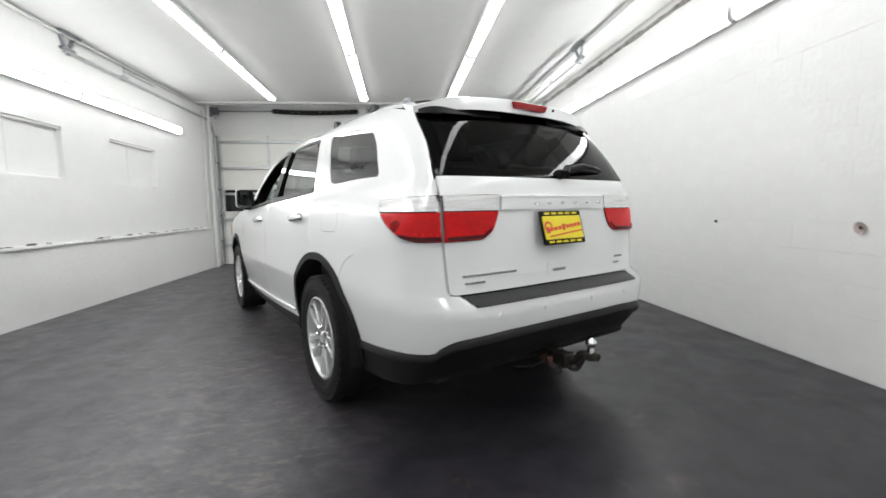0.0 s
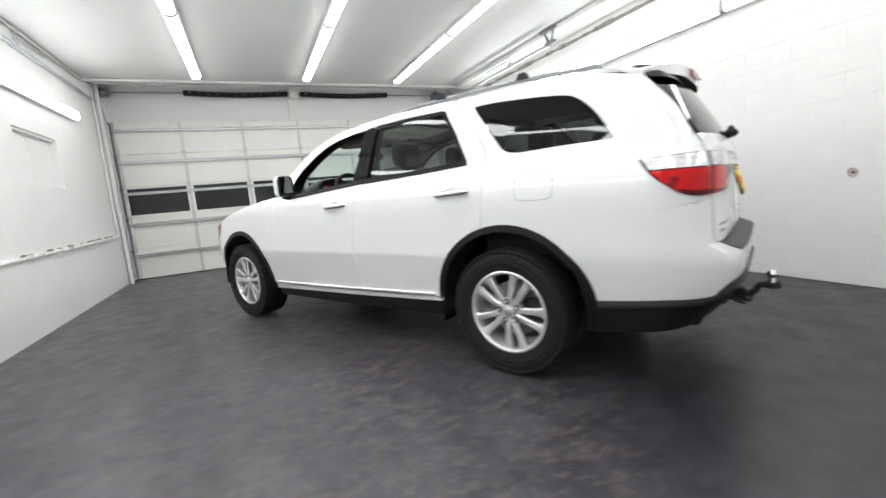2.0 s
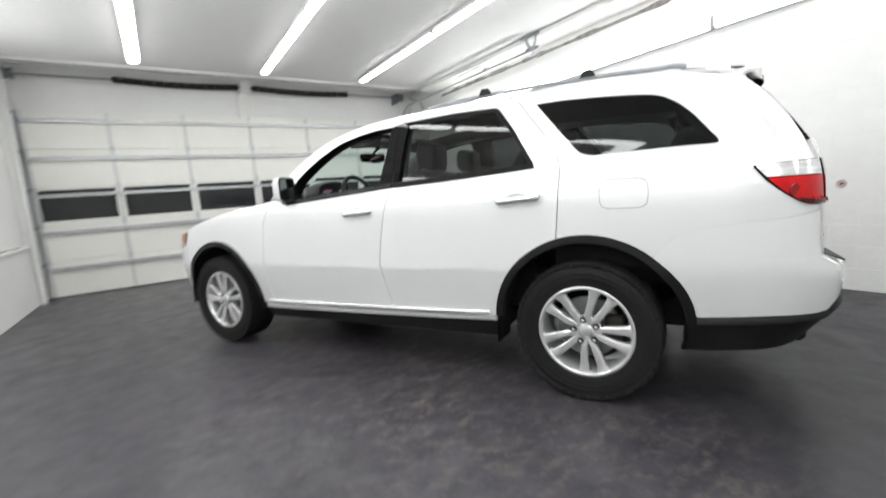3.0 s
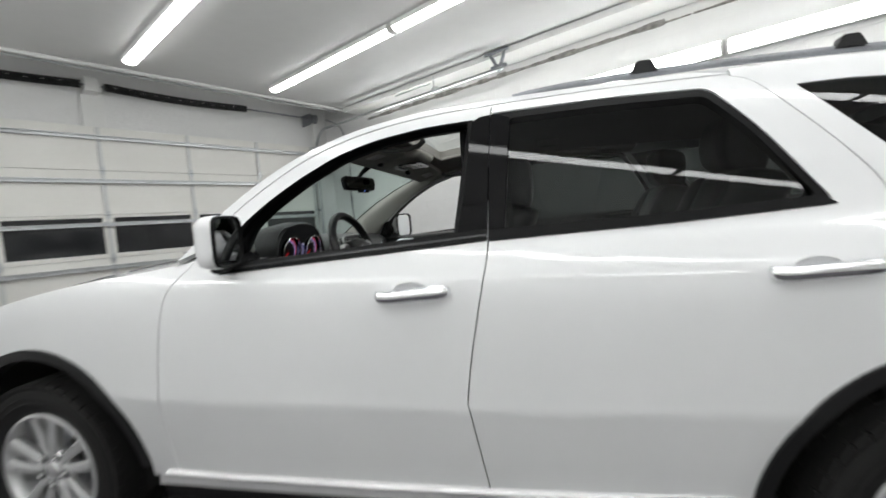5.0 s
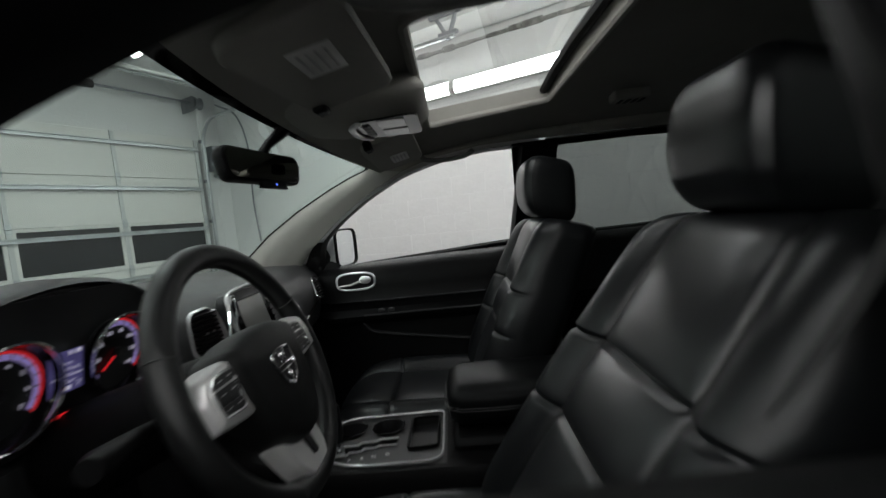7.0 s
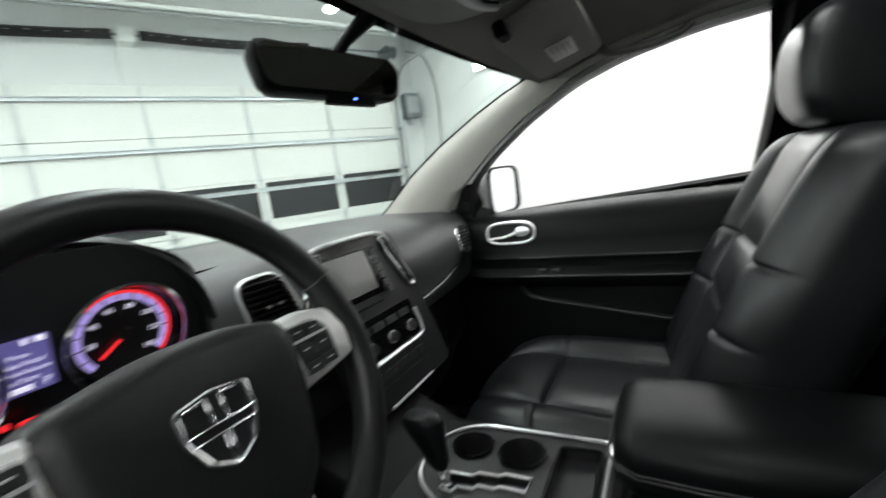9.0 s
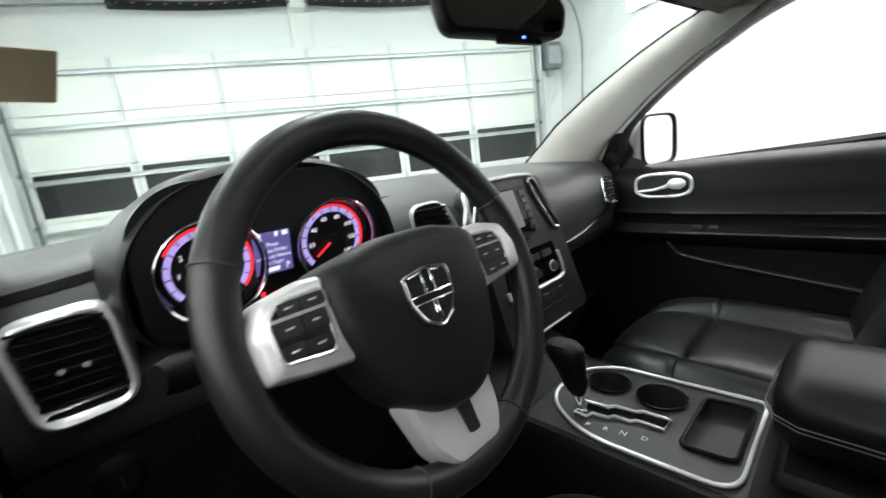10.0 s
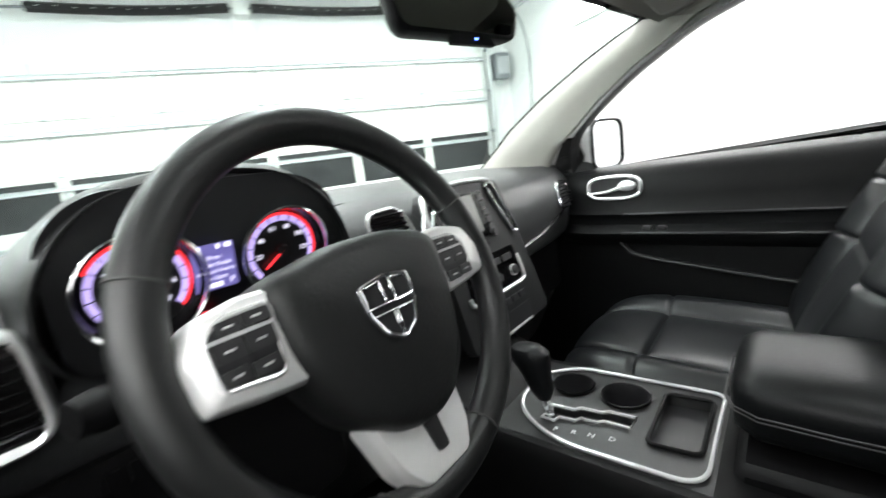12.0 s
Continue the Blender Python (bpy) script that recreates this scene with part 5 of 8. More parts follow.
# door handles
for p, s in zip(fd + rd, (-1, 1, -1, 1)):
    y0, y1, z = (1.310, 1.528, 1.066) if p in fd else (.215, .445, 1.088)
    ym = (y0 + y1) / 2
    base = s * half(ym, z)
    bm = bmesh.new()
    pts = [(base + s * .004, y0, z + .004), (base + s * .024, y0 + .015, z + .004), (base + s * .031, y0 + .06, z + .002), (base + s * .032, ym, z), (base + s * .030, y1 - .05, z - .004), (base + s * .022, y1 - .012, z - .005), (base + s * .004, y1, z - .005)]
    add_tube(bm, curve_through([(a, b, c - .004) for a, b, c in pts], 4), .0165, 12, flat=1.25)
    h = part("door_handle", bm, CHROME, p, "chrome pull handle")
    bm = bmesh.new()
    add_box(bm, (base + s * .010, y0 - .002, z - .014), (base + s * .034, y0 + .052, z + .022), .007, seg=2)
    part("lock_cap", bm, CHROME, h)
    bm = bmesh.new()
    rings = []
    cy, cz = DISHES[0] if p in fd else DISHES[1]
    for k, d in ((1.02, .0), (.96, .008), (.84, .017), (.62, .025), (.35, .029), (.12, .030)):
        rings.append([bm.verts.new((-s * q.x, q.y, q.z)) for q in [inset(u, v, d) for u, v in dish_line(cy, cz, k)]])
    for r0, r1 in zip(rings, rings[1:]):
        for k in range(len(r0)):
            bm.faces.new((r0[k], r0[(k + 1) % len(r0)], r1[(k + 1) % len(r0)], r1[k]))
    bm.faces.new(rings[-1])
    part("handle_cup", bm, PAINT, h)

# door mirrors
for p, s in zip(fd, (-1, 1)):
    cx, cy, cz = (.940, 2.085, 1.264) if s > 0 else (-.958, 2.098, 1.260)
    MMx = Matrix.Translation((cx, cy, cz)) @ pose(0, 0, 0, 0, 0, -12 if s > 0 else 7)

    def oval(k, y, kz=1.0):
        out = []
        for q in range(36):
            c_, s_ = math.cos(q * math.tau / 36), math.sin(q * math.tau / 36)
            r_ = (abs(c_) ** 5.5 + abs(s_) ** 5.5) ** (-1 / 5.5)
            out.append(MMx @ Vector(((.104 if s > 0 else .079) * k * r_ * c_, y, .087 * k * kz * r_ * s_)))
        return out

    bm = bmesh.new()
    rings = [[bm.verts.new(v) for v in oval(k, y)] for k, y in ((.98, -.052), (1.01, -.046), (1.01, -.02), (.97, -.004), (.90, .010), (.76, .020), (.52, .027), (.24, .030), (.02, .031))]
    for r0, r1 in zip(rings, rings[1:]):
        for k in range(36):
            bm.faces.new((r0[k], r0[(k + 1) % 36], r1[(k + 1) % 36], r1[k]))
    bm.faces.new(rings[-1])
    mir = part("side_mirror", bm, PAINT, p, "white mirror housing with black rim", angle=80)
    bm = bmesh.new()
    rings = [[bm.verts.new(v) for v in oval(k, y)] for k, y in ((.985, -.050), (.99, -.060), (.96, -.064), (.90, -.060), (.88, -.050))]
    for r0, r1 in zip(rings, rings[1:]):
        for k in range(36):
            bm.faces.new((r0[k], r0[(k + 1) % 36], r1[(k + 1) % 36], r1[k]))
    part("mirror_rim", bm, RUBBER, mir, "black mirror rim")
    bm = bmesh.new()
    bm.faces.new([bm.verts.new(v) for v in oval(.90, -.055)])
    part("mirror_glass", bm, material("mirror_silver", (0.85, 0.87, 0.88), 0.01, 1.0), mir, "mirror glass")
    bm = bmesh.new()
    add_tube(bm, [(s * .80, 2.08, 1.19), (s * .87, 2.09, 1.175), (s * .95, 2.10, 1.17)], [.045, .035, .03], 10, flat=.6)
    part("mirror_arm", bm, RUBBER, mir, "black mirror foot")
    bm = bmesh.new()
    add_prism(bm, [(2.215, 1.185), (2.10, 1.188), (2.07, 1.25), (2.10, 1.29)], .012, Matrix(((0, s, 0, s * .862), (1, 0, 0, 0), (0, 0, 1, 0), (0, 0, 0, 1))))
    part("sail_panel", bm, PIANO, mir, "gloss black mirror sail panel")

# ---- wheels ----
# flat dark discs: the lug recesses' shade is put into this colour
DARKSEAT = material("shadowed_lug_recess", (0.02, 0.02, 0.02), 0.6, vary=0.3, scale=40)


def wheel(name):
    """A wheel on the x axis, its face to -x; origin at its centre."""
    ob = empty(name)
    bm = bmesh.new()
    prof = [(.232, -.098), (.245, -.112), (.262, -.118), (.300, -.126), (.335, -.127), (.355, -.120), (.369, -.105), (.3745, -.085), (.3745, .085), (.369, .105), (.355, .120), (.30, .126), (.25, .112), (.232, .098)]
    add_lathe(bm, prof, 72)
    ty = part("tyre", bm, TYRE, ob, "black all-terrain tyre", angle=60)
    bm = bmesh.new()
    n = 46
    for k in range(n):
        a = k * 360 / n
        for x0, x1, da, sk in ((-.122, -.058, 0, 8), (-.052, -.004, 4.2, -10), (.004, .052, 0.5, 10), (.058, .122, 4.5, -8)):
            m = pose(0, 0, 0, a + da) @ pose(0, 0, .366) @ pose((x0 + x1) / 2, 0, 0, 0, 0, sk)
            w = (x1 - x0) / 2
            drop = .012 if abs(x0) > .1 or abs(x1) > .1 else 0
            add_box(bm, (-w, -.0208, -.004), (w, .0208, .0105 - drop * .35), 0.002, m)
    for k in range(n):
        m = pose(0, 0, 0, k * 360 / n) @ pose(-.121, 0, .352, 0, -18, 0)
        add_box(bm, (-.0040, -.0225, -.018), (.0030, .0225, .012), 0, m)
    part("tread", bm, TYRE, ty, smooth=False)
    bm = bmesh.new()
    for r in (.295, .318):
        add_lathe(bm, [(r - .004, -.1255), (r, -.1285), (r + .004, -.1265)], 72)
    part("sidewall_rib", bm, TYRE, ty)
    bm = bmesh.new()
    add_lathe(bm, [(.246, -.106), (.247, -.116), (.240, -.121), (.232, -.119), (.226, -.108), (.221, -.090), (.214, -.05), (.205, .06), (.222, .10), (.235, .10)], 72)
    rim = part("rim", bm, ALLOY, ob, "silver five twin-spoke alloy rim", angle=50)
    # twin spokes
    for k in range(5):
        for d in (-1, 1):
            bm = bmesh.new()
            m = pose(0, 0, 0, k * 72)
            secs = []
            for t, off, w, x in ((.046, .0125, .015, -.097), (.070, .0195, .0170, -.103), (.105, .0280, .0185, -.106), (.150, .0365, .0200, -.107), (.190, .0445, .0230, -.109), (.212, .0495, .0300, -.111), (.232, .0550, .0410, -.113)):
                c = d * off
                secs.append([bm.verts.new(m @ Vector(q)) for q in ((x + .035, c - w, t), (x + .006, c - w, t), (x, c - w * .6, t), (x, c + w * .6, t), (x + .006, c + w, t), (x + .035, c + w, t))])
            for a, b in zip(secs, secs[1:]):
                for i in range(6):
                    bm.faces.new((a[i], a[(i + 1) % 6], b[(i + 1) % 6], b[i]))
            bm.faces.new(secs[0][::-1])
            bm.faces.new(secs[-1])
            part("spoke", bm, ALLOY, rim, angle=30)
    bm = bmesh.new()
    add_lathe(bm, [(.0005, -.102), (.034, -.103), (.037, -.100), (.040, -.097), (.078, -.098), (.084, -.092), (.084, -.05), (.0005, -.05)], 40)
    part("hub", bm, ALLOY, rim, angle=35)
    bm = bmesh.new()
    add_lathe(bm, [(.0005, -.108), (.024, -.107), (.031, -.103), (.032, -.100)], 28)
    part("centre_cap", bm, SATIN, rim, "plain silver centre cap")
    for k in range(5):
        bm = bmesh.new()
        m = pose(0, 0, 0, 36 + k * 72) @ pose(0, 0, .062)
        add_lathe(bm, [(.0005, -.118), (.007, -.117), (.0105, -.112), (.0105, -.095)], 6, m)
        part("lug_nut", bm, CHROME, rim, smooth=False)
        bm = bmesh.new()
        add_lathe(bm, [(.0185, -.0975), (.0185, -.1005), (.0005, -.1005)], 16, m)
        part("lug_seat", bm, DARKSEAT, rim, "dark lug recess")
    bm = bmesh.new()
    add_lathe(bm, [(.0005, -.015), (.165, -.015), (.168, -.01), (.168, .01), (.0005, .01)], 40)
    part("brake_disc", bm, GREYMETAL, ob, "grey brake disc")
    bm = bmesh.new()
    add_box(bm, (-.055, -.075, .09), (.04, .075, .19), .012, pose(0, 0, 0, 62))
    part("brake_caliper", bm, IRON, ob)
    return ob


w0 = wheel("wheel")
w0.parent = car
w0.matrix_basis = pose(-.793, 0, .383) @ pose(0, 0, 0, 26)
for x, y, rz, tw in ((-.793, 3.043, 0, -4), (.793, 0, 180, 40), (.793, 3.043, 180, 10)):
    w = copy_thing(w0, pose(x, y, .383, 0, 0, rz) @ pose(0, 0, 0, tw))

# underside: floor pan, wheel wells, axle, tow hitch
bm = bmesh.new()
add_box(bm, (-.70, -.95, .34), (.70, -.52, .50), .02)
add_box(bm, (-.82, .56, .33), (.82, 2.46, .41), .02)
add_box(bm, (-.70, 3.58, .30), (.70, 3.76, .60), .02)
add_box(bm, (-.50, -.52, .40), (.50, .56, .60), .02)
add_box(bm, (-.50, 2.46, .36), (.50, 3.58, .60), .02)
part("underbody", bm, UNDER, car, "black underbody")
for s in (-1, 1):
    for cy in (0.0, 3.03):
        bm = bmesh.new()
        a0, a1 = -8, 188
        inner = [[bm.verts.new((s * x, cy - .472 * math.cos(radians(a0 + (a1 - a0) * k / 24)), .385 + .472 * math.sin(radians(a0 + (a1 - a0) * k / 24)))) for k in range(25)] for x in (.90, .52)]
        for k in range(24):
            bm.faces.new((inner[0][k], inner[0][k + 1], inner[1][k + 1], inner[1][k]))
        bm.faces.new(inner[1])
        part("wheel_well", bm, UNDER, car, "black wheel well liner")
    box("mud_flap", (s * .66, .505, .24), (s * .86, .515, .40), RUBBER, car, bevel=.004)
tube("axle", [(-.70, 0, .383), (.70, 0, .383)], .035, UNDER, car)
tube("axle", [(-.70, 3.043, .383), (.70, 3.043, .383)], .03, UNDER, car)
hitch = tube("tow_hitch", [(-.45, -.90, .40), (.45, -.90, .40)], .032, IRON, car, "greasy iron tow hitch with chrome ball")
bm = bmesh.new()
add_box(bm, (-.03, -1.10, .352), (.03, -.88, .412), .004)
add_box(bm, (-.036, -1.09, .345), (.036, -1.06, .420), .004)
part("receiver", bm, IRON, hitch)
bm = bmesh.new()
add_tube(bm, [(0, -1.02, .382), (0, -1.11, .382), (0, -1.135, .40), (0, -1.155, .435), (0, -1.18, .443), (0, -1.255, .443)], .022, 8, flat=.9)
add_lathe(bm, [(.0005, -.016), (.03, -.016), (.03, .016), (.0005, .016)], 16, pose(0, -1.215, .44, 0, 90, 0))
part("ball_mount", bm, IRON, hitch)
bm = bmesh.new()
bmesh.ops.create_uvsphere(bm, u_segments=24, v_segments=14, radius=.026, matrix=Matrix.Translation((0, -1.215, .505)))
add_tube(bm, [(0, -1.215, .455), (0, -1.215, .49)], [.018, .014], 12)
part("ball", bm, CHROME, hitch, "chrome tow ball")
for s in (-1, 1):
    tube("chain_loop", curve_through([(s * .06, -.98, .40), (s * .10, -1.05, .36), (s * .07, -1.09, .34), (s * .03, -1.04, .36)], 4), .008, IRON, hitch, n=6)
box("plug_socket", (-.085, -1.02, .352), (-.040, -.96, .390), material("rusty_plug", (0.17, 0.075, 0.05), 0.7, vary=0.5, scale=30), hitch, "rusty trailer plug", bevel=.008)
tube("safety_hook", curve_through([(-.02, -1.05, .375), (.0, -1.09, .345), (.03, -1.11, .335), (.05, -1.12, .36), (.06, -1.13, .395)], 4), .011, IRON, hitch, "greasy iron hook", n=6)
tube("plug_wire", curve_through([(-.26, -.96, .372), (-.20, -1.0, .366), (-.13, -1.01, .376), (-.08, -1.0, .38)], 4), .005, RUBBER, hitch, n=6)
for o in hitch.children:
    o.data.transform(Matrix.Translation((.03, 0, -.04)))

# ---- the car: cabin ----
LEATHER = material("black_leather", (0.0048, 0.0053, 0.0058), 0.38, spec=0.15, vary=0.25, scale=9, bump=0.0007, bump_scale=260)
# one skin in three tones; the cabin's uneven light is put into their colours
HOOD = material("black_hood_skin", (0.010, 0.0105, 0.011), 0.46, spec=0.35, vary=0.2, scale=7, bump=0.0006, bump_scale=420)
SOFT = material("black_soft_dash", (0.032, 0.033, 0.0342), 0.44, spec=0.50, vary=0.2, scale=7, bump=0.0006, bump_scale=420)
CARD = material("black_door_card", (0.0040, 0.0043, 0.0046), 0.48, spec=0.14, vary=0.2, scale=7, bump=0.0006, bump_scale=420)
SEAT_LEATHER = material("black_seat_leather", (0.0075, 0.0085, 0.0095), 0.35, spec=0.40, vary=0.15, scale=5, bump=0.00010, bump_scale=300, rough_vary=0.015)
WHEEL_LEATHER = material("smooth_black_leather", (0.0095, 0.0098, 0.0100), 0.45, spec=0.25, vary=0.2, scale=9, bump=0.0004, bump_scale=300)
# seat leather again, lifted in colour for the sheen on backs and headrests
FACING = material("sheen_lifted_leather", (0.012, 0.013, 0.0142), 0.31, spec=0.62, vary=0.15, scale=5, bump=0.00010, bump_scale=300)
LID_LEATHER = material("armrest_leather", (0.0036, 0.0040, 0.0044), 0.42, spec=0.14, vary=0.2, scale=9, bump=0.0002, bump_scale=300)
FASCIA = material("black_fascia_plastic", (0.013, 0.0134, 0.0138), 0.42, spec=0.36, vary=0.15, scale=10, bump=0.0003, bump_scale=500)
RIM_LEATHER = material("worn_black_rim_leather", (0.0085, 0.0088, 0.009), 0.40, spec=0.42, vary=0.2, scale=9, bump=0.0003, bump_scale=300)
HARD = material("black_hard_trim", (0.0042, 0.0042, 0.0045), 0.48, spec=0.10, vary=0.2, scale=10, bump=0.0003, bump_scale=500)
LINER = material("grey_headliner_cloth", (0.34, 0.33, 0.30), 0.9, vary=0.08, scale=8, bump=0.0008, bump_scale=500)
PILLAR = material("pale_pillar_trim", (0.46, 0.46, 0.42), 0.6, vary=0.06, scale=8, bump=0.0004, bump_scale=400)
CARPET = material("black_carpet", (0.010, 0.010, 0.010), 0.95, vary=0.4, scale=40, bump=0.003, bump_scale=300)
STITCH = material("dark_stitching", (0.035, 0.035, 0.035), 0.6)
LAVENDER = glow("dial_band_glow", (0.52, 0.42, 0.95), 0.26)
REDGLOW = glow("red_dial_glow", (1.0, 0.03, 0.04), 0.42)
SCREENBLUE = glow("driver_display_glow", (0.16, 0.14, 0.42), 0.16)
WHITEGLOW = glow("white_marking_glow", (0.85, 0.82, 1.0), 0.34)
DIAL = material("black_dial", (0.010, 0.010, 0.011), 0.35)
NAV = material("grey_screen", (0.16, 0.16, 0.152), 0.18, coat=0.4, vary=0.05, scale=4)
BUTTON = material("button_plastic", (0.020, 0.020, 0.021), 0.4, vary=0.1)
PAPER = material("label_paper", (0.62, 0.62, 0.60), 0.7, vary=0.1, scale=60)
MARK = material("printed_marking", (0.42, 0.42, 0.42), 0.6)


def axes(o, x, y):
    """A pose from an origin and two directions."""
    x = Vector(x).normalized()
    y = (Vector(y) - x * Vector(y).dot(x)).normalized()
    z = x.cross(y)
    m = Matrix((x, y, z)).transposed().to_4x4()
    m.translation = o
    return m


def loft(bm, sections, caps=True):
    rings = [[bm.verts.new(p) for p in s] for s in sections]
    n = len(rings[0])
    for a, b in zip(rings, rings[1:]):
        for k in range(n):
            bm.faces.new((a[k], a[(k + 1) % n], b[(k + 1) % n], b[k]))
    if caps:
        bm.faces.new(rings[0][::-1])
        bm.faces.new(rings[-1])
    return [v for r in rings for v in r]


def squircle(w, h, n=32, p=3.2):
    """A rounded rectangle outline about the origin, half-sizes w and h."""
    out = []
    for k in range(n):
        a = k * math.tau / n
        c, s = math.cos(a), math.sin(a)
        r = (abs(c) ** p + abs(s) ** p) ** (-1 / p)
        out.append((w * r * c, h * r * s))
    return out


def plate_on(m, outline, depth, name, mat, parent, label="", bevel=0.0):
    """A raised plate on a face: outline in the face's x, y; it rises along the face's z."""
    bm = bmesh.new()
    add_prism(bm, outline, depth, m @ Matrix(((1, 0, 0, 0), (0, 0, 1, 0), (0, 1, 0, 0), (0, 0, 0, 1))), bevel)
    return part(name, bm, mat, parent, label)


def ring_on(m, outline, r, name, mat, parent, label="", n=8, flat=1.0):
    """A bead that follows an outline on a face."""
    bm = bmesh.new()
    add_tube(bm, [m @ Vector((x, y, 0)) for x, y in outline], r, n, closed=True, flat=flat)
    return part(name, bm, mat, parent, label)


# headliner with sunroof well, floor and inner flanks
well = rounded([(-.56, 1.545), (.56, 1.545), (.56, 1.205), (-.56, 1.205)], .05)
head = surface("headliner", [(-.97, -.50), (.97, -.50), (.97, 1.79), (-.97, 1.79)], over, LINER, car, "grey cloth headliner", holes=[well], step=(0.125, 0.08), off=-0.055, thick=0.0)
bm = bmesh.new()
for a, b in zip(well, well[1:] + well[:1]):
    q = []
    for p, o in ((a, -.055), (b, -.055), (b, -.006), (a, -.006)):
        v = over(*p)
        q.append(bm.verts.new((v.x, v.y, v.z + o)))
    bm.faces.new(q)
bmesh.ops.remove_doubles(bm, verts=bm.verts, dist=1e-4)
part("sunroof_well", bm, LINER, head)
bm = bmesh.new()
add_tube(bm, [tuple(over(*p) + Vector((0, 0, -.055))) for p in well], .010, 8, closed=True)
part("well_trim", bm, LINER, head)
bm = bmesh.new()
add_tube(bm, [tuple(over(x, 1.22) + Vector((0, 0, -.02))) for x in (-.58, -.3, 0, .3, .58)], .014, 8)
part("sunroof_bar", bm, RUBBER, head, "black sunroof seal bar")
bm = bmesh.new()
add_box(bm, (-.80, .52, .405), (.80, 2.50, .44))
add_box(bm, (-.72, -.95, .60), (.72, .52, .63))
add_box(bm, (-.72, .50, .44), (.72, .53, .62))
part("cabin_floor", bm, CARPET, car, "black carpet", smooth=False)
inner_rear = [(.15, 1.21), (.15, .62), (-.80, .62), (-.86, 1.21)]
both("side_trim", inner_rear, HARD, off=-.09, thick=0.0, label="dark rear side trim")
both("pillar_inner", [(.46, 1.63), (.30, 1.64), (.02, 1.26), (-.05, 1.20), (.16, 1.20), (.26, 1.36)], HARD, off=-.06, thick=0.0)
both("pillar_inner", [(-.36, 1.60), (-.56, 1.62), (-.72, 1.25), (-.62, 1.25)], HARD, off=-.05, thick=0.0)
both("pillar_inner", [(1.115, 1.646), (1.29, 1.640), (1.277, 1.45), (1.308, 1.20), (1.11, 1.20)], HARD, off=-.058, thick=0.0, label="black centre pillar trim")
box("tail_trim", (-.66, -.97, .60), (.66, -.94, 1.22), HARD, car, bevel=.01)

# trim between the roof shell and the door openings: front pillars, then cloth along the roof
def edge_of(trim, n):
    """The first vertex of each of the n strips that a trim is made of."""
    vs = trim.data.vertices
    return [(vs[k * (len(vs) // n)],) for k in range(n)]


def side_trim(name, mat, rows, label, lean_in=0.0):
    for s in (-1, 1):
        bm = bmesh.new()
        strips = []
        for (yo, zo), (u, v), drop in rows:
            low = min(max((1.42 - zo) / .15, 0.0), 1.0)
            a = over(u - (lean_in * (.03 + .13 * min(max((1.544 - zo) / .34, 0.0), 1.0)) if s > 0 else .035 * low), v) + Vector((0, 0, -drop))
            b = inward(yo, zo, .094 + .026 * low)
            b = Vector((-b.x, b.y, b.z))
            mid = a.lerp(b, .5)
            out = Vector((-.9, -.45, -.25)).normalized() * .020
            strips.append([bm.verts.new((s * p.x, p.y, p.z)) for p in [a, a.lerp(b, .12) + out * .6, a.lerp(b, .35) + out * .9, a.lerp(b, .62) + out * .6, a.lerp(b, .88) + out * .15, b, b + Vector((.03, .0, .004))]])
        for a, b in zip(strips, strips[1:]):
            for k in range(len(a) - 1):
                bm.faces.new((a[k], a[k + 1], b[k + 1], b[k]))
        trim = part(name, bm, mat, car, label, angle=60)
        if lean_in and s > 0:
            tube("pillar_edge", [Vector(q[0].co) for q in edge_of(trim, len(rows))], .0035, RUBBER, trim, "black glass edge along the pillar", n=8)


side_trim("front_pillar_trim", PILLAR, [((2.19, 1.200), (.938, 2.310), .0), ((2.12, 1.280), (.938, 2.245), .006), ((2.085, 1.306), (.938, 2.190), .010), ((1.985, 1.391), (.938, 2.085), .012), ((1.864, 1.469), (.938, 1.965), .014), ((1.78, 1.510), (.938, 1.885), .016), ((1.715, 1.544), (.938, 1.818), .018)], "pale grey front pillar trim", 1.0)
side_trim("roof_side_trim", LINER, [((1.715, 1.544), (.938, 1.818), .018), ((1.65, 1.564), (.938, 1.76), .035), ((1.578, 1.583), (.93, 1.62), .050), ((1.405, 1.608), (.94, 1.45), .054), ((1.24, 1.612), (.94, 1.25), .054), ((1.0, 1.612), (.94, 1.0), .054), ((.70, 1.612), (.94, .70), .054), ((.47, 1.605), (.94, .45), .054)], "grey cloth trim along the roof side")
for s in (-1, 1):
    bm = bmesh.new()
    add_prism(bm, [(2.20, 1.17), (2.09, 1.17), (2.075, 1.235), (2.10, 1.30), (2.14, 1.30)], .02, Matrix(((0, s, 0, s * .80), (1, 0, 0, 0), (0, 0, 1, 0), (0, 0, 0, 1))), bevel=.006)
    part("tweeter_panel", bm, HARD, car, "black corner panel with tweeter")
    bm = bmesh.new()
    add_lathe(bm, [(.0005, -.006), (.018, -.006), (.024, -.002), (.026, .006)], 20, pose(s * .797, 2.135, 1.215, 0, 0, 0 if s > 0 else 180))
    part("tweeter", bm, HARD, car)

bm = bmesh.new()
add_box(bm, (-.82, 2.135, 1.190), (-.686, 2.27, 1.275), .018, seg=3)
part("pillar_foot", bm, PILLAR, car, "pale foot of the front pillar trim")

# dark trim beside the footwells
for sg in (-1, 1):
    box("kick_panel", (sg * .765, 2.08, .45), (sg * .80, 2.60, .985), HARD, car, "black footwell side trim", bevel=.008)
box("bulkhead", (-.76, 2.56, .45), (.76, 2.60, 1.17), CARPET, car, "black carpeted bulkhead", bevel=.008)

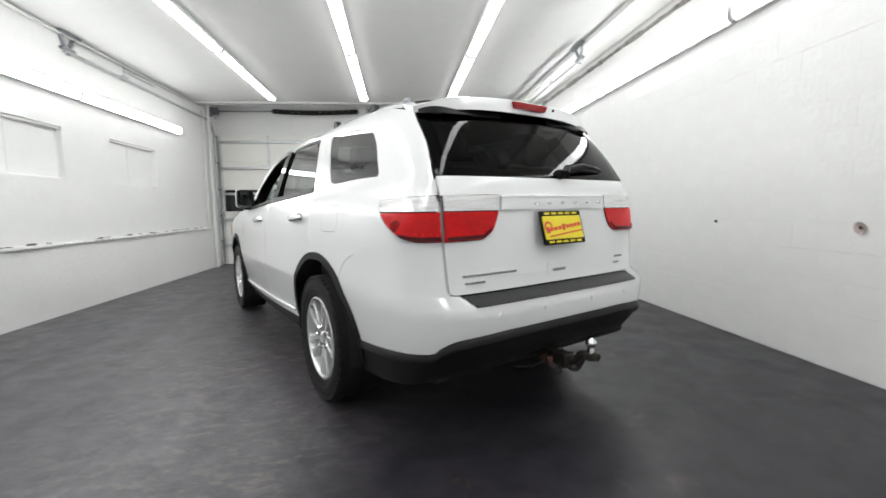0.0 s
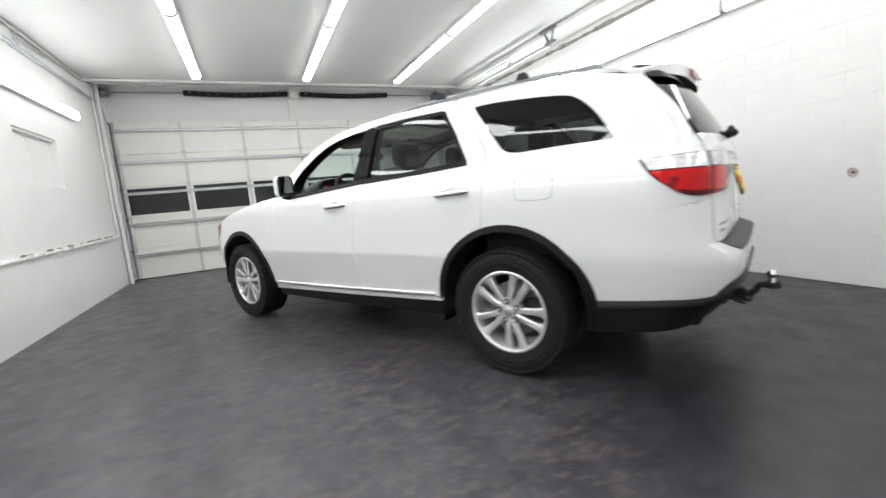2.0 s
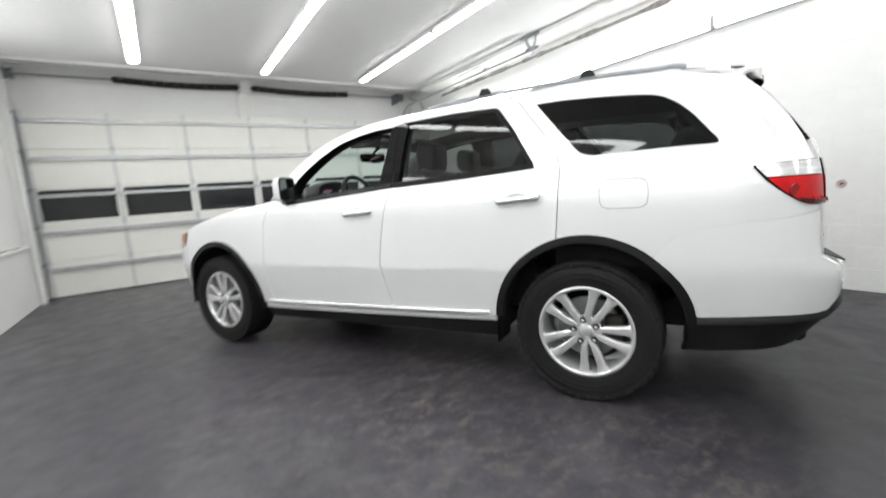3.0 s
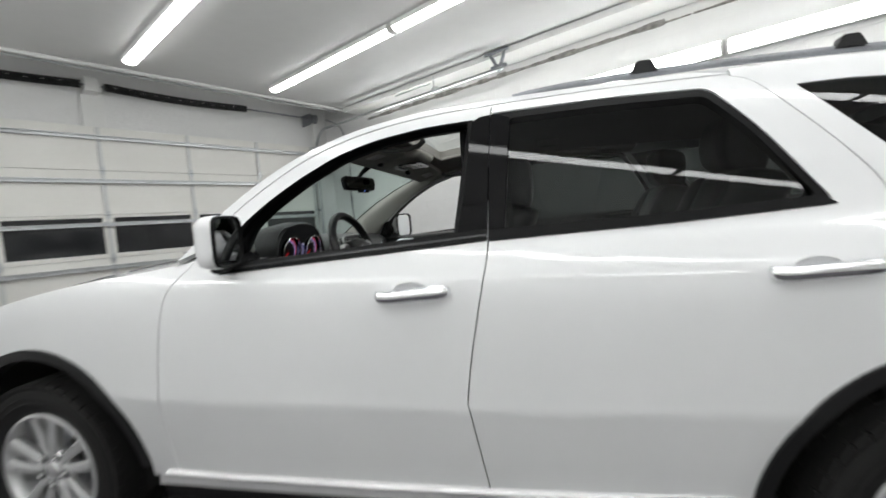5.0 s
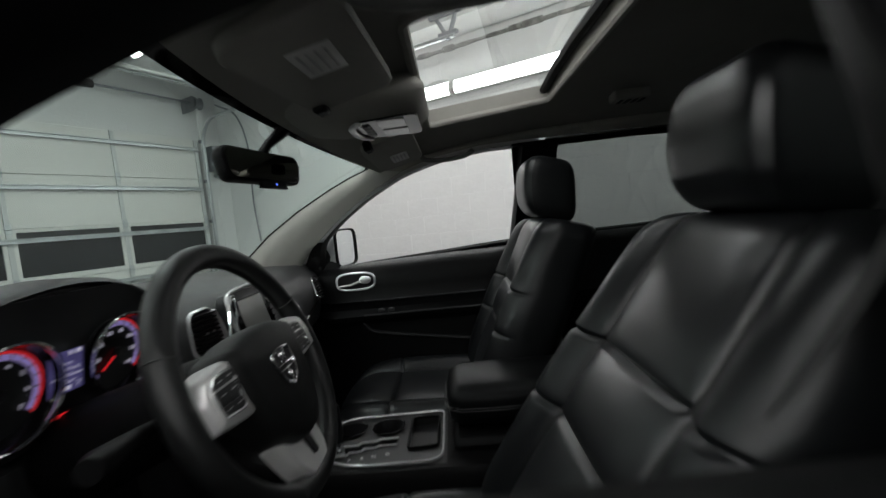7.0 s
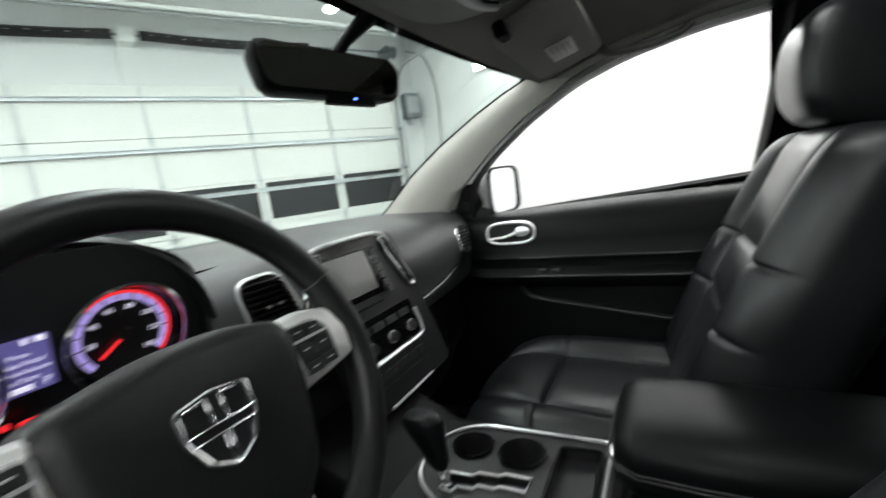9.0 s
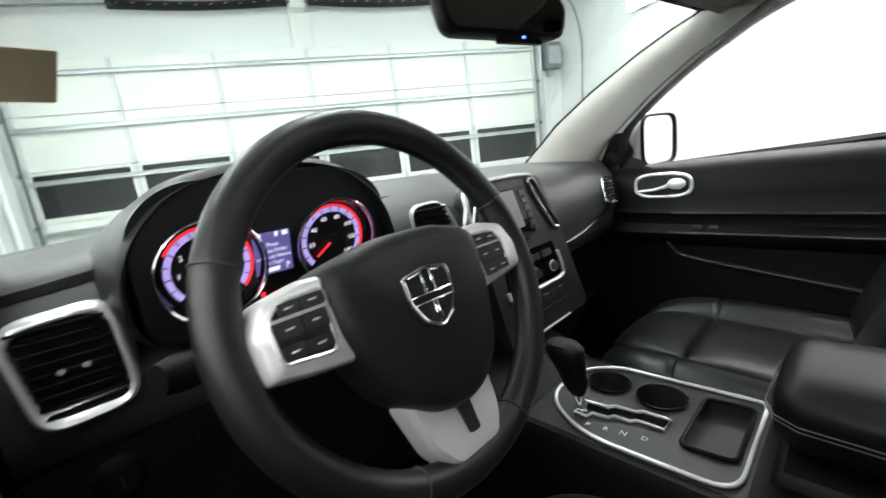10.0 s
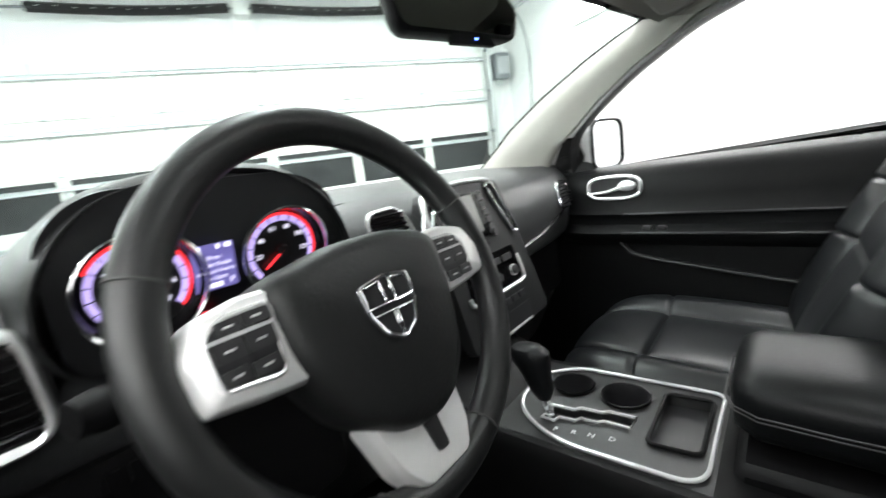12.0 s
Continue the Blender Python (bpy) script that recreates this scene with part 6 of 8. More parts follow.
# ---- dashboard ----
DASH_FACE = hermite([-.80, -.60, -.30, -.08, .13, .35, .68, .85], [2.17, 2.155, 2.12, 2.075, 2.05, 2.07, 2.09, 2.12])


def dash_profile(x):
    """Section of the dashboard at x, from the screen's foot round to the knees."""
    far = 2.58 - .22 * abs((x - .05) / .85) ** 2
    rise = .022 * max(0.0, 1 - ((x - .12) / .75) ** 2)
    c = math.exp(-((x - .13) / .19) ** 4)
    top = 1.222 + .012 * c
    mid = DASH_FACE(x)
    lip = mid + .045
    pts = [(far, 1.180), (far - .01, 1.226 + rise), (lip + .22, 1.230 + rise), (lip + .10, top + .004 + rise * .4), (lip + .03, top), (lip, top - .014), (mid + .010, top - .05), (mid, 1.12), (mid + .001, 1.085), (mid + .003, 1.045), (mid + .012, 1.005), (mid + .035, .985), (mid + .058, .975), (mid + .06, .95), (mid + .07, .80), (mid + .16, .62), (mid + .30, .60)]
    if -.524 < x < -.158:
        pts = [(max(y, 2.24) if 1.115 < z < 1.24 else y, z) for y, z in pts]
    return pts


bm = bmesh.new()
xs = sorted([-.658 + 1.523 * k / 48 for k in range(49)] + [-.5245, -.5235, -.1585, -.1575])
rows_ = [[bm.verts.new((x, y, z)) for y, z in dash_profile(x)] for x in xs]
for a, b in zip(rows_, rows_[1:]):
    for k in range(len(a) - 1):
        bm.faces.new((a[k], a[k + 1], b[k + 1], b[k]))
for r in (rows_[0], rows_[-1]):
    bm.faces.new(r)
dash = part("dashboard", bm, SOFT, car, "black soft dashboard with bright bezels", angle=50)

box("dash_end", (-.80, 2.235, .62), (-.662, 2.46, 1.175), HARD, car, "black end filler beside the dashboard", bevel=.01)

# hood over the instruments
HOODW = [(-.512, 1.112), (-.529, 1.150), (-.522, 1.212), (-.480, 1.268), (-.424, 1.295), (-.321, 1.305), (-.237, 1.289), (-.172, 1.235), (-.152, 1.17), (-.156, 1.10)]
arc_out = curve_through(HOODW, 5)
bm = bmesh.new()
mx = -.355
secs = []
for y, k, drop in ((2.100, 1.0, 0), (2.090, 1.012, .003), (2.100, 1.035, .006), (2.16, 1.07, .006), (2.26, 1.13, -.010), (2.38, 1.18, -.050)):
    secs.append([bm.verts.new((mx + (x - mx) * k, y + (.03 if z < 1.16 else 0), 1.15 + (z - 1.15) * (1 + (min(k, 1.05) - 1) * 1.2) + drop)) for x, z in arc_out])
inner = [[bm.verts.new((mx + (x - mx) * k, y, 1.15 + (z - 1.15) * k2)) for x, z in arc_out] for y, k, k2 in ((2.10, .985, .97), (2.215, .985, .965))]
chain = secs[::-1] + inner
for a, b in zip(chain, chain[1:]):
    for k in range(len(a) - 1):
        bm.faces.new((a[k], a[k + 1], b[k + 1], b[k]))
part("instrument_hood", bm, HOOD, dash, "black hood over the instruments", angle=60)
CL = axes((-.349, 2.112, 1.190), (1, 0, 0), (0, -.16, 1))
plate_on(CL, rounded([(-.165, -.085), (.20, -.085), (.19, .07), (.12, .112), (-.12, .112), (-.168, .07)], .04), .004, "cluster_face", DIAL, dash, "black instrument panel")


def dial(cx, cy, r, first_n, last_n, step_n, angle0, angle1, red0, red1, needle):
    m = CL @ Matrix.Translation((cx, cy, .006))
    g = plate_on(m, squircle(r, r, 40, 2), .002, "gauge", DIAL, dash, "glowing instrument dial")
    bm = bmesh.new()
    add_lathe(bm, [(r * .985, .002), (r * 1.05, .012), (r * 1.13, .022)], 48, m @ pose(0, 0, 0, 0, -90, 0))
    part("gauge_shroud", bm, PIANO, g, "gloss black cone round the dial")
    bm = bmesh.new()
    add_tube(bm, [m @ Vector((r * 1.15 * math.cos(a), r * 1.15 * math.sin(a), .022)) for a in [k * math.tau / 48 for k in range(48)]], .0024, 8, closed=True, flat=1.7)
    part("gauge_bezel", bm, CHROME, g, "chrome bezel")

    def band(nm, r0, r1, a0, a1, mat, z):
        bm = bmesh.new()
        n = 40
        ins = [[bm.verts.new(m @ Vector((q * math.cos(a0 + (a1 - a0) * k / n), q * math.sin(a0 + (a1 - a0) * k / n), z))) for k in range(n + 1)] for q in (r0, r1)]
        for k in range(n):
            bm.faces.new((ins[0][k], ins[0][k + 1], ins[1][k + 1], ins[1][k]))
        part(nm, bm, mat, g)

    band("scale_band", r * .76, r * .90, radians(angle0), radians(angle1), LAVENDER, .0035)
    band("red_band", r * .91, r * .972, radians(red0), radians(red1), REDGLOW, .0042)
    bm = bmesh.new()
    count = (last_n - first_n) // step_n
    for k in range(count * 2 + 1):
        a = radians(angle0 + (angle1 - angle0) * k / (count * 2))
        t = m @ pose(0, 0, .0048, 0, 0, math.degrees(a))
        add_box(bm, (r * (.74 if k % 2 == 0 else .80), -.0007, 0), (r * .90, .0007, .0004), 0, t)
    part("tick_marks", bm, DIAL, g, smooth=False)
    for k in range(count + 1):
        n_ = first_n + k * step_n
        if n_ == 0:
            continue
        a = radians(angle0 + (angle1 - angle0) * k / count)
        text_part("numeral", str(n_), r * .17, m @ Matrix.Translation((r * .62 * math.cos(a), r * .62 * math.sin(a), .004)), WHITEGLOW, g, .0002)
    bm = bmesh.new()
    add_box(bm, (-r * .12, -.0014, .006), (r * .62, .0014, .0075), 0, m @ pose(0, 0, 0, 0, 0, needle))
    part("needle", bm, REDGLOW, g, "red needle")
    bm = bmesh.new()
    add_lathe(bm, [(.0005, .010), (r * .13, .009), (r * .15, .004)], 18, m @ pose(0, 0, 0, 0, -90, 0))
    part("needle_cap", bm, DIAL, g)
    return g


dial(-.088, .004, .056, 0, 7, 1, 222, -42, 150, -42, 214)
dial(.0875, .002, .056, 0, 140, 20, 222, -42, 130, -42, 216)
DM0 = CL @ Matrix.Translation((-.010, .007, .012)) @ Matrix.Scale(.86, 4) @ Matrix.Translation((-.024, -.012, 0))
disp = plate_on(DM0 @ Matrix.Translation((.024, .012, .008)), rounded([(-.030, -.034), (.030, -.034), (.030, .034), (-.030, .034)], .003), .001, "driver_display", SCREENBLUE, dash, "lit driver display")
for words, y, sz in (("Press", .014, .0092), ("Brake Pedal", .004, .0092), ("and Push Button", -.006, .0082), ("to Start", -.016, .0092)):
    text_part("display_text", words, sz, DM0 @ Matrix.Translation((.024, .012 + y, .0105)), WHITEGLOW, disp, .0001)
text_part("display_text", "P", .014, DM0 @ Matrix.Translation((.045, -.013, .0105)), WHITEGLOW, disp, .0001)
for x, y, w in ((.002, .042, .010), (.032, .042, .005), (.046, .042, .009), (.020, -.014, .022)):
    plate_on(DM0 @ Matrix.Translation((x, y - .001, .0092)), [(-w / 2, -.0035), (w / 2, -.0035), (w / 2, .0035), (-w / 2, .0035)], .0005, "display_bar", WHITEGLOW, disp)
for x, w in ((.000, .007), (.020, .016)):
    plate_on(DM0 @ Matrix.Translation((x, -.054 - .004 * (x > .01), .006)), rounded([(-w / 2, -.004), (w / 2, -.004), (w / 2, .004), (-w / 2, .004)], .002), .001, "warning_lamp", REDGLOW, dash, "red warning lamp")


def vent(m, corners, slats, name="air_vent", chrome=.0062, foot=.006, knob=True, rise=1.0, mat=CHROME, corner=.024):
    """A dash vent: dark well, slats and a bright bezel."""
    o = rounded(corners, corner)
    v = plate_on(m @ Matrix.Translation((0, 0, -.004)), o, .006, name, DIAL, dash, "black air vent in a chrome bezel")
    xs_, ys_ = [c[0] for c in corners], [c[1] for c in corners]
    # a moulded bezel, broader along its foot
    bm = bmesh.new()
    mx, my = sum(xs_) / 4, sum(ys_) / 4
    hw, hh = (max(xs_) - min(xs_)) / 2, (max(ys_) - min(ys_)) / 2
    loops = []
    for grow, z in ((1.0, -.003), (1.0, .004), (.80, .0085), (.45, .0118), (.1, .0130), (-.25, .0120), (-.55, .0080), (-.75, .001)):
        ring = []
        for x, y in o:
            low = max(0.0, min(1.0, (my - .55 * hh - y) / (.4 * hh)))
            d = chrome * grow * .9 if grow > 0 else chrome * grow - foot * low * (1 if grow < 0 else 0)
            ring.append(bm.verts.new(m @ Vector((x + (x - mx) / hw * (d if grow > 0 else chrome * grow), y + (y - my) / hh * d, z * rise + (.008 if grow > 0 and z > .005 else -.008 if -.3 < grow < 0 else -.005 if grow < -.3 else 0.0) * low))))
        loops.append(ring)
    for a, b in zip(loops, loops[1:]):
        for k in range(len(a)):
            bm.faces.new((a[k], a[(k + 1) % len(a)], b[(k + 1) % len(a)], b[k]))
    part("vent_bezel", bm, mat, v, "chrome bezel", angle=60)
    lo, hi = min(ys_) + .012, max(ys_) - .010
    for k in range(slats):
        y = lo + (hi - lo) * k / (slats - 1)
        f = (y - min(ys_)) / (max(ys_) - min(ys_))
        a = corners[0][0] * (1 - f) + corners[3][0] * f + .006
        b = corners[1][0] * (1 - f) + corners[2][0] * f - .006
        bm = bmesh.new()
        add_box(bm, (a, y - .0018, .002), (b, y + .0018, .014), .0008)
        bmesh.ops.transform(bm, matrix=m, verts=bm.verts)
        part("slat", bm, HARD, v)
    if knob:
        cx, cy = sum(xs_) / 4, (lo + hi) / 2
        for d in (-.011, .011):
            plate_on(m @ Matrix.Translation((cx + d, cy, .014)), squircle(.004, .0028, 12, 3), .002, "vent_tab", BRIGHT, v)
    return v


face = (0, -.12, 1)
V1 = axes((-.584, 2.147, 1.124), (1, -.10, 0), face)
lv = vent(V1, [(-.040, -.072), (.051, -.066), (.045, .055), (-.050, .048)], 9, chrome=.0080, foot=.014, corner=.030, mat=BRIGHT)
plate_on(V1 @ Matrix.Translation((.002, -.060, .010)), rounded([(-.034, -.006), (.040, -.002), (.040, .008), (-.034, .004)], .003), .003, "vent_wheel", HARD, lv)
V2 = axes((-.085, 2.070, 1.182), (1, -.05, 0), face)
cv = vent(V2, [(-.020, -.064), (.076, -.064), (.026, .037), (-.046, .033)], 9, chrome=.0032, foot=.0, rise=.50, mat=BRIGHT)
bm = bmesh.new()
add_tube(bm, [V2 @ Vector((x, y, .011)) for x, y in ((.024, .030), (.040, .004), (.060, -.030), (.072, -.056))], [.005, .0075, .009, .007], 8, flat=.5)
part("vent_side", bm, BRIGHT, cv, "broad chrome side of the bezel")
V3 = axes((.692, 2.090, 1.135), (1, .12, 0), (0, .30, 1))
vent(V3, [(-.052, -.042), (.036, -.044), (.062, .038), (-.028, .040)], 7, chrome=.0030, foot=.0, knob=False, rise=.35, mat=CHROME)

# centre stack
ST = axes((.135, 2.045, 1.10), (1, 0, 0), (0, .22, 1))
stack = plate_on(ST @ Matrix.Translation((0, 0, -.02)), rounded([(-.115, -.20), (.20, -.20), (.165, .0), (.125, .132), (-.14, .132), (-.125, 0)], [.02, .02, .06, .03, .03, .06]), .030, "radio_fascia", FASCIA, dash, "black fascia with screen and controls", bevel=.006)
pts = [(-.135, .02), (-.138, .10), (-.115, .130), (.0, .136), (.088, .130), (.104, .108)]
bm = bmesh.new()
add_tube(bm, [ST @ Vector((x, y, .012)) for x, y in curve_through(pts, 5)], .0055, 8)
part("stack_arch", bm, BRIGHT, stack, "satin silver arch")
nav = plate_on(ST @ Matrix.Translation((-.028, .062, .008)), rounded([(-.088, -.048), (.084, -.048), (.078, .050), (-.090, .050)], .006), .006, "touch_screen", PIANO, stack, "grey touch screen in a gloss surround")
plate_on(ST @ Matrix.Translation((-.036, .066, .012)), rounded([(-.062, -.040), (.060, -.040), (.048, .041), (-.068, .041)], .003), .003, "screen_glass", NAV, nav)
for k in range(5):
    plate_on(ST @ Matrix.Translation((.040 + .004 * (4 - k), .030 + .017 * k, .013)), rounded([(-.009, -.006), (.009, -.006), (.009, .006), (-.009, .006)], .002), .003, "screen_key", BUTTON, nav)
bm = bmesh.new()
add_lathe(bm, [(.0005, .012), (.008, .012), (.0095, .0)], 16, ST @ Matrix.Translation((.052, .018, .012)) @ pose(0, 0, 0, 0, -90, 0))
part("tuning_knob", bm, BUTTON, nav)
box("disc_slot", (-.07, -.002, 0), (.05, .002, .002), RUBBER, stack, m=ST @ Matrix.Translation((-.02, -.002, .010)))
sv = rounded([(.074, .122), (.094, .120), (.148, .022), (.150, .0), (.132, .004), (.082, .092)], .008)
bm = bmesh.new()
add_tube(bm, [ST @ Vector((x, y, .014)) for x, y in sv], .0046, 8, closed=True)
v = part("stack_vent", bm, CHROME, stack, "slim chrome-edged side vent")
plate_on(ST @ Matrix.Translation((0, 0, .008)), sv, .003, "vent_well", DIAL, v)
for k in range(6):
    bm = bmesh.new()
    add_box(bm, (-.012, -.0015, .010), (.012, .0015, .016), 0, ST @ Matrix.Translation((.093 + .0075 * k, .10 - .0155 * k, 0)))
    part("slat", bm, HARD, v)
sv2 = [(-x - .034, y) for x, y in sv]
bm = bmesh.new()
add_tube(bm, [ST @ Vector((x + .004, y, .012)) for x, y in sv2], .0046, 8, closed=True)
v = part("stack_vent", bm, CHROME, stack, "slim chrome-edged side vent")
plate_on(ST @ Matrix.Translation((.004, 0, .006)), sv2, .003, "vent_well", DIAL, v)
hv = plate_on(ST @ Matrix.Translation((.015, -.066, .008)), rounded([(-.098, -.038), (.108, -.038), (.096, .042), (-.092, .042)], .010), .005, "climate_panel", PIANO, stack, "gloss black climate panel")
bm = bmesh.new()
add_tube(bm, [ST @ Vector((x, y, .014)) for x, y in [(-.088, -.090), (-.086, -.104), (-.07, -.109), (.10, -.109), (.122, -.104), (.124, -.08), (.118, -.05)]], .0048, 8)
part("climate_trim", bm, BRIGHT, hv, "satin silver trim")
for k, x in enumerate((-.055, .015, .085)):
    bm = bmesh.new()
    add_lathe(bm, [(.0005, .012), (.0095, .012), (.0115, .0)], 20, ST @ Matrix.Translation((x, -.078, .013)) @ pose(0, 0, 0, 0, -90, 0))
    part("climate_knob", bm, BUTTON, hv)
    ring_on(ST @ Matrix.Translation((x, -.078, .016)), squircle(.0118, .0118, 20, 2), .0010, "knob_ring", SATIN, hv)
for k in range(4):
    plate_on(ST @ Matrix.Translation((-.06 + .045 * k, -.045, .013)), rounded([(-.018, -.007), (.018, -.007), (.018, .007), (-.018, .007)], .002), .002, "climate_key", BUTTON, hv)
for k in range(6):
    sm = ST @ Matrix.Translation((-.055 + .030 * k, -.136, .010))
    key = plate_on(sm, rounded([(-.012, -.007), (.012, -.007), (.012, .007), (-.012, .007)], .002), .004, "switch", BUTTON, stack)
    if k == 2:
        plate_on(sm @ Matrix.Translation((0, 0, .0042)), [(-.003, -.002), (.003, -.002), (0, .003)], .0004, "warning_triangle", DEEPRED, key)
plate_on(ST @ Matrix.Translation((.03, -.176, .010)), rounded([(-.085, -.018), (.085, -.018), (.09, .018), (-.085, .018)], .006), .001, "pocket_mouth", DIAL, stack)
bm = bmesh.new()
add_tube(bm, [ST @ Vector((x, -.198, .012)) for x in (-.05, .02, .11)], .003, 6)
part("pocket_trim", bm, SATIN, stack)

# passenger side: trim line and glove box
bm = bmesh.new()
add_tube(bm, [(.345, 2.074, 1.035), (.50, 2.082, 1.045), (.66, 2.092, 1.072), (.74, 2.105, 1.09)], .009, 8, flat=.5)
part("dash_trim", bm, PIANO, dash, "gloss black dash strip")
plate_on(axes((.52, 2.128, .92), (1, .08, 0), (0, .03, 1)), rounded([(-.17, -.09), (.20, -.09), (.20, .075), (-.17, .085)], .03), .012, "glove_box", HARD, dash, "black glove box lid", bevel=.008)
# driver's knee panel and switches
KP = axes((-.45, 2.150, .945), (1, 0, 0), (0, .10, 1))
kp = plate_on(KP @ Matrix.Translation((0, 0, -.01)), rounded([(-.22, -.16), (.24, -.16), (.24, .055), (-.22, .055)], .03), .018, "knee_panel", HARD, dash, "black knee panel", bevel=.006)
bm = bmesh.new()
add_lathe(bm, [(.0005, .026), (.016, .026), (.019, .010), (.026, .004), (.026, -.004)], 24, KP @ Matrix.Translation((-.125, .02, .008)) @ pose(0, 0, 0, 0, -90, 0))
part("headlamp_switch", bm, HARD, kp)
box("switch_mark", (-.0010, -.006, 0), (.0010, .008, .002), BUTTON, kp, m=KP @ Matrix.Translation((-.125, .02, .0335)))
for x in (-.055, -.03):
    plate_on(KP @ Matrix.Translation((x, .028, .008)), rounded([(-.008, -.012), (.008, -.012), (.008, .012), (-.008, .012)], .003), .006, "dimmer", HARD, kp)

# ---- steering wheel ----
WC, WN, WU = Vector((-.347, 1.847, 1.167)), Vector((0, -.938, .348)), Vector((0, .348, .938))
WM = axes(WC, (1, 0, 0), WU)
bm = bmesh.new()
ringpts = [WM @ Vector((.1725 * math.cos(a), .1725 * math.sin(a), 0)) for a in [k * math.tau / 72 for k in range(72)]]
add_tube(bm, ringpts, .0172, 16, closed=True)
sw = part("steering_wheel", bm, RIM_LEATHER, car, "black leather steering wheel with silver spokes")
for a in (157, 23, 247, 293):
    t = radians(a)
    d = Vector((-math.sin(t), math.cos(t), 0))
    bm = bmesh.new()
    c = Vector((.1725 * math.cos(t), .1725 * math.sin(t), 0))
    rr = Vector((math.cos(t), math.sin(t), 0))
    add_tube(bm, [WM @ (c + .0176 * (rr * math.cos(q) + Vector((0, 0, 1)) * math.sin(q))) for q in [k * math.tau / 20 for k in range(20)]], .0011, 5, closed=True)
    part("rim_seam", bm, STITCH, sw)


def dish(m, outline, h, name, mat, parent, label="", top=.78):
    """A domed pad over an outline on a face."""
    bm = bmesh.new()
    cx = sum(p[0] for p in outline) / len(outline)
    cy = sum(p[1] for p in outline) / len(outline)
    secs = []
    for k, z in ((1.0, -.012), (1.0, h * .35), (.97, h * .7), (.90, h * .92), (top, h), (.4, h * 1.06), (.05, h * 1.08)):
        secs.append([m @ Vector((cx + (x - cx) * k, cy + (y - cy) * k, z)) for x, y in outline])
    loft(bm, secs)
    return part(name, bm, mat, parent, label, angle=60)


hub = rounded([(-.104, .044), (-.03, .058), (.03, .058), (.088, .044), (.080, -.02), (.062, -.080), (.024, -.116), (-.024, -.116), (-.072, -.080), (-.100, -.02)], .02)
dish(WM @ Matrix.Translation((0, 0, -.012)), hub, .046, "airbag_cover", WHEEL_LEATHER, sw, "black airbag cover")
for s in (-1, 1):
    # the key pads sit a little towards the door
    dx, hi, lo = (.012, .80, 1.10) if s < 0 else (-.010, .88, .80)

    def side(pts, r, shift_by):
        return rounded([(s * (x + shift_by), y * (hi if y > 0 else lo)) for x, y in pts], r)

    sp_ = dish(WM, side([(.064, .048), (.108, .051), (.144, .042), (.157, .012), (.154, -.024), (.118, -.030), (.080, -.034), (.066, .004)], .006, dx * .3), .022, "spoke", SILVERPAINT, sw, "satin silver spoke", top=.86)
    b = side([(.086, .036), (.121, .035), (.134, .022), (.133, -.014), (.091, -.019)], .007, dx)
    plate_on(WM @ Matrix.Translation((0, 0, .0205)), b, .0035, "button_well", DIAL, sp_)
    ring_on(WM @ Matrix.Translation((0, 0, .0235)), b, .0018, "button_ring", BRIGHT, sp_)
    plate_on(WM @ Matrix.Translation((s * (.110 + dx), .019 * hi, .0238)), rounded([(-.023, -.0013), (.023, -.0013), (.023, .0013), (-.023, .0013)], .001), .003, "button_bar", BRIGHT, sp_)
    for xx, yy, ww, hh in ((.098, .028 * hi, .010, .0045), (.117, .027 * hi, .008, .0045), (.100, .007, .010, .0065), (.121, .007, .010, .0065), (.102, -.0105, .010, .005), (.122, -.0095, .009, .005)):
        plate_on(WM @ Matrix.Translation((s * (xx + dx), yy, .0228)), rounded([(-ww, -hh), (ww, -hh), (ww, hh), (-ww, hh)], .002), .0035, "button", BUTTON, sp_)
        plate_on(WM @ Matrix.Translation((s * (xx + dx), yy, .0264)), [(-.0035, -.0008), (.0035, -.0008), (.0035, .0008), (-.0035, .0008)], .0003, "button_mark", MARK, sp_)
low = rounded([(-.056, -.088), (-.02, -.101), (.02, -.101), (.056, -.088), (.046, -.140), (.030, -.164), (-.030, -.164), (-.046, -.140)], .008)
LM = WM @ Matrix.Translation((0, -.095, 0)) @ pose(0, 0, 0, -9) @ Matrix.Translation((0, .095, 0))
ls = dish(LM @ Matrix.Translation((0, 0, -.012)), low, .018, "spoke", SILVERPAINT, sw, "forked satin silver lower spoke", top=.9)
plate_on(LM @ Matrix.Translation((0, -.128, .0065)), rounded([(-.006, -.016), (.006, -.016), (.010, .030), (-.010, .030)], .003), .004, "spoke_slot", DIAL, ls, "dark slot")
# plain shield emblem
EM = WM @ Matrix.Translation((-.010, -.008, .0375)) @ Matrix.Scale(.76, 4)
sh = rounded([(-.034, .026), (0, .031), (.034, .026), (.034, -.004), (.022, -.028), (0, -.040), (-.022, -.028), (-.034, -.004)], .005)
em = plate_on(EM, sh, .002, "emblem", DIAL, sw, "bright shield emblem drawn as plain bars")
ring_on(EM @ Matrix.Translation((0, 0, .003)), sh, .0019, "emblem_rim", CHROME, em)
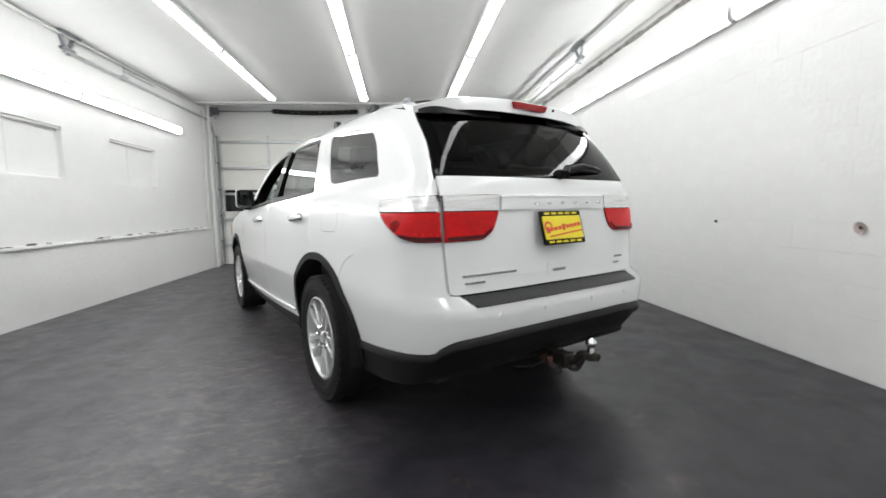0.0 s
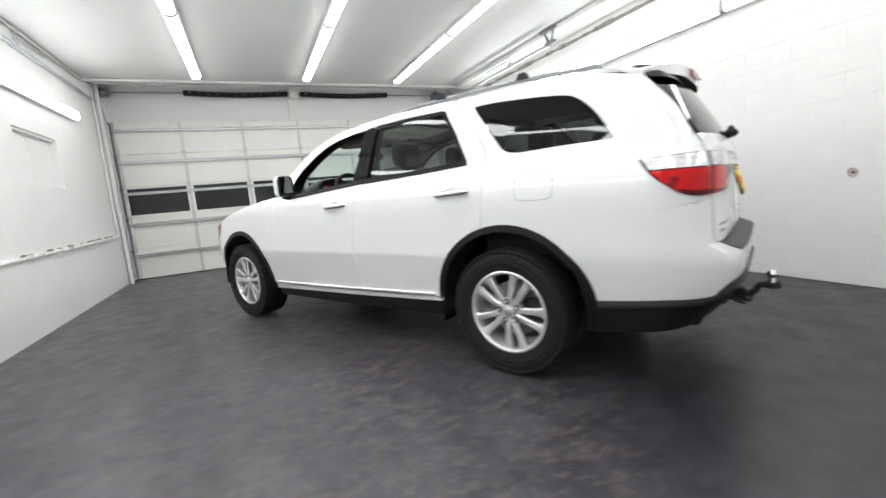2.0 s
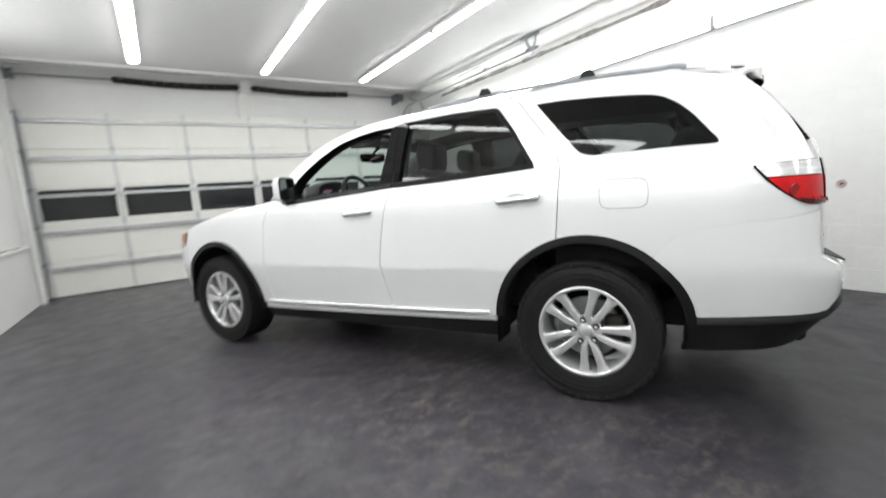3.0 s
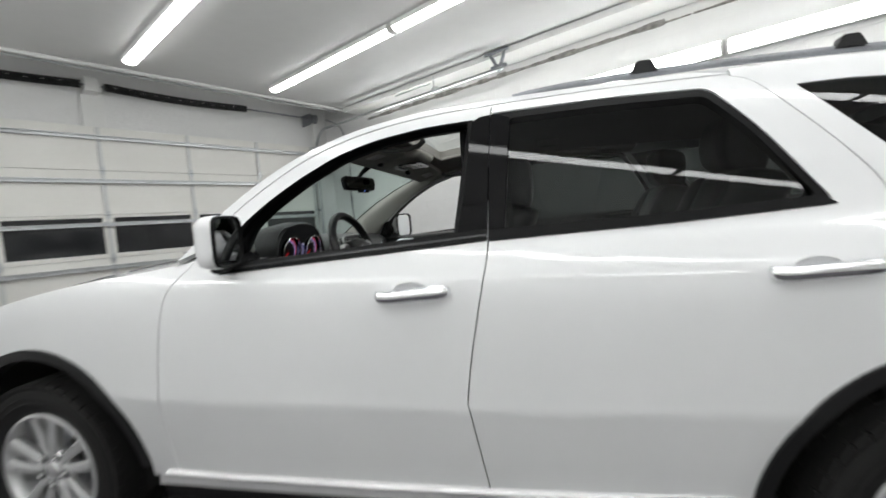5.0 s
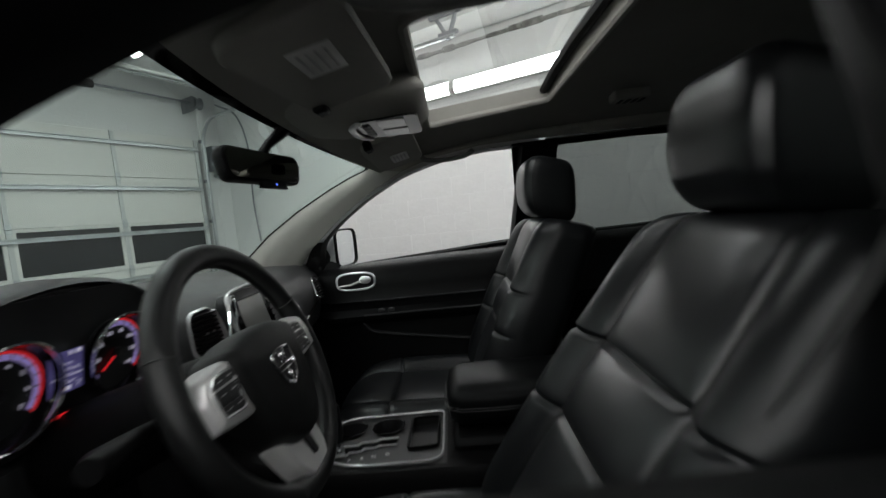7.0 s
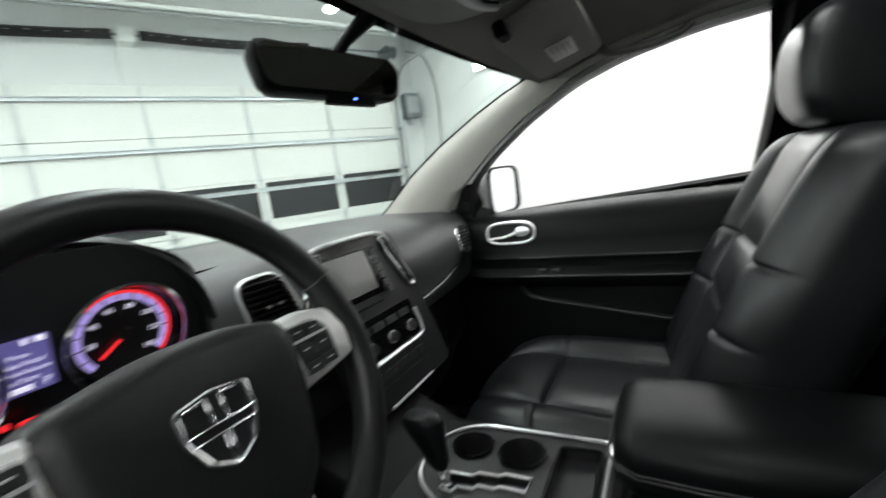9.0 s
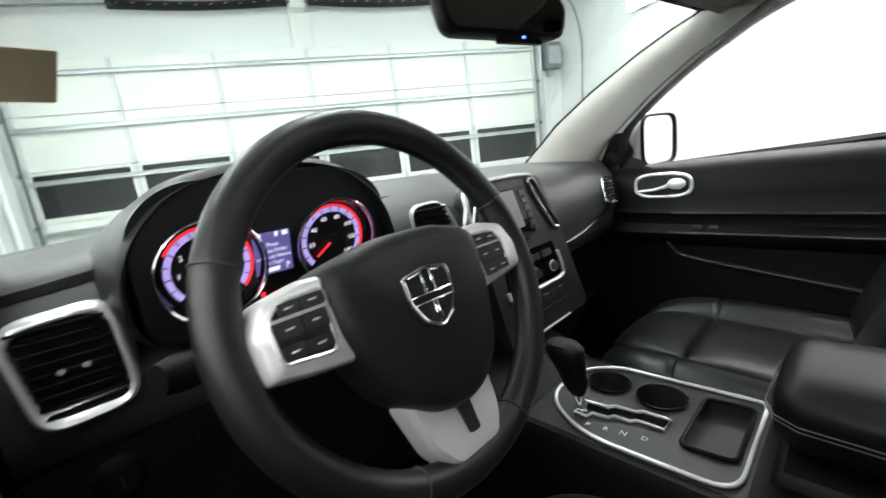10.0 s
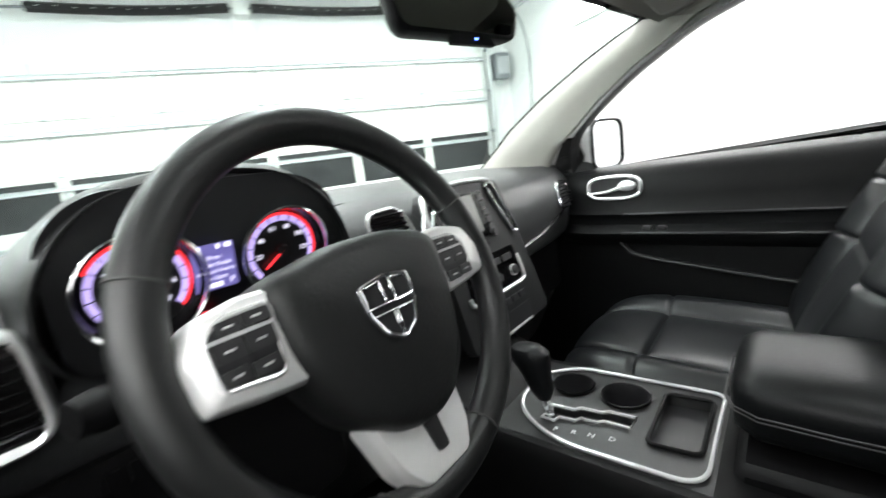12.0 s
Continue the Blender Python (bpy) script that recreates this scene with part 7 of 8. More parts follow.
for o in ([(-.0085, .028), (-.0055, .029), (-.0055, .002), (-.0085, .002)], [(.0055, .029), (.0085, .028), (.0085, .002), (.0055, .002)], [(-.033, .002), (.033, .002), (.033, .0), (-.033, .0)], [(-.033, -.007), (.033, -.007), (.033, -.009), (-.033, -.009)], [(-.0035, -.009), (-.0015, -.009), (-.001, -.038), (-.0025, -.038)], [(.0015, -.009), (.0035, -.009), (.0025, -.038), (.001, -.038)], [(-.026, .026), (-.010, .028), (-.010, .024), (-.026, .022)], [(.010, .028), (.026, .026), (.026, .022), (.010, .024)]):
    plate_on(EM @ Matrix.Translation((0, 0, .0015)), o, .0028, "emblem_bar", CHROME, em)
tube("steering_column", [WC - WN * .03, WC - WN * .12, WC - WN * .30], [.045, .055, .07], HARD, car, "black steering column shroud", n=16)
tube("indicator_stalk", [(-.40, 1.955, 1.125), (-.46, 1.945, 1.135), (-.535, 1.925, 1.145), (-.55, 1.92, 1.147)], [.008, .010, .016, .013], HARD, car, "black indicator stalk", n=12)

# ---- centre console ----
CZ = .852
bm = bmesh.new()
secs = []
for y, w, z, well_z in ((2.10, .15, .93, .93), (1.96, .145, .875, .875), (1.926, .145, CZ, CZ), (1.925, .145, CZ, CZ - .062), (1.609, .150, CZ, CZ - .062), (1.608, .150, CZ, CZ), (1.20, .150, CZ - .02, CZ - .02)):
    secs.append([(.052 + sx * w, y, zz) for sx, zz in ((-1, .44), (-1, z - .02), (-.9, z), (-.81, z), (-.80, well_z), (.80, well_z), (.81, z), (.9, z), (1, z - .02), (1, .44))])
loft(bm, secs)
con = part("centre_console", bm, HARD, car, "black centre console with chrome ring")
KM = axes((.052, 1.765, CZ), (1, 0, 0), (0, 1, 0))
ring_o = rounded([(-.115, -.150), (.118, -.150), (.112, .10), (.06, .152), (-.05, .152), (-.115, .06)], [.04, .02, .05, .05, .05, .06])
zig = [(-.070, .092), (-.070, .070), (-.058, .066), (-.056, .040), (-.046, .034), (-.046, .008), (-.038, .0), (-.038, -.040), (-.008, -.042), (-.008, .0), (-.016, .010), (-.018, .044), (-.028, .052), (-.030, .092)]
tray = rounded([(-.055, -.138), (.090, -.138), (.085, -.068), (-.060, -.068)], .014)
cups = [[(cx + r * math.cos(k * math.tau / 28), cy + r * math.sin(k * math.tau / 28)) for k in range(28)] for cx, cy, r in ((.052, .085, .036), (.052, -.008, .039))]
surface("console_plate", [(-.122, -.158), (.122, -.158), (.119, .162), (-.119, .162)], lambda u, v: KM @ Vector((u, v, .0006)), FASCIA, con, "black console top plate", holes=[zig, tray, *cups], step=.1, thick=.05)
ring_on(KM @ Matrix.Translation((0, 0, .004)), ring_o, .0034, "console_ring", BRIGHT, con, "chrome console ring")
for cx, cy, r in ((.052, .085, .036), (.052, -.008, .039)):
    bm = bmesh.new()
    add_lathe(bm, [(.0005, -.055), (r * .86, -.053), (r * .97, -.030), (r * 1.0, -.002), (r * 1.04, .0015), (r * 1.07, .0015)], 32, KM @ Matrix.Translation((cx, cy, .003)) @ pose(0, 0, 0, 0, -90, 0))
    part("cup_holder", bm, DIAL, con, "black cup holder")
    bm = bmesh.new()
    add_tube(bm, [KM @ Vector((cx + r * 1.07 * math.cos(a), cy + r * 1.07 * math.sin(a), .006)) for a in [radians(150 + 12 * k) for k in range(13)]], .0013, 6)
    part("cup_trim", bm, PIANO, con)
plate_on(KM @ Matrix.Translation((0, 0, -.012)), zig, .0012, "shift_gate", DIAL, con)
ring_on(KM @ Matrix.Translation((0, 0, .005)), zig, .0024, "gate_trim", BRIGHT, con, "chrome shift gate")
for w_, y in (("P", .060), ("R", .032), ("N", .006), ("D", -.024)):
    text_part("gear_letter", w_, .014, KM @ Matrix.Translation((-.088 + .014 * (.06 - y) / .084, y, .0035)) @ pose(0, 0, 0, 0, 0, -90), MARK, con, .0003)
plate_on(KM @ Matrix.Translation((0, 0, -.018)), tray, .0012, "tray", DIAL, con, "shallow rubber-lined tray")
ring_on(KM @ Matrix.Translation((0, 0, .004)), tray, .0035, "tray_lip", HARD, con)
lever = empty("gear_lever")
lever.parent = con
bm = bmesh.new()
add_tube(bm, [(-.004, 1.848, CZ), (-.006, 1.856, CZ + .05)], [.010, .007], 10)
part("lever_stem", bm, CHROME, lever, "chrome stem")
bm = bmesh.new()
secs = []
for z, w, d, y in ((.035, .011, .012, 1.855), (.050, .017, .020, 1.858), (.075, .020, .024, 1.864), (.100, .024, .032, 1.872), (.115, .024, .034, 1.876), (.124, .019, .026, 1.878), (.127, .008, .012, 1.878)):
    secs.append([(-.007 + x, y + yy, CZ + z) for x, yy in squircle(w, d, 20, 2.4)])
loft(bm, secs)
part("lever_knob", bm, LEATHER, lever, "black leather knob")

# armrest lid
bm = bmesh.new()
secs = []
for y, w, h in ((1.607, .060, .020), (1.600, .092, .040), (1.575, .108, .050), (1.45, .112, .052), (1.28, .112, .050), (1.22, .10, .042), (1.205, .07, .02)):
    secs.append([(.085 + x, y, .915 + z) for x, z in squircle(w, h, 32, 3.6)])
loft(bm, secs)
arm = part("armrest", bm, LID_LEATHER, car, "black leather armrest lid", angle=70)
for dz in (-.002, .004):
    bm = bmesh.new()
    add_tube(bm, [(.085 + x * 1.004, y, .915 + dz) for x, y in ((-.112, 1.24), (-.113, 1.5), (-.109, 1.575), (-.092, 1.602), (-.060, 1.614), (.060, 1.614), (.092, 1.602), (.109, 1.575), (.113, 1.5), (.112, 1.24))], .0012, 5)
    part("stitching", bm, STITCH, arm)
box("armrest_box", (-.025, 1.20, .60), (.195, 1.59, .872), HARD, car, "black storage box under the armrest", bevel=.012)

# ---- seats ----
def seat(name, label, lean=.20):
    """A bucket seat; origin on the floor under its middle, facing +y."""
    ob = empty(name)
    if label:
        tagged(ob, label)

    def pad(nm, keys, mat, lab="", seams=(), groove=.52, panel=None, pale=None, p=3.4):
        """An upholstered pad through key sections (centre, half-width, half-depth, bolster height) stacked along its length.
        Seams lie across it at the given lengths; the middle facing is cut out between them as panels of its own."""
        ks = [0.0]
        for k0, k1 in zip(keys, keys[1:]):
            ks.append(ks[-1] + (Vector(k1[0]) - Vector(k0[0])).length + .6 * abs(k1[1] - k0[1]))
        total = ks[-1]
        curves = [hermite(ks, [k[0][1] for k in keys]), hermite(ks, [k[0][2] for k in keys])]

        spans = {i: hermite(ks, [k[i] for k in keys]) for i in (1, 2, 3)}

        def at(v, i):
            return spans[i](v)

        vs = {round(total * k / 40, 4) for k in range(41)} | {round(k, 4) for k in ks}
        for q in seams:
            vs |= {round(q * total + d, 4) for d in (-.010, -.006, -.003, 0, .003, .006, .010)}
        vs = sorted(v for v in vs if 0 <= v <= total)
        # positions round the section, closer together by the lengthwise grooves
        qs = [k / 18 for k in range(19)]
        qs = sorted(set(qs[:-1]) | {groove + d for d in (-.045, -.025, -.012, 0, .012, .025, .045)})
        front = [(q, (1 - q ** p) ** (1 / p)) for q in qs if q < .93]
        side = [((math.cos(a) ** 2) ** (1 / p), (math.sin(a) ** 2) ** (1 / p)) for a in [radians(d) for d in (24, 17, 11, 6, 2)]]
        half = front + [c for c in side if c[0] > front[-1][0] + .004]
        rear = [(q, -y) for q, y in half[::-1] if abs(q - groove) > .03 or q == groove]
        right = half + rear
        loop = right + [(-q, y) for q, y in right[::-1] if q > 1e-6]
        loop = [(q, y) for q, y in loop]
        grid = []
        for v in vs:
            cy, cz = curves[0](v), curves[1](v)
            w, d, roll = at(v, 1), at(v, 2), at(v, 3)
            row = []
            edges = [0] + [q * total for q in seams] + [total]
            lo = max(e for e in edges if e <= v + 1e-9)
            hi = min(e for e in edges if e >= v - 1e-9)
            t = (v - lo) / (hi - lo) * 2 - 1 if hi > lo else 1.0
            puffv = 1 - abs(t) ** 3
            for q, y in loop:
                aq = abs(q)
                lift = 0.0
                if y > 0:
                    f = max(0.0, (aq - groove) / (1 - groove))
                    lift = roll * math.sin(min(1.0, f * 1.5) * math.pi / 2) * (1 - .45 * f ** 5)
                    lift += (.013 * puffv * (1 - (aq / groove) ** 4) if aq < groove and roll > 0 else 0.0)
                    if roll > 0:
                        lift -= .009 * math.exp(-((aq - groove) * w / .006) ** 2)
                        lift -= sum(.008 * math.exp(-((v - e * total) / .005) ** 2) for e in seams) * (1 if aq < .9 else .3)
                out = fwd if panel == "back" else up
                row.append(Vector((q * w, cy, cz)) + out.normalized() * (y * d + lift))
            grid.append(row)
        n = len(loop)
        pieces = {}
        for i in range(len(grid) - 1):
            vm = (vs[i] + vs[i + 1]) / 2 / total
            for k in range(n):
                (q0, y0), (q1, y1) = loop[k], loop[(k + 1) % n]
                key = -1
                if y0 >= 0 and y1 >= 0 and abs(q0 + q1) / 2 < groove and panel and .07 < vm < .95 and pale is None and seams:
                    key = sum(vm > e for e in seams)
                if pale is not None and (y0 + y1) / 2 > pale and .10 < vm < .93:
                    key = 0
                pieces.setdefault(key, []).append((i, k))
        host = None
        for key in sorted(pieces):
            bm = bmesh.new()
            made = {}

            def vert(i, k):
                k %= n
                if (i, k) not in made:
                    made[(i, k)] = bm.verts.new(grid[i][k])
                return made[(i, k)]

            for i, k in pieces[key]:
                bm.faces.new((vert(i, k), vert(i, k + 1), vert(i + 1, k + 1), vert(i + 1, k)))
            if key == -1:
                bm.faces.new([vert(0, k) for k in range(n)][::-1])
                bm.faces.new([vert(len(grid) - 1, k) for k in range(n)])
                host = part(nm, bm, mat, ob, lab, angle=70)
            elif pale is not None:
                part("headrest_facing", bm, FACING, host, "smooth leather headrest facing", angle=70)
            else:
                part("facing", bm, FACING if panel == "back" else mat, host, "smooth leather facing panel", angle=70)
        if panel and seams:
            # a fine thread along each lengthwise groove
            for sg in (-1, 1):
                kk = min(range(n), key=lambda k: abs(loop[k][0] - sg * groove) + (9 if loop[k][1] < 0 else 0))
                bm = bmesh.new()
                add_tube(bm, [grid[i][kk] + .0015 * (fwd if panel == "back" else up) for i in range(3, len(grid) - 3)], .0011, 5)
                part("seam", bm, STITCH, host)
        return host

    up = Vector((0, .12, 1))
    fwd = Vector((0, 1, .25))
    cush = pad("seat_cushion", [((0, .312, .285), .10, .030, 0), ((0, .305, .302), .155, .050, .004), ((0, .288, .318), .198, .068, .012), ((0, .250, .330), .236, .080, .024), ((0, .19, .334), .255, .085, .034), ((0, .05, .325), .262, .085, .046), ((0, -.14, .31), .262, .085, .050), ((0, -.22, .305), .24, .075, .02), ((0, -.235, .30), .20, .05, 0)], SEAT_LEATHER, "black leather cushion", seams=(.42,), panel="seat")
    back = pad("backrest", [((0, -.17, .30), .20, .06, 0), ((0, -.185, .34), .245, .088, .02), ((0, -.205, .45), .260, .096, .048), ((0, -.245, .62), .260, .094, .050), ((0, -.287, .78), .250, .090, .044), ((0, -.312, .88), .248, .088, .034), ((0, -.320, .912), .232, .078, .02), ((0, -.322, .926), .185, .055, 0)], SEAT_LEATHER, "black leather backrest", seams=(.47, .64), panel="back")
    # the back leans, the cushion reaches forward
    tip = Matrix(((1, 0, 0, 0), (0, 1, -lean, .92 * lean), (0, 0, 1, 0), (0, 0, 0, 1)))
    for o in (back, *back.children):
        o.data.transform(tip)
    for o in (cush, *cush.children):
        o.data.transform(Matrix(((1, 0, 0, 0), (0, 1.13, 0, .105), (0, 0, 1, 0), (0, 0, 0, 1))))
    # headrest
    hr = pad("headrest", [((0, -.289, .934), .070, .036, 0), ((0, -.288, .938), .096, .056, 0), ((0, -.286, .952), .112, .072, 0), ((0, -.284, .975), .120, .082, 0), ((0, -.284, 1.01), .124, .085, 0), ((0, -.288, 1.058), .122, .083, 0), ((0, -.294, 1.092), .114, .074, 0), ((0, -.299, 1.109), .098, .058, 0), ((0, -.302, 1.116), .07, .036, 0)], SEAT_LEATHER, "black leather headrest", panel="back", pale=.72, p=5.5)
    for o in (hr, *hr.children):
        o.data.transform(Matrix(((.86, 0, 0, 0), (0, 1, 0, 0), (0, 0, 1.08, .934 * -.08 - .006), (0, 0, 0, 1))))
    for s in (-1, 1):
        bm = bmesh.new()
        add_tube(bm, [(s * .055, -.282, .90), (s * .055, -.278, .97)], .006, 10)
        part("headrest_post", bm, CHROME, ob, "chrome headrest post")
    bm = bmesh.new()
    add_box(bm, (-.235, -.20, .0), (.235, .26, .25), .03)
    part("seat_base", bm, HARD, ob, "black seat base")
    return ob


s0 = seat("front_seat", "black leather bucket seat with stitched facing panels")
s0.parent = car
s0.matrix_basis = pose(.425, 1.512, .385)
s1 = seat("front_seat", "black leather bucket seat, reclined, with stitched facing panels", .43)
s1.parent = car
s1.matrix_basis = pose(-.41, 1.412, .385)
for x in (-.42, .40):
    copy_thing(s0, pose(x, .62, .44))
for x in (-.32, .32):
    copy_thing(s0, pose(x, -.22, .46))
bm = bmesh.new()
add_box(bm, (.17, 1.33, .80), (.195, 1.37, .87), .004)
part("buckle", bm, HARD, car, "black seat belt buckle")
box("buckle_button", (.172, 1.335, .871), (.193, 1.365, .876), REDLENS, car, "red buckle button")

# ---- inner door panels ----
for p, s in zip(fd, (-1, 1)):
    bm = bmesh.new()
    prof = [(.858, 1.186), (.835, 1.186), (.800, 1.182), (.780, 1.178), (.750, 1.170), (.730, 1.150), (.722, 1.10), (.724, 1.060), (.715, 1.046), (.722, 1.040), (.722, 1.012), (.700, 1.000), (.688, .990), (.694, .972), (.735, .945), (.738, .80), (.730, .60), (.76, .44)]
    ys = [1.24, 1.30, 1.5, 1.7, 1.9, 2.05, 2.14]
    rows_ = []
    for y in ys:
        dip = .04 * max(0, (y - 2.0) / .14) ** 2
        up_ = .026 * max(0, 1 - (y - 1.24) / .9)
        rows_.append([bm.verts.new((s * (x + (dip if x < .76 else 0)), y, z + (up_ if z > 1.15 else 0))) for x, z in prof])
    for a, b in zip(rows_, rows_[1:]):
        for k in range(len(a) - 1):
            bm.faces.new((a[k], a[k + 1], b[k + 1], b[k]))
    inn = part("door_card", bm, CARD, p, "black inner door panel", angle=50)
    # chrome pull in a dished surround
    hy = 1.955 if s > 0 else 1.90
    DM = axes((s * .724, hy, 1.130), (0, -s * 1, .0), (0, .0, 1)) if s > 0 else axes((s * .724, hy, 1.124), (0, 1, 0), (0, 0, 1))
    if s > 0:
        o = squircle(.078, .034, 32, 3.2)
        plate_on(DM @ Matrix.Translation((0, 0, 0)), o, .003, "handle_cup", DIAL, inn)
        ring_on(DM @ Matrix.Translation((0, 0, .005)), o, .0050, "handle_surround", BRIGHT, inn, "chrome handle surround")
        bm = bmesh.new()
        add_tube(bm, [DM @ Vector(q) for q in ((-.066, -.016, .010), (-.02, -.012, .016), (.022, .0, .018))], [.008, .009, .010], 10, flat=.6)
        bmesh.ops.create_uvsphere(bm, u_segments=16, v_segments=10, radius=1, matrix=DM @ Matrix.Translation((.040, .004, .012)) @ Matrix.Diagonal((.026, .017, .010, 1)))
        part("inner_handle", bm, BRIGHT, inn, "chrome inner handle")
    for z, x, r in ((1.046, .718, .0035), (.992, .690, .004)):
        bm = bmesh.new()
        add_tube(bm, [(s * x, y, z) for y in (1.27, 1.5, 1.75, 1.93)], r, 8)
        part("trim_strip", bm, BEAD, inn, "gloss black trim strip")
    bm = bmesh.new()
    add_tube(bm, curve_through([(s * .724, 1.962, .985), (s * .726, 1.93, .940), (s * .728, 1.888, .912), (s * .728, 1.695, .880), (s * .728, 1.481, .849), (s * .728, 1.28, .825)], 5), .010, 8, flat=.7)
    part("pocket_lip", bm, FASCIA, inn)
    for y in (1.86, 1.82):
        box("window_switch", (s * .696, y - .012, .998), (s * .714, y + .012, 1.012), BUTTON, inn, bevel=.003)
    bm = bmesh.new()
    add_tube(bm, [(s * .83, 1.40, 1.180), (s * .828, 1.40, 1.215 if s > 0 else 1.192)], [.005, .0038], 10)
    part("lock_pin", bm, HARD, inn, "black lock pin")
for p, s in zip(rd, (-1, 1)):
    bm = bmesh.new()
    prof = [(.81, 1.235), (.78, 1.235), (.745, 1.20), (.735, 1.05), (.71, 1.01), (.745, .95), (.745, .60), (.77, .45)]
    rows_ = [[bm.verts.new((s * x, y, z)) for x, z in prof] for y in (.30, .6, .9, 1.13)]
    for a, b in zip(rows_, rows_[1:]):
        for k in range(len(a) - 1):
            bm.faces.new((a[k], a[k + 1], b[k + 1], b[k]))
    part("door_card", bm, CARD, p, "black inner rear door panel", angle=50)

# ---- overhead ----
for s in (-1, 1):
    bm = bmesh.new()
    m = axes((s * .385, 1.695, 1.566), (1, 0, .07 * -s), (0, 1, -.24))
    secs = []
    for k, z in ((.96, -.012), (1.0, -.008), (1.0, .006), (.97, .012)):
        secs.append([m @ Vector((x * k, y * k, z)) for x, y in rounded([(-.185, -.075), (.185, -.085), (.195, .075), (-.15, .085)], .04)])
    loft(bm, secs)
    vz = part("sun_visor", bm, LINER, car, "grey cloth sun visor")
    lab = plate_on(m @ Matrix.Translation((s * .05, -.01, -.0135)) @ pose(0, 0, 0, 180, 0, 0), [(-.05, -.028), (.05, -.028), (.05, .028), (-.05, .028)], .0015, "visor_label", PAPER, vz, "white printed label")
    for k in range(4):
        plate_on(m @ Matrix.Translation((s * .05, -.01 + .012 * (k - 1.5), -.0152)) @ pose(0, 0, 0, 180, 0, 0), [(-.038, -.0022), (.038, -.0022), (.038, .0022), (-.038, .0022)], .0004, "label_line", MARK, vz)
    bm = bmesh.new()
    add_box(bm, (-.02, -.012, -.02), (.02, .012, .01), .005, m @ Matrix.Translation((-s * .165, .055, -.004)))
    part("visor_clip", bm, HARD, vz)
bm = bmesh.new()
secs = []
for y, w, z in ((1.955, .10, .004), (1.935, .155, .022), (1.87, .17, .036), (1.76, .165, .040), (1.67, .15, .034), (1.645, .12, .012)):
    secs.append([(.03 + x, y, 1.612 - .04 * (y - 1.7) + zz) for x, zz in squircle(w, z, 28, 3)])
loft(bm, secs)
oc = part("overhead_console", bm, LINER, car, "grey overhead console with switches", angle=70)
OM = axes((.045, 1.735, 1.5715), (-1, 0, 0), (0, 1, -.04))
plate_on(OM, rounded([(-.095, -.07), (.095, -.07), (.08, .065), (-.08, .065)], .025), .004, "console_face", PIANO, oc, "gloss black switch panel")
bm = bmesh.new()
add_tube(bm, [OM @ Vector((x, y, .006)) for x, y in curve_through([(-.082, .055), (-.05, .074), (0, .080), (.05, .074), (.082, .055)], 5)], .008, 8, flat=.6)
part("console_trim", bm, SATIN, oc, "satin silver trim")
for k in range(4):
    plate_on(OM @ Matrix.Translation((-.042 + .028 * k, .045, .004)), rounded([(-.011, -.008), (.011, -.008), (.011, .008), (-.011, .008)], .002), .003, "switch", BUTTON, oc)
for x in (-.045, .045):
    plate_on(OM @ Matrix.Translation((x, -.01, .004)), rounded([(-.034, -.03), (.034, -.03), (.034, .028), (-.034, .028)], .006), .002, "map_lamp", NAV, oc)
# rear-view mirror
MV = axes((-.022, 1.925, 1.477), (1, -.20, .01), (.0, .10, 1))
o = rounded([(-.130, -.034), (.122, -.034), (.138, .018), (.122, .036), (-.126, .036), (-.138, .02)], .022)
bm = bmesh.new()
secs = [[MV @ Vector((x * k, y * k, z)) for x, y in o] for k, z in ((.80, -.030), (.96, -.018), (1.0, -.004), (1.0, .006), (.97, .010))]
loft(bm, secs)
rv = part("rear_view_mirror", bm, HARD, car, "black rear-view mirror", angle=60)
plate_on(MV @ Matrix.Translation((0, .002, .0095)), [(x * .93, y * .84) for x, y in o], .0015, "mirror_glass", material("tinted_mirror", (0.30, 0.31, 0.28), 0.02, 1.0), rv, "tinted mirror glass")
plate_on(MV @ Matrix.Translation((.015, -.038, .002)), rounded([(-.05, -.008), (.05, -.008), (.04, .008), (-.045, .008)], .004), .008, "mirror_chin", HARD, rv)
plate_on(MV @ Matrix.Translation((.020, -.037, .0105)), squircle(.003, .002, 10, 2), .001, "telltale", glow("blue_telltale", (.1, .2, 1.0), 2.0), rv, "blue pilot lamp")
tube("mirror_stalk", [(-.015, 1.94, 1.495), (.015, 1.925, 1.535), (.05, 1.895, 1.575)], [.012, .010, .016], HARD, rv, "black mirror stalk")
# grab handles
GRABGREY = material("dark_grey_grab_handle", (0.10, 0.10, 0.095), 0.6, vary=0.1)
for s in (-1, 1):
    bm = bmesh.new()
    add_tube(bm, curve_through([(s * .595, 1.63, 1.588), (s * .575, 1.61, 1.568), (s * .568, 1.54, 1.562), (s * .568, 1.47, 1.570), (s * .578, 1.44, 1.588)], 4), .012, 10, flat=.7)
    part("grab_handle", bm, GRABGREY, car, "grey roof grab handle")
# service sticker inside the windscreen
SM = axes((-.613, 2.148, 1.424), (1, .10, .0), (0, -.85, .52))
plate_on(SM, rounded([(-.026, -.038), (.025, -.038), (.025, .038), (-.026, .038)], .003), .0006, "service_sticker", material("kraft_paper", (0.50, 0.40, 0.27), 0.8, vary=0.1, scale=40), car, "brown back of a small service sticker")

# where the cabin's groups sit in the body: scale, and a point with the place it goes to
LIFT = 0.014
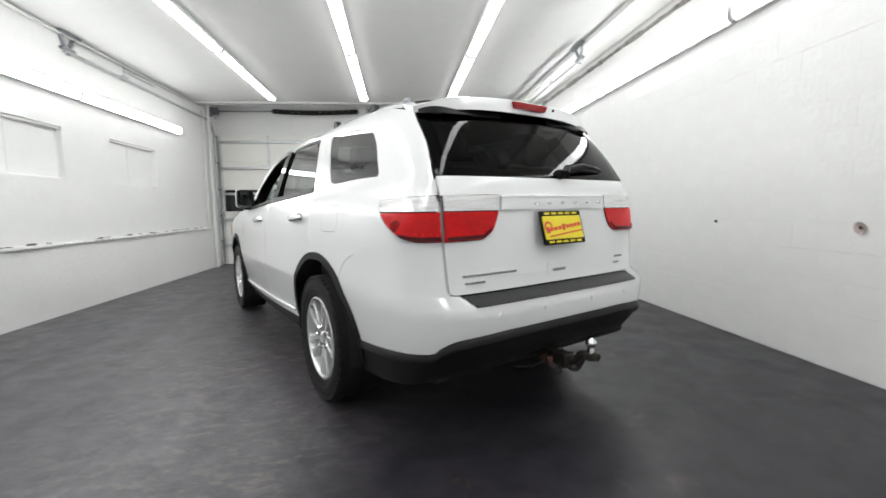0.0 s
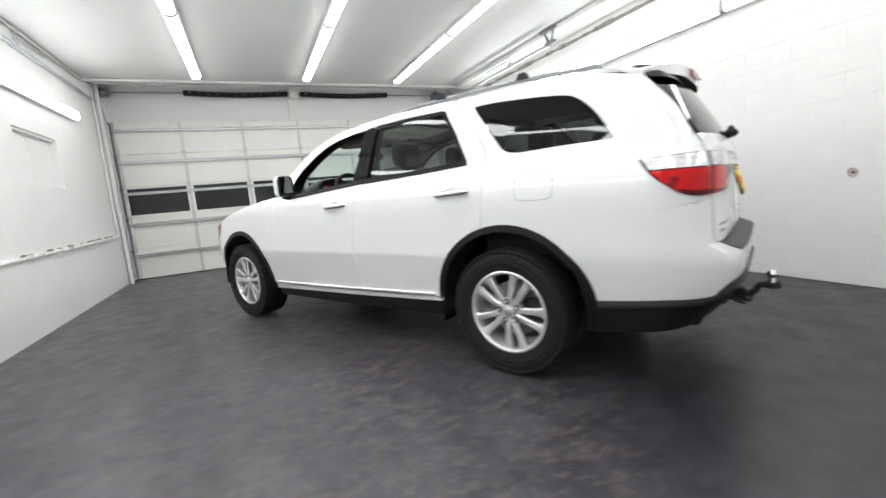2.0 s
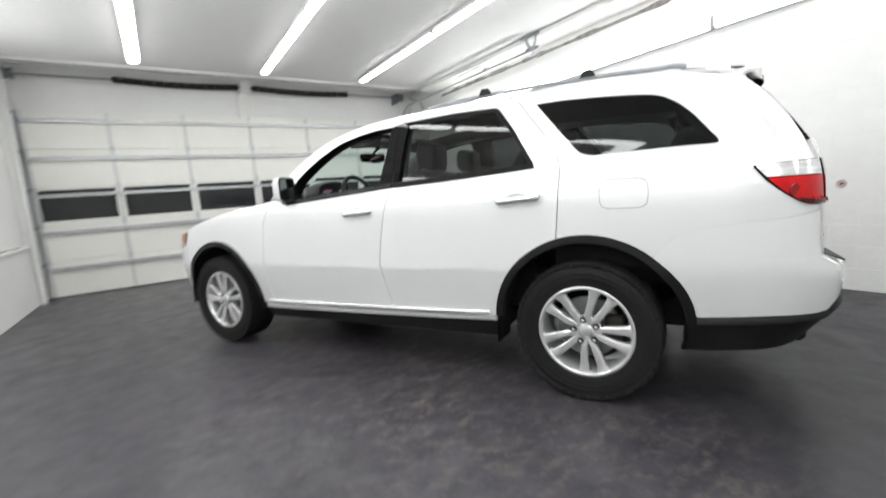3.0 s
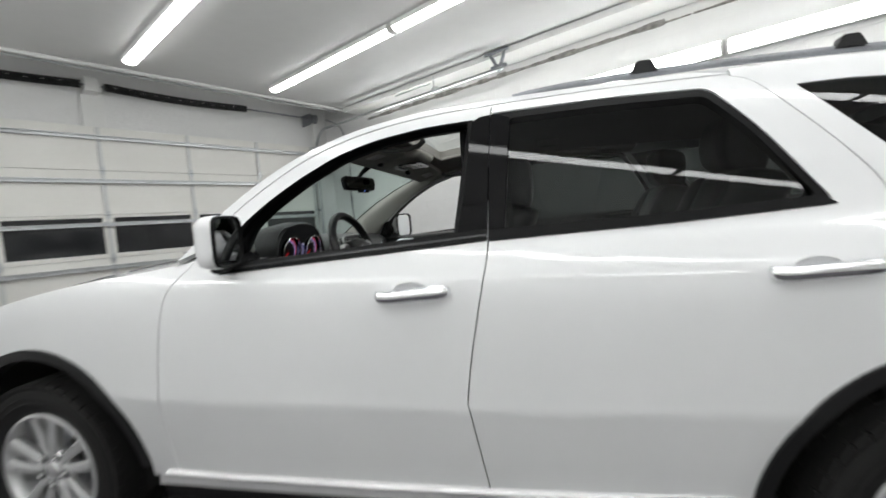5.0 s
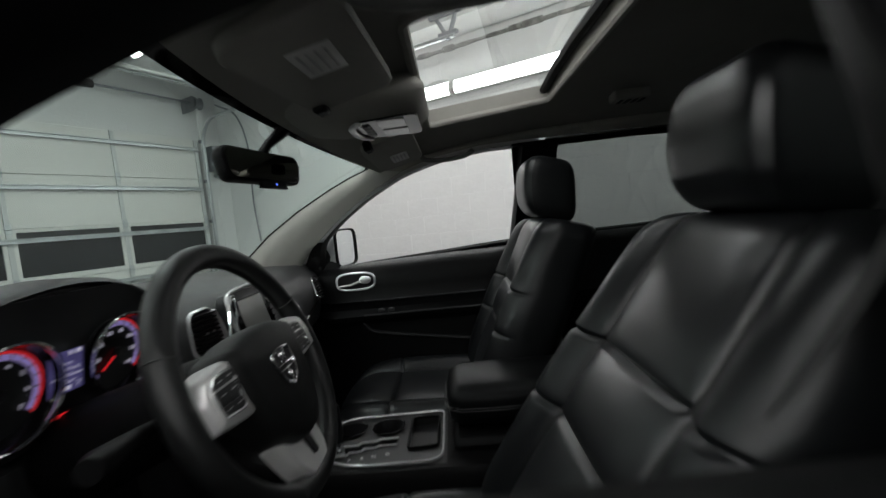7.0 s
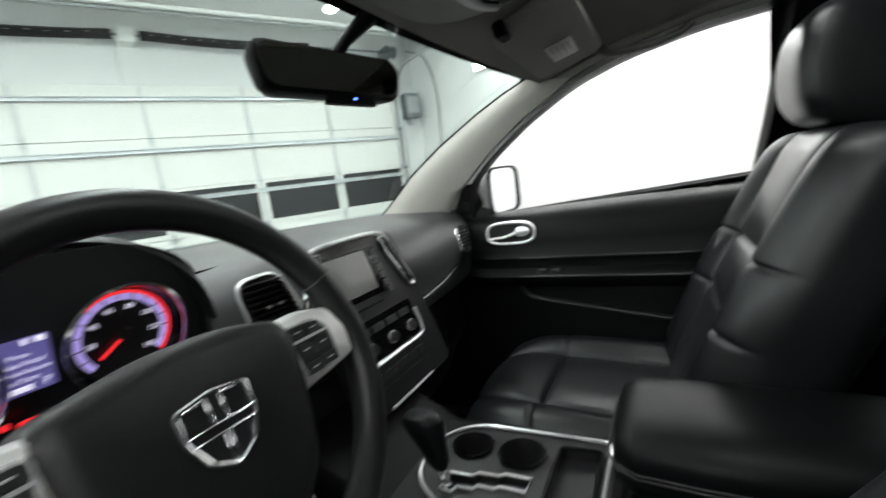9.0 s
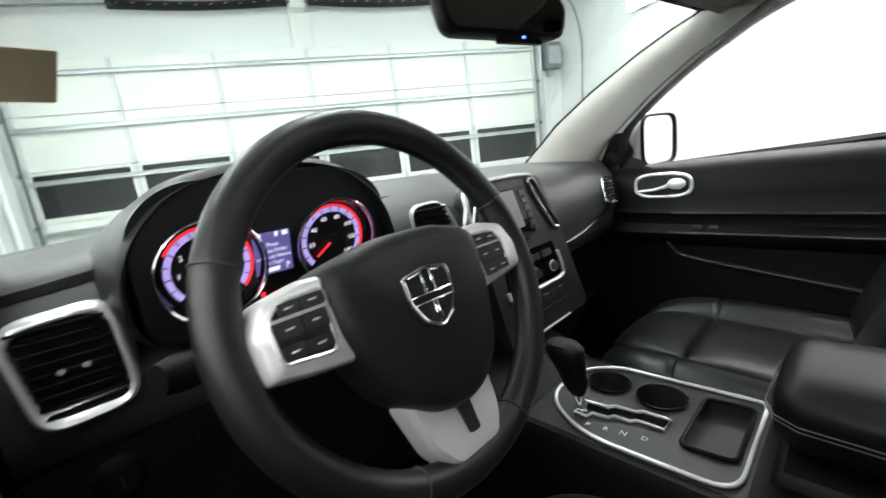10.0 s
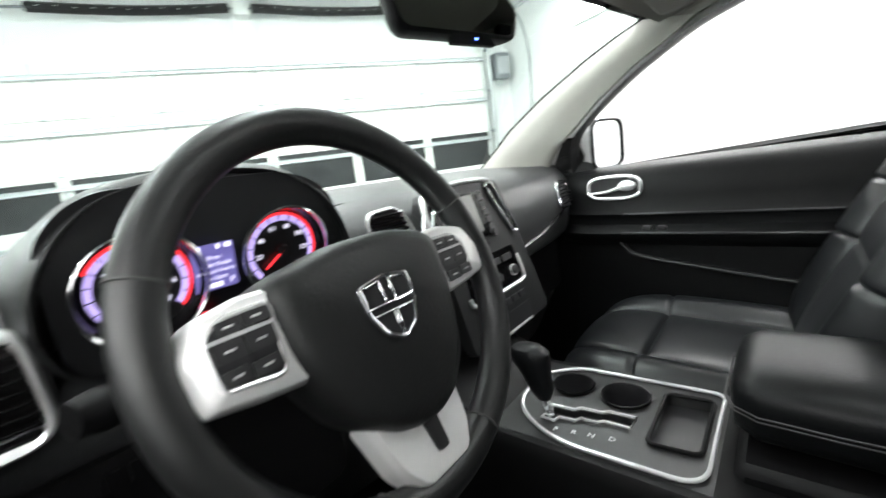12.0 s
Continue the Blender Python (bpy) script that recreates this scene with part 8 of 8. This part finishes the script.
GROUPS = [
    (("dashboard",), 1.03, (-.611, 1.523, 1.279), (-.676, 1.517, 1.278)),
    (("centre_console", "armrest_box", "buckle", "buckle_button"), 1.03, (-.611, 1.523, 1.279), (-.661, 1.517, 1.262)),
    (("armrest",), 1.03, (-.611, 1.523, 1.279), (-.638, 1.508, 1.276)),
    (("steering_wheel", "steering_column", "indicator_stalk"), 1.03, (-.347, 1.847, 1.167), (-.3965, 1.8376, 1.1647)),
    (("rear_view_mirror",), 1.03, (.10, 1.90, 1.449), (.108, 1.932, 1.476)),
    (("overhead_console",), 1.03, (-.611, 1.523, 1.279), (-.661, 1.447, 1.276)),
    (("sun_visor",), 1.0, (0, 0, 0), (0, .01, .016)),
]
for names, k, a, b in GROUPS:
    m = Matrix.Translation(b) @ Matrix.Scale(k, 4) @ Matrix.Translation(-Vector(a))
    for ob in [o for o in car.children if o.name.split(".")[0] in names]:
        ob.matrix_basis = m @ ob.matrix_basis

# rear overhead vent on the headliner, and the driver's belt tongue
hz = over(.36 / .64, .95).z - .055
bm = bmesh.new()
add_box(bm, (.335, .90, hz - .030), (.395, 1.01, hz + .004), .008, seg=2)
rv2 = part("overhead_vent", bm, LINER, car, "grey overhead vent housing")
for k in range(4):
    box("slat", (.345, .915 + .022 * k, hz - .0325), (.385, .925 + .022 * k, hz - .0295), HARD, rv2)
bm = bmesh.new()
add_prism(bm, rounded([(-.022, -.030), (.022, -.030), (.018, .018), (.010, .034), (-.010, .034), (-.018, .018)], .006), .006, Matrix.Translation((-.62, 1.30, 1.15)) @ pose(0, 0, 0, 40, 20, 62) @ Matrix.Scale(.42, 4), bevel=.002)
part("belt_tongue", bm, SATIN, car, "bright seat belt tongue")
bm = bmesh.new()
add_tube(bm, curve_through([(-.62, 1.285, 1.155), (-.660, 1.225, 1.28), (-.672, 1.19, 1.42), (-.668, 1.17, 1.52)], 5), .022, 6, flat=.07)
part("seat_belt", bm, STITCH, car, "dark seat belt webbing")


# the body stands a little high on its wheels
for ob in car.children:
    if ob.name.split(".")[0] not in ("wheel", "axle"):
        ob.matrix_basis = Matrix.Translation((0, 0, LIFT)) @ ob.matrix_basis


def depth_of(ob):
    n = 0
    while ob.parent is not None:
        ob, n = ob.parent, n + 1
    return n


# keep to thing, part and sub-part
for ob in list(bpy.data.objects):
    while depth_of(ob) > 2:
        mid = ob.parent
        ob.matrix_basis = mid.matrix_basis @ ob.matrix_basis
        ob.parent = mid.parent

# ---- courses of painted blocks on the right-hand wall (last: many small pieces) ----
wall = bpy.data.objects["wall_east"]
BW, BH = 0.397, 0.2
me = bpy.data.meshes.new("block")
bm = bmesh.new()
add_box(bm, (0, 0.0003, 0.0002), (0.0125, BW - 0.0003, BH - 0.0007), 0.0011)
bm.to_mesh(me)
bm.free()
me.materials.append(WALL)
rest = []
for row in range(15):
    z = 0.004 + row * BH
    y = -4.9 + (BW / 2 if row % 2 else 0)
    while y < 6.0:
        if -2.0 < y < 4.4:
            ob = new("block", me)
            ob.parent = wall
            ob.location = (WALL_R + rnd.uniform(-0.0007, 0.0007), y, z)
            ob.rotation_euler = (rnd.uniform(-.001, .001), rnd.uniform(-.003, .003), rnd.uniform(-.0012, .0012))
        else:
            rest.append((y, z))
        y += BW
bm = bmesh.new()
for y, z in rest:
    add_box(bm, (WALL_R, y + 0.0001, z + 0.0001), (WALL_R + 0.0125, y + BW - 0.0001, z + BH - 0.0005))
tagged(part("blocks", bm, WALL, wall, smooth=False), kind="stuff")
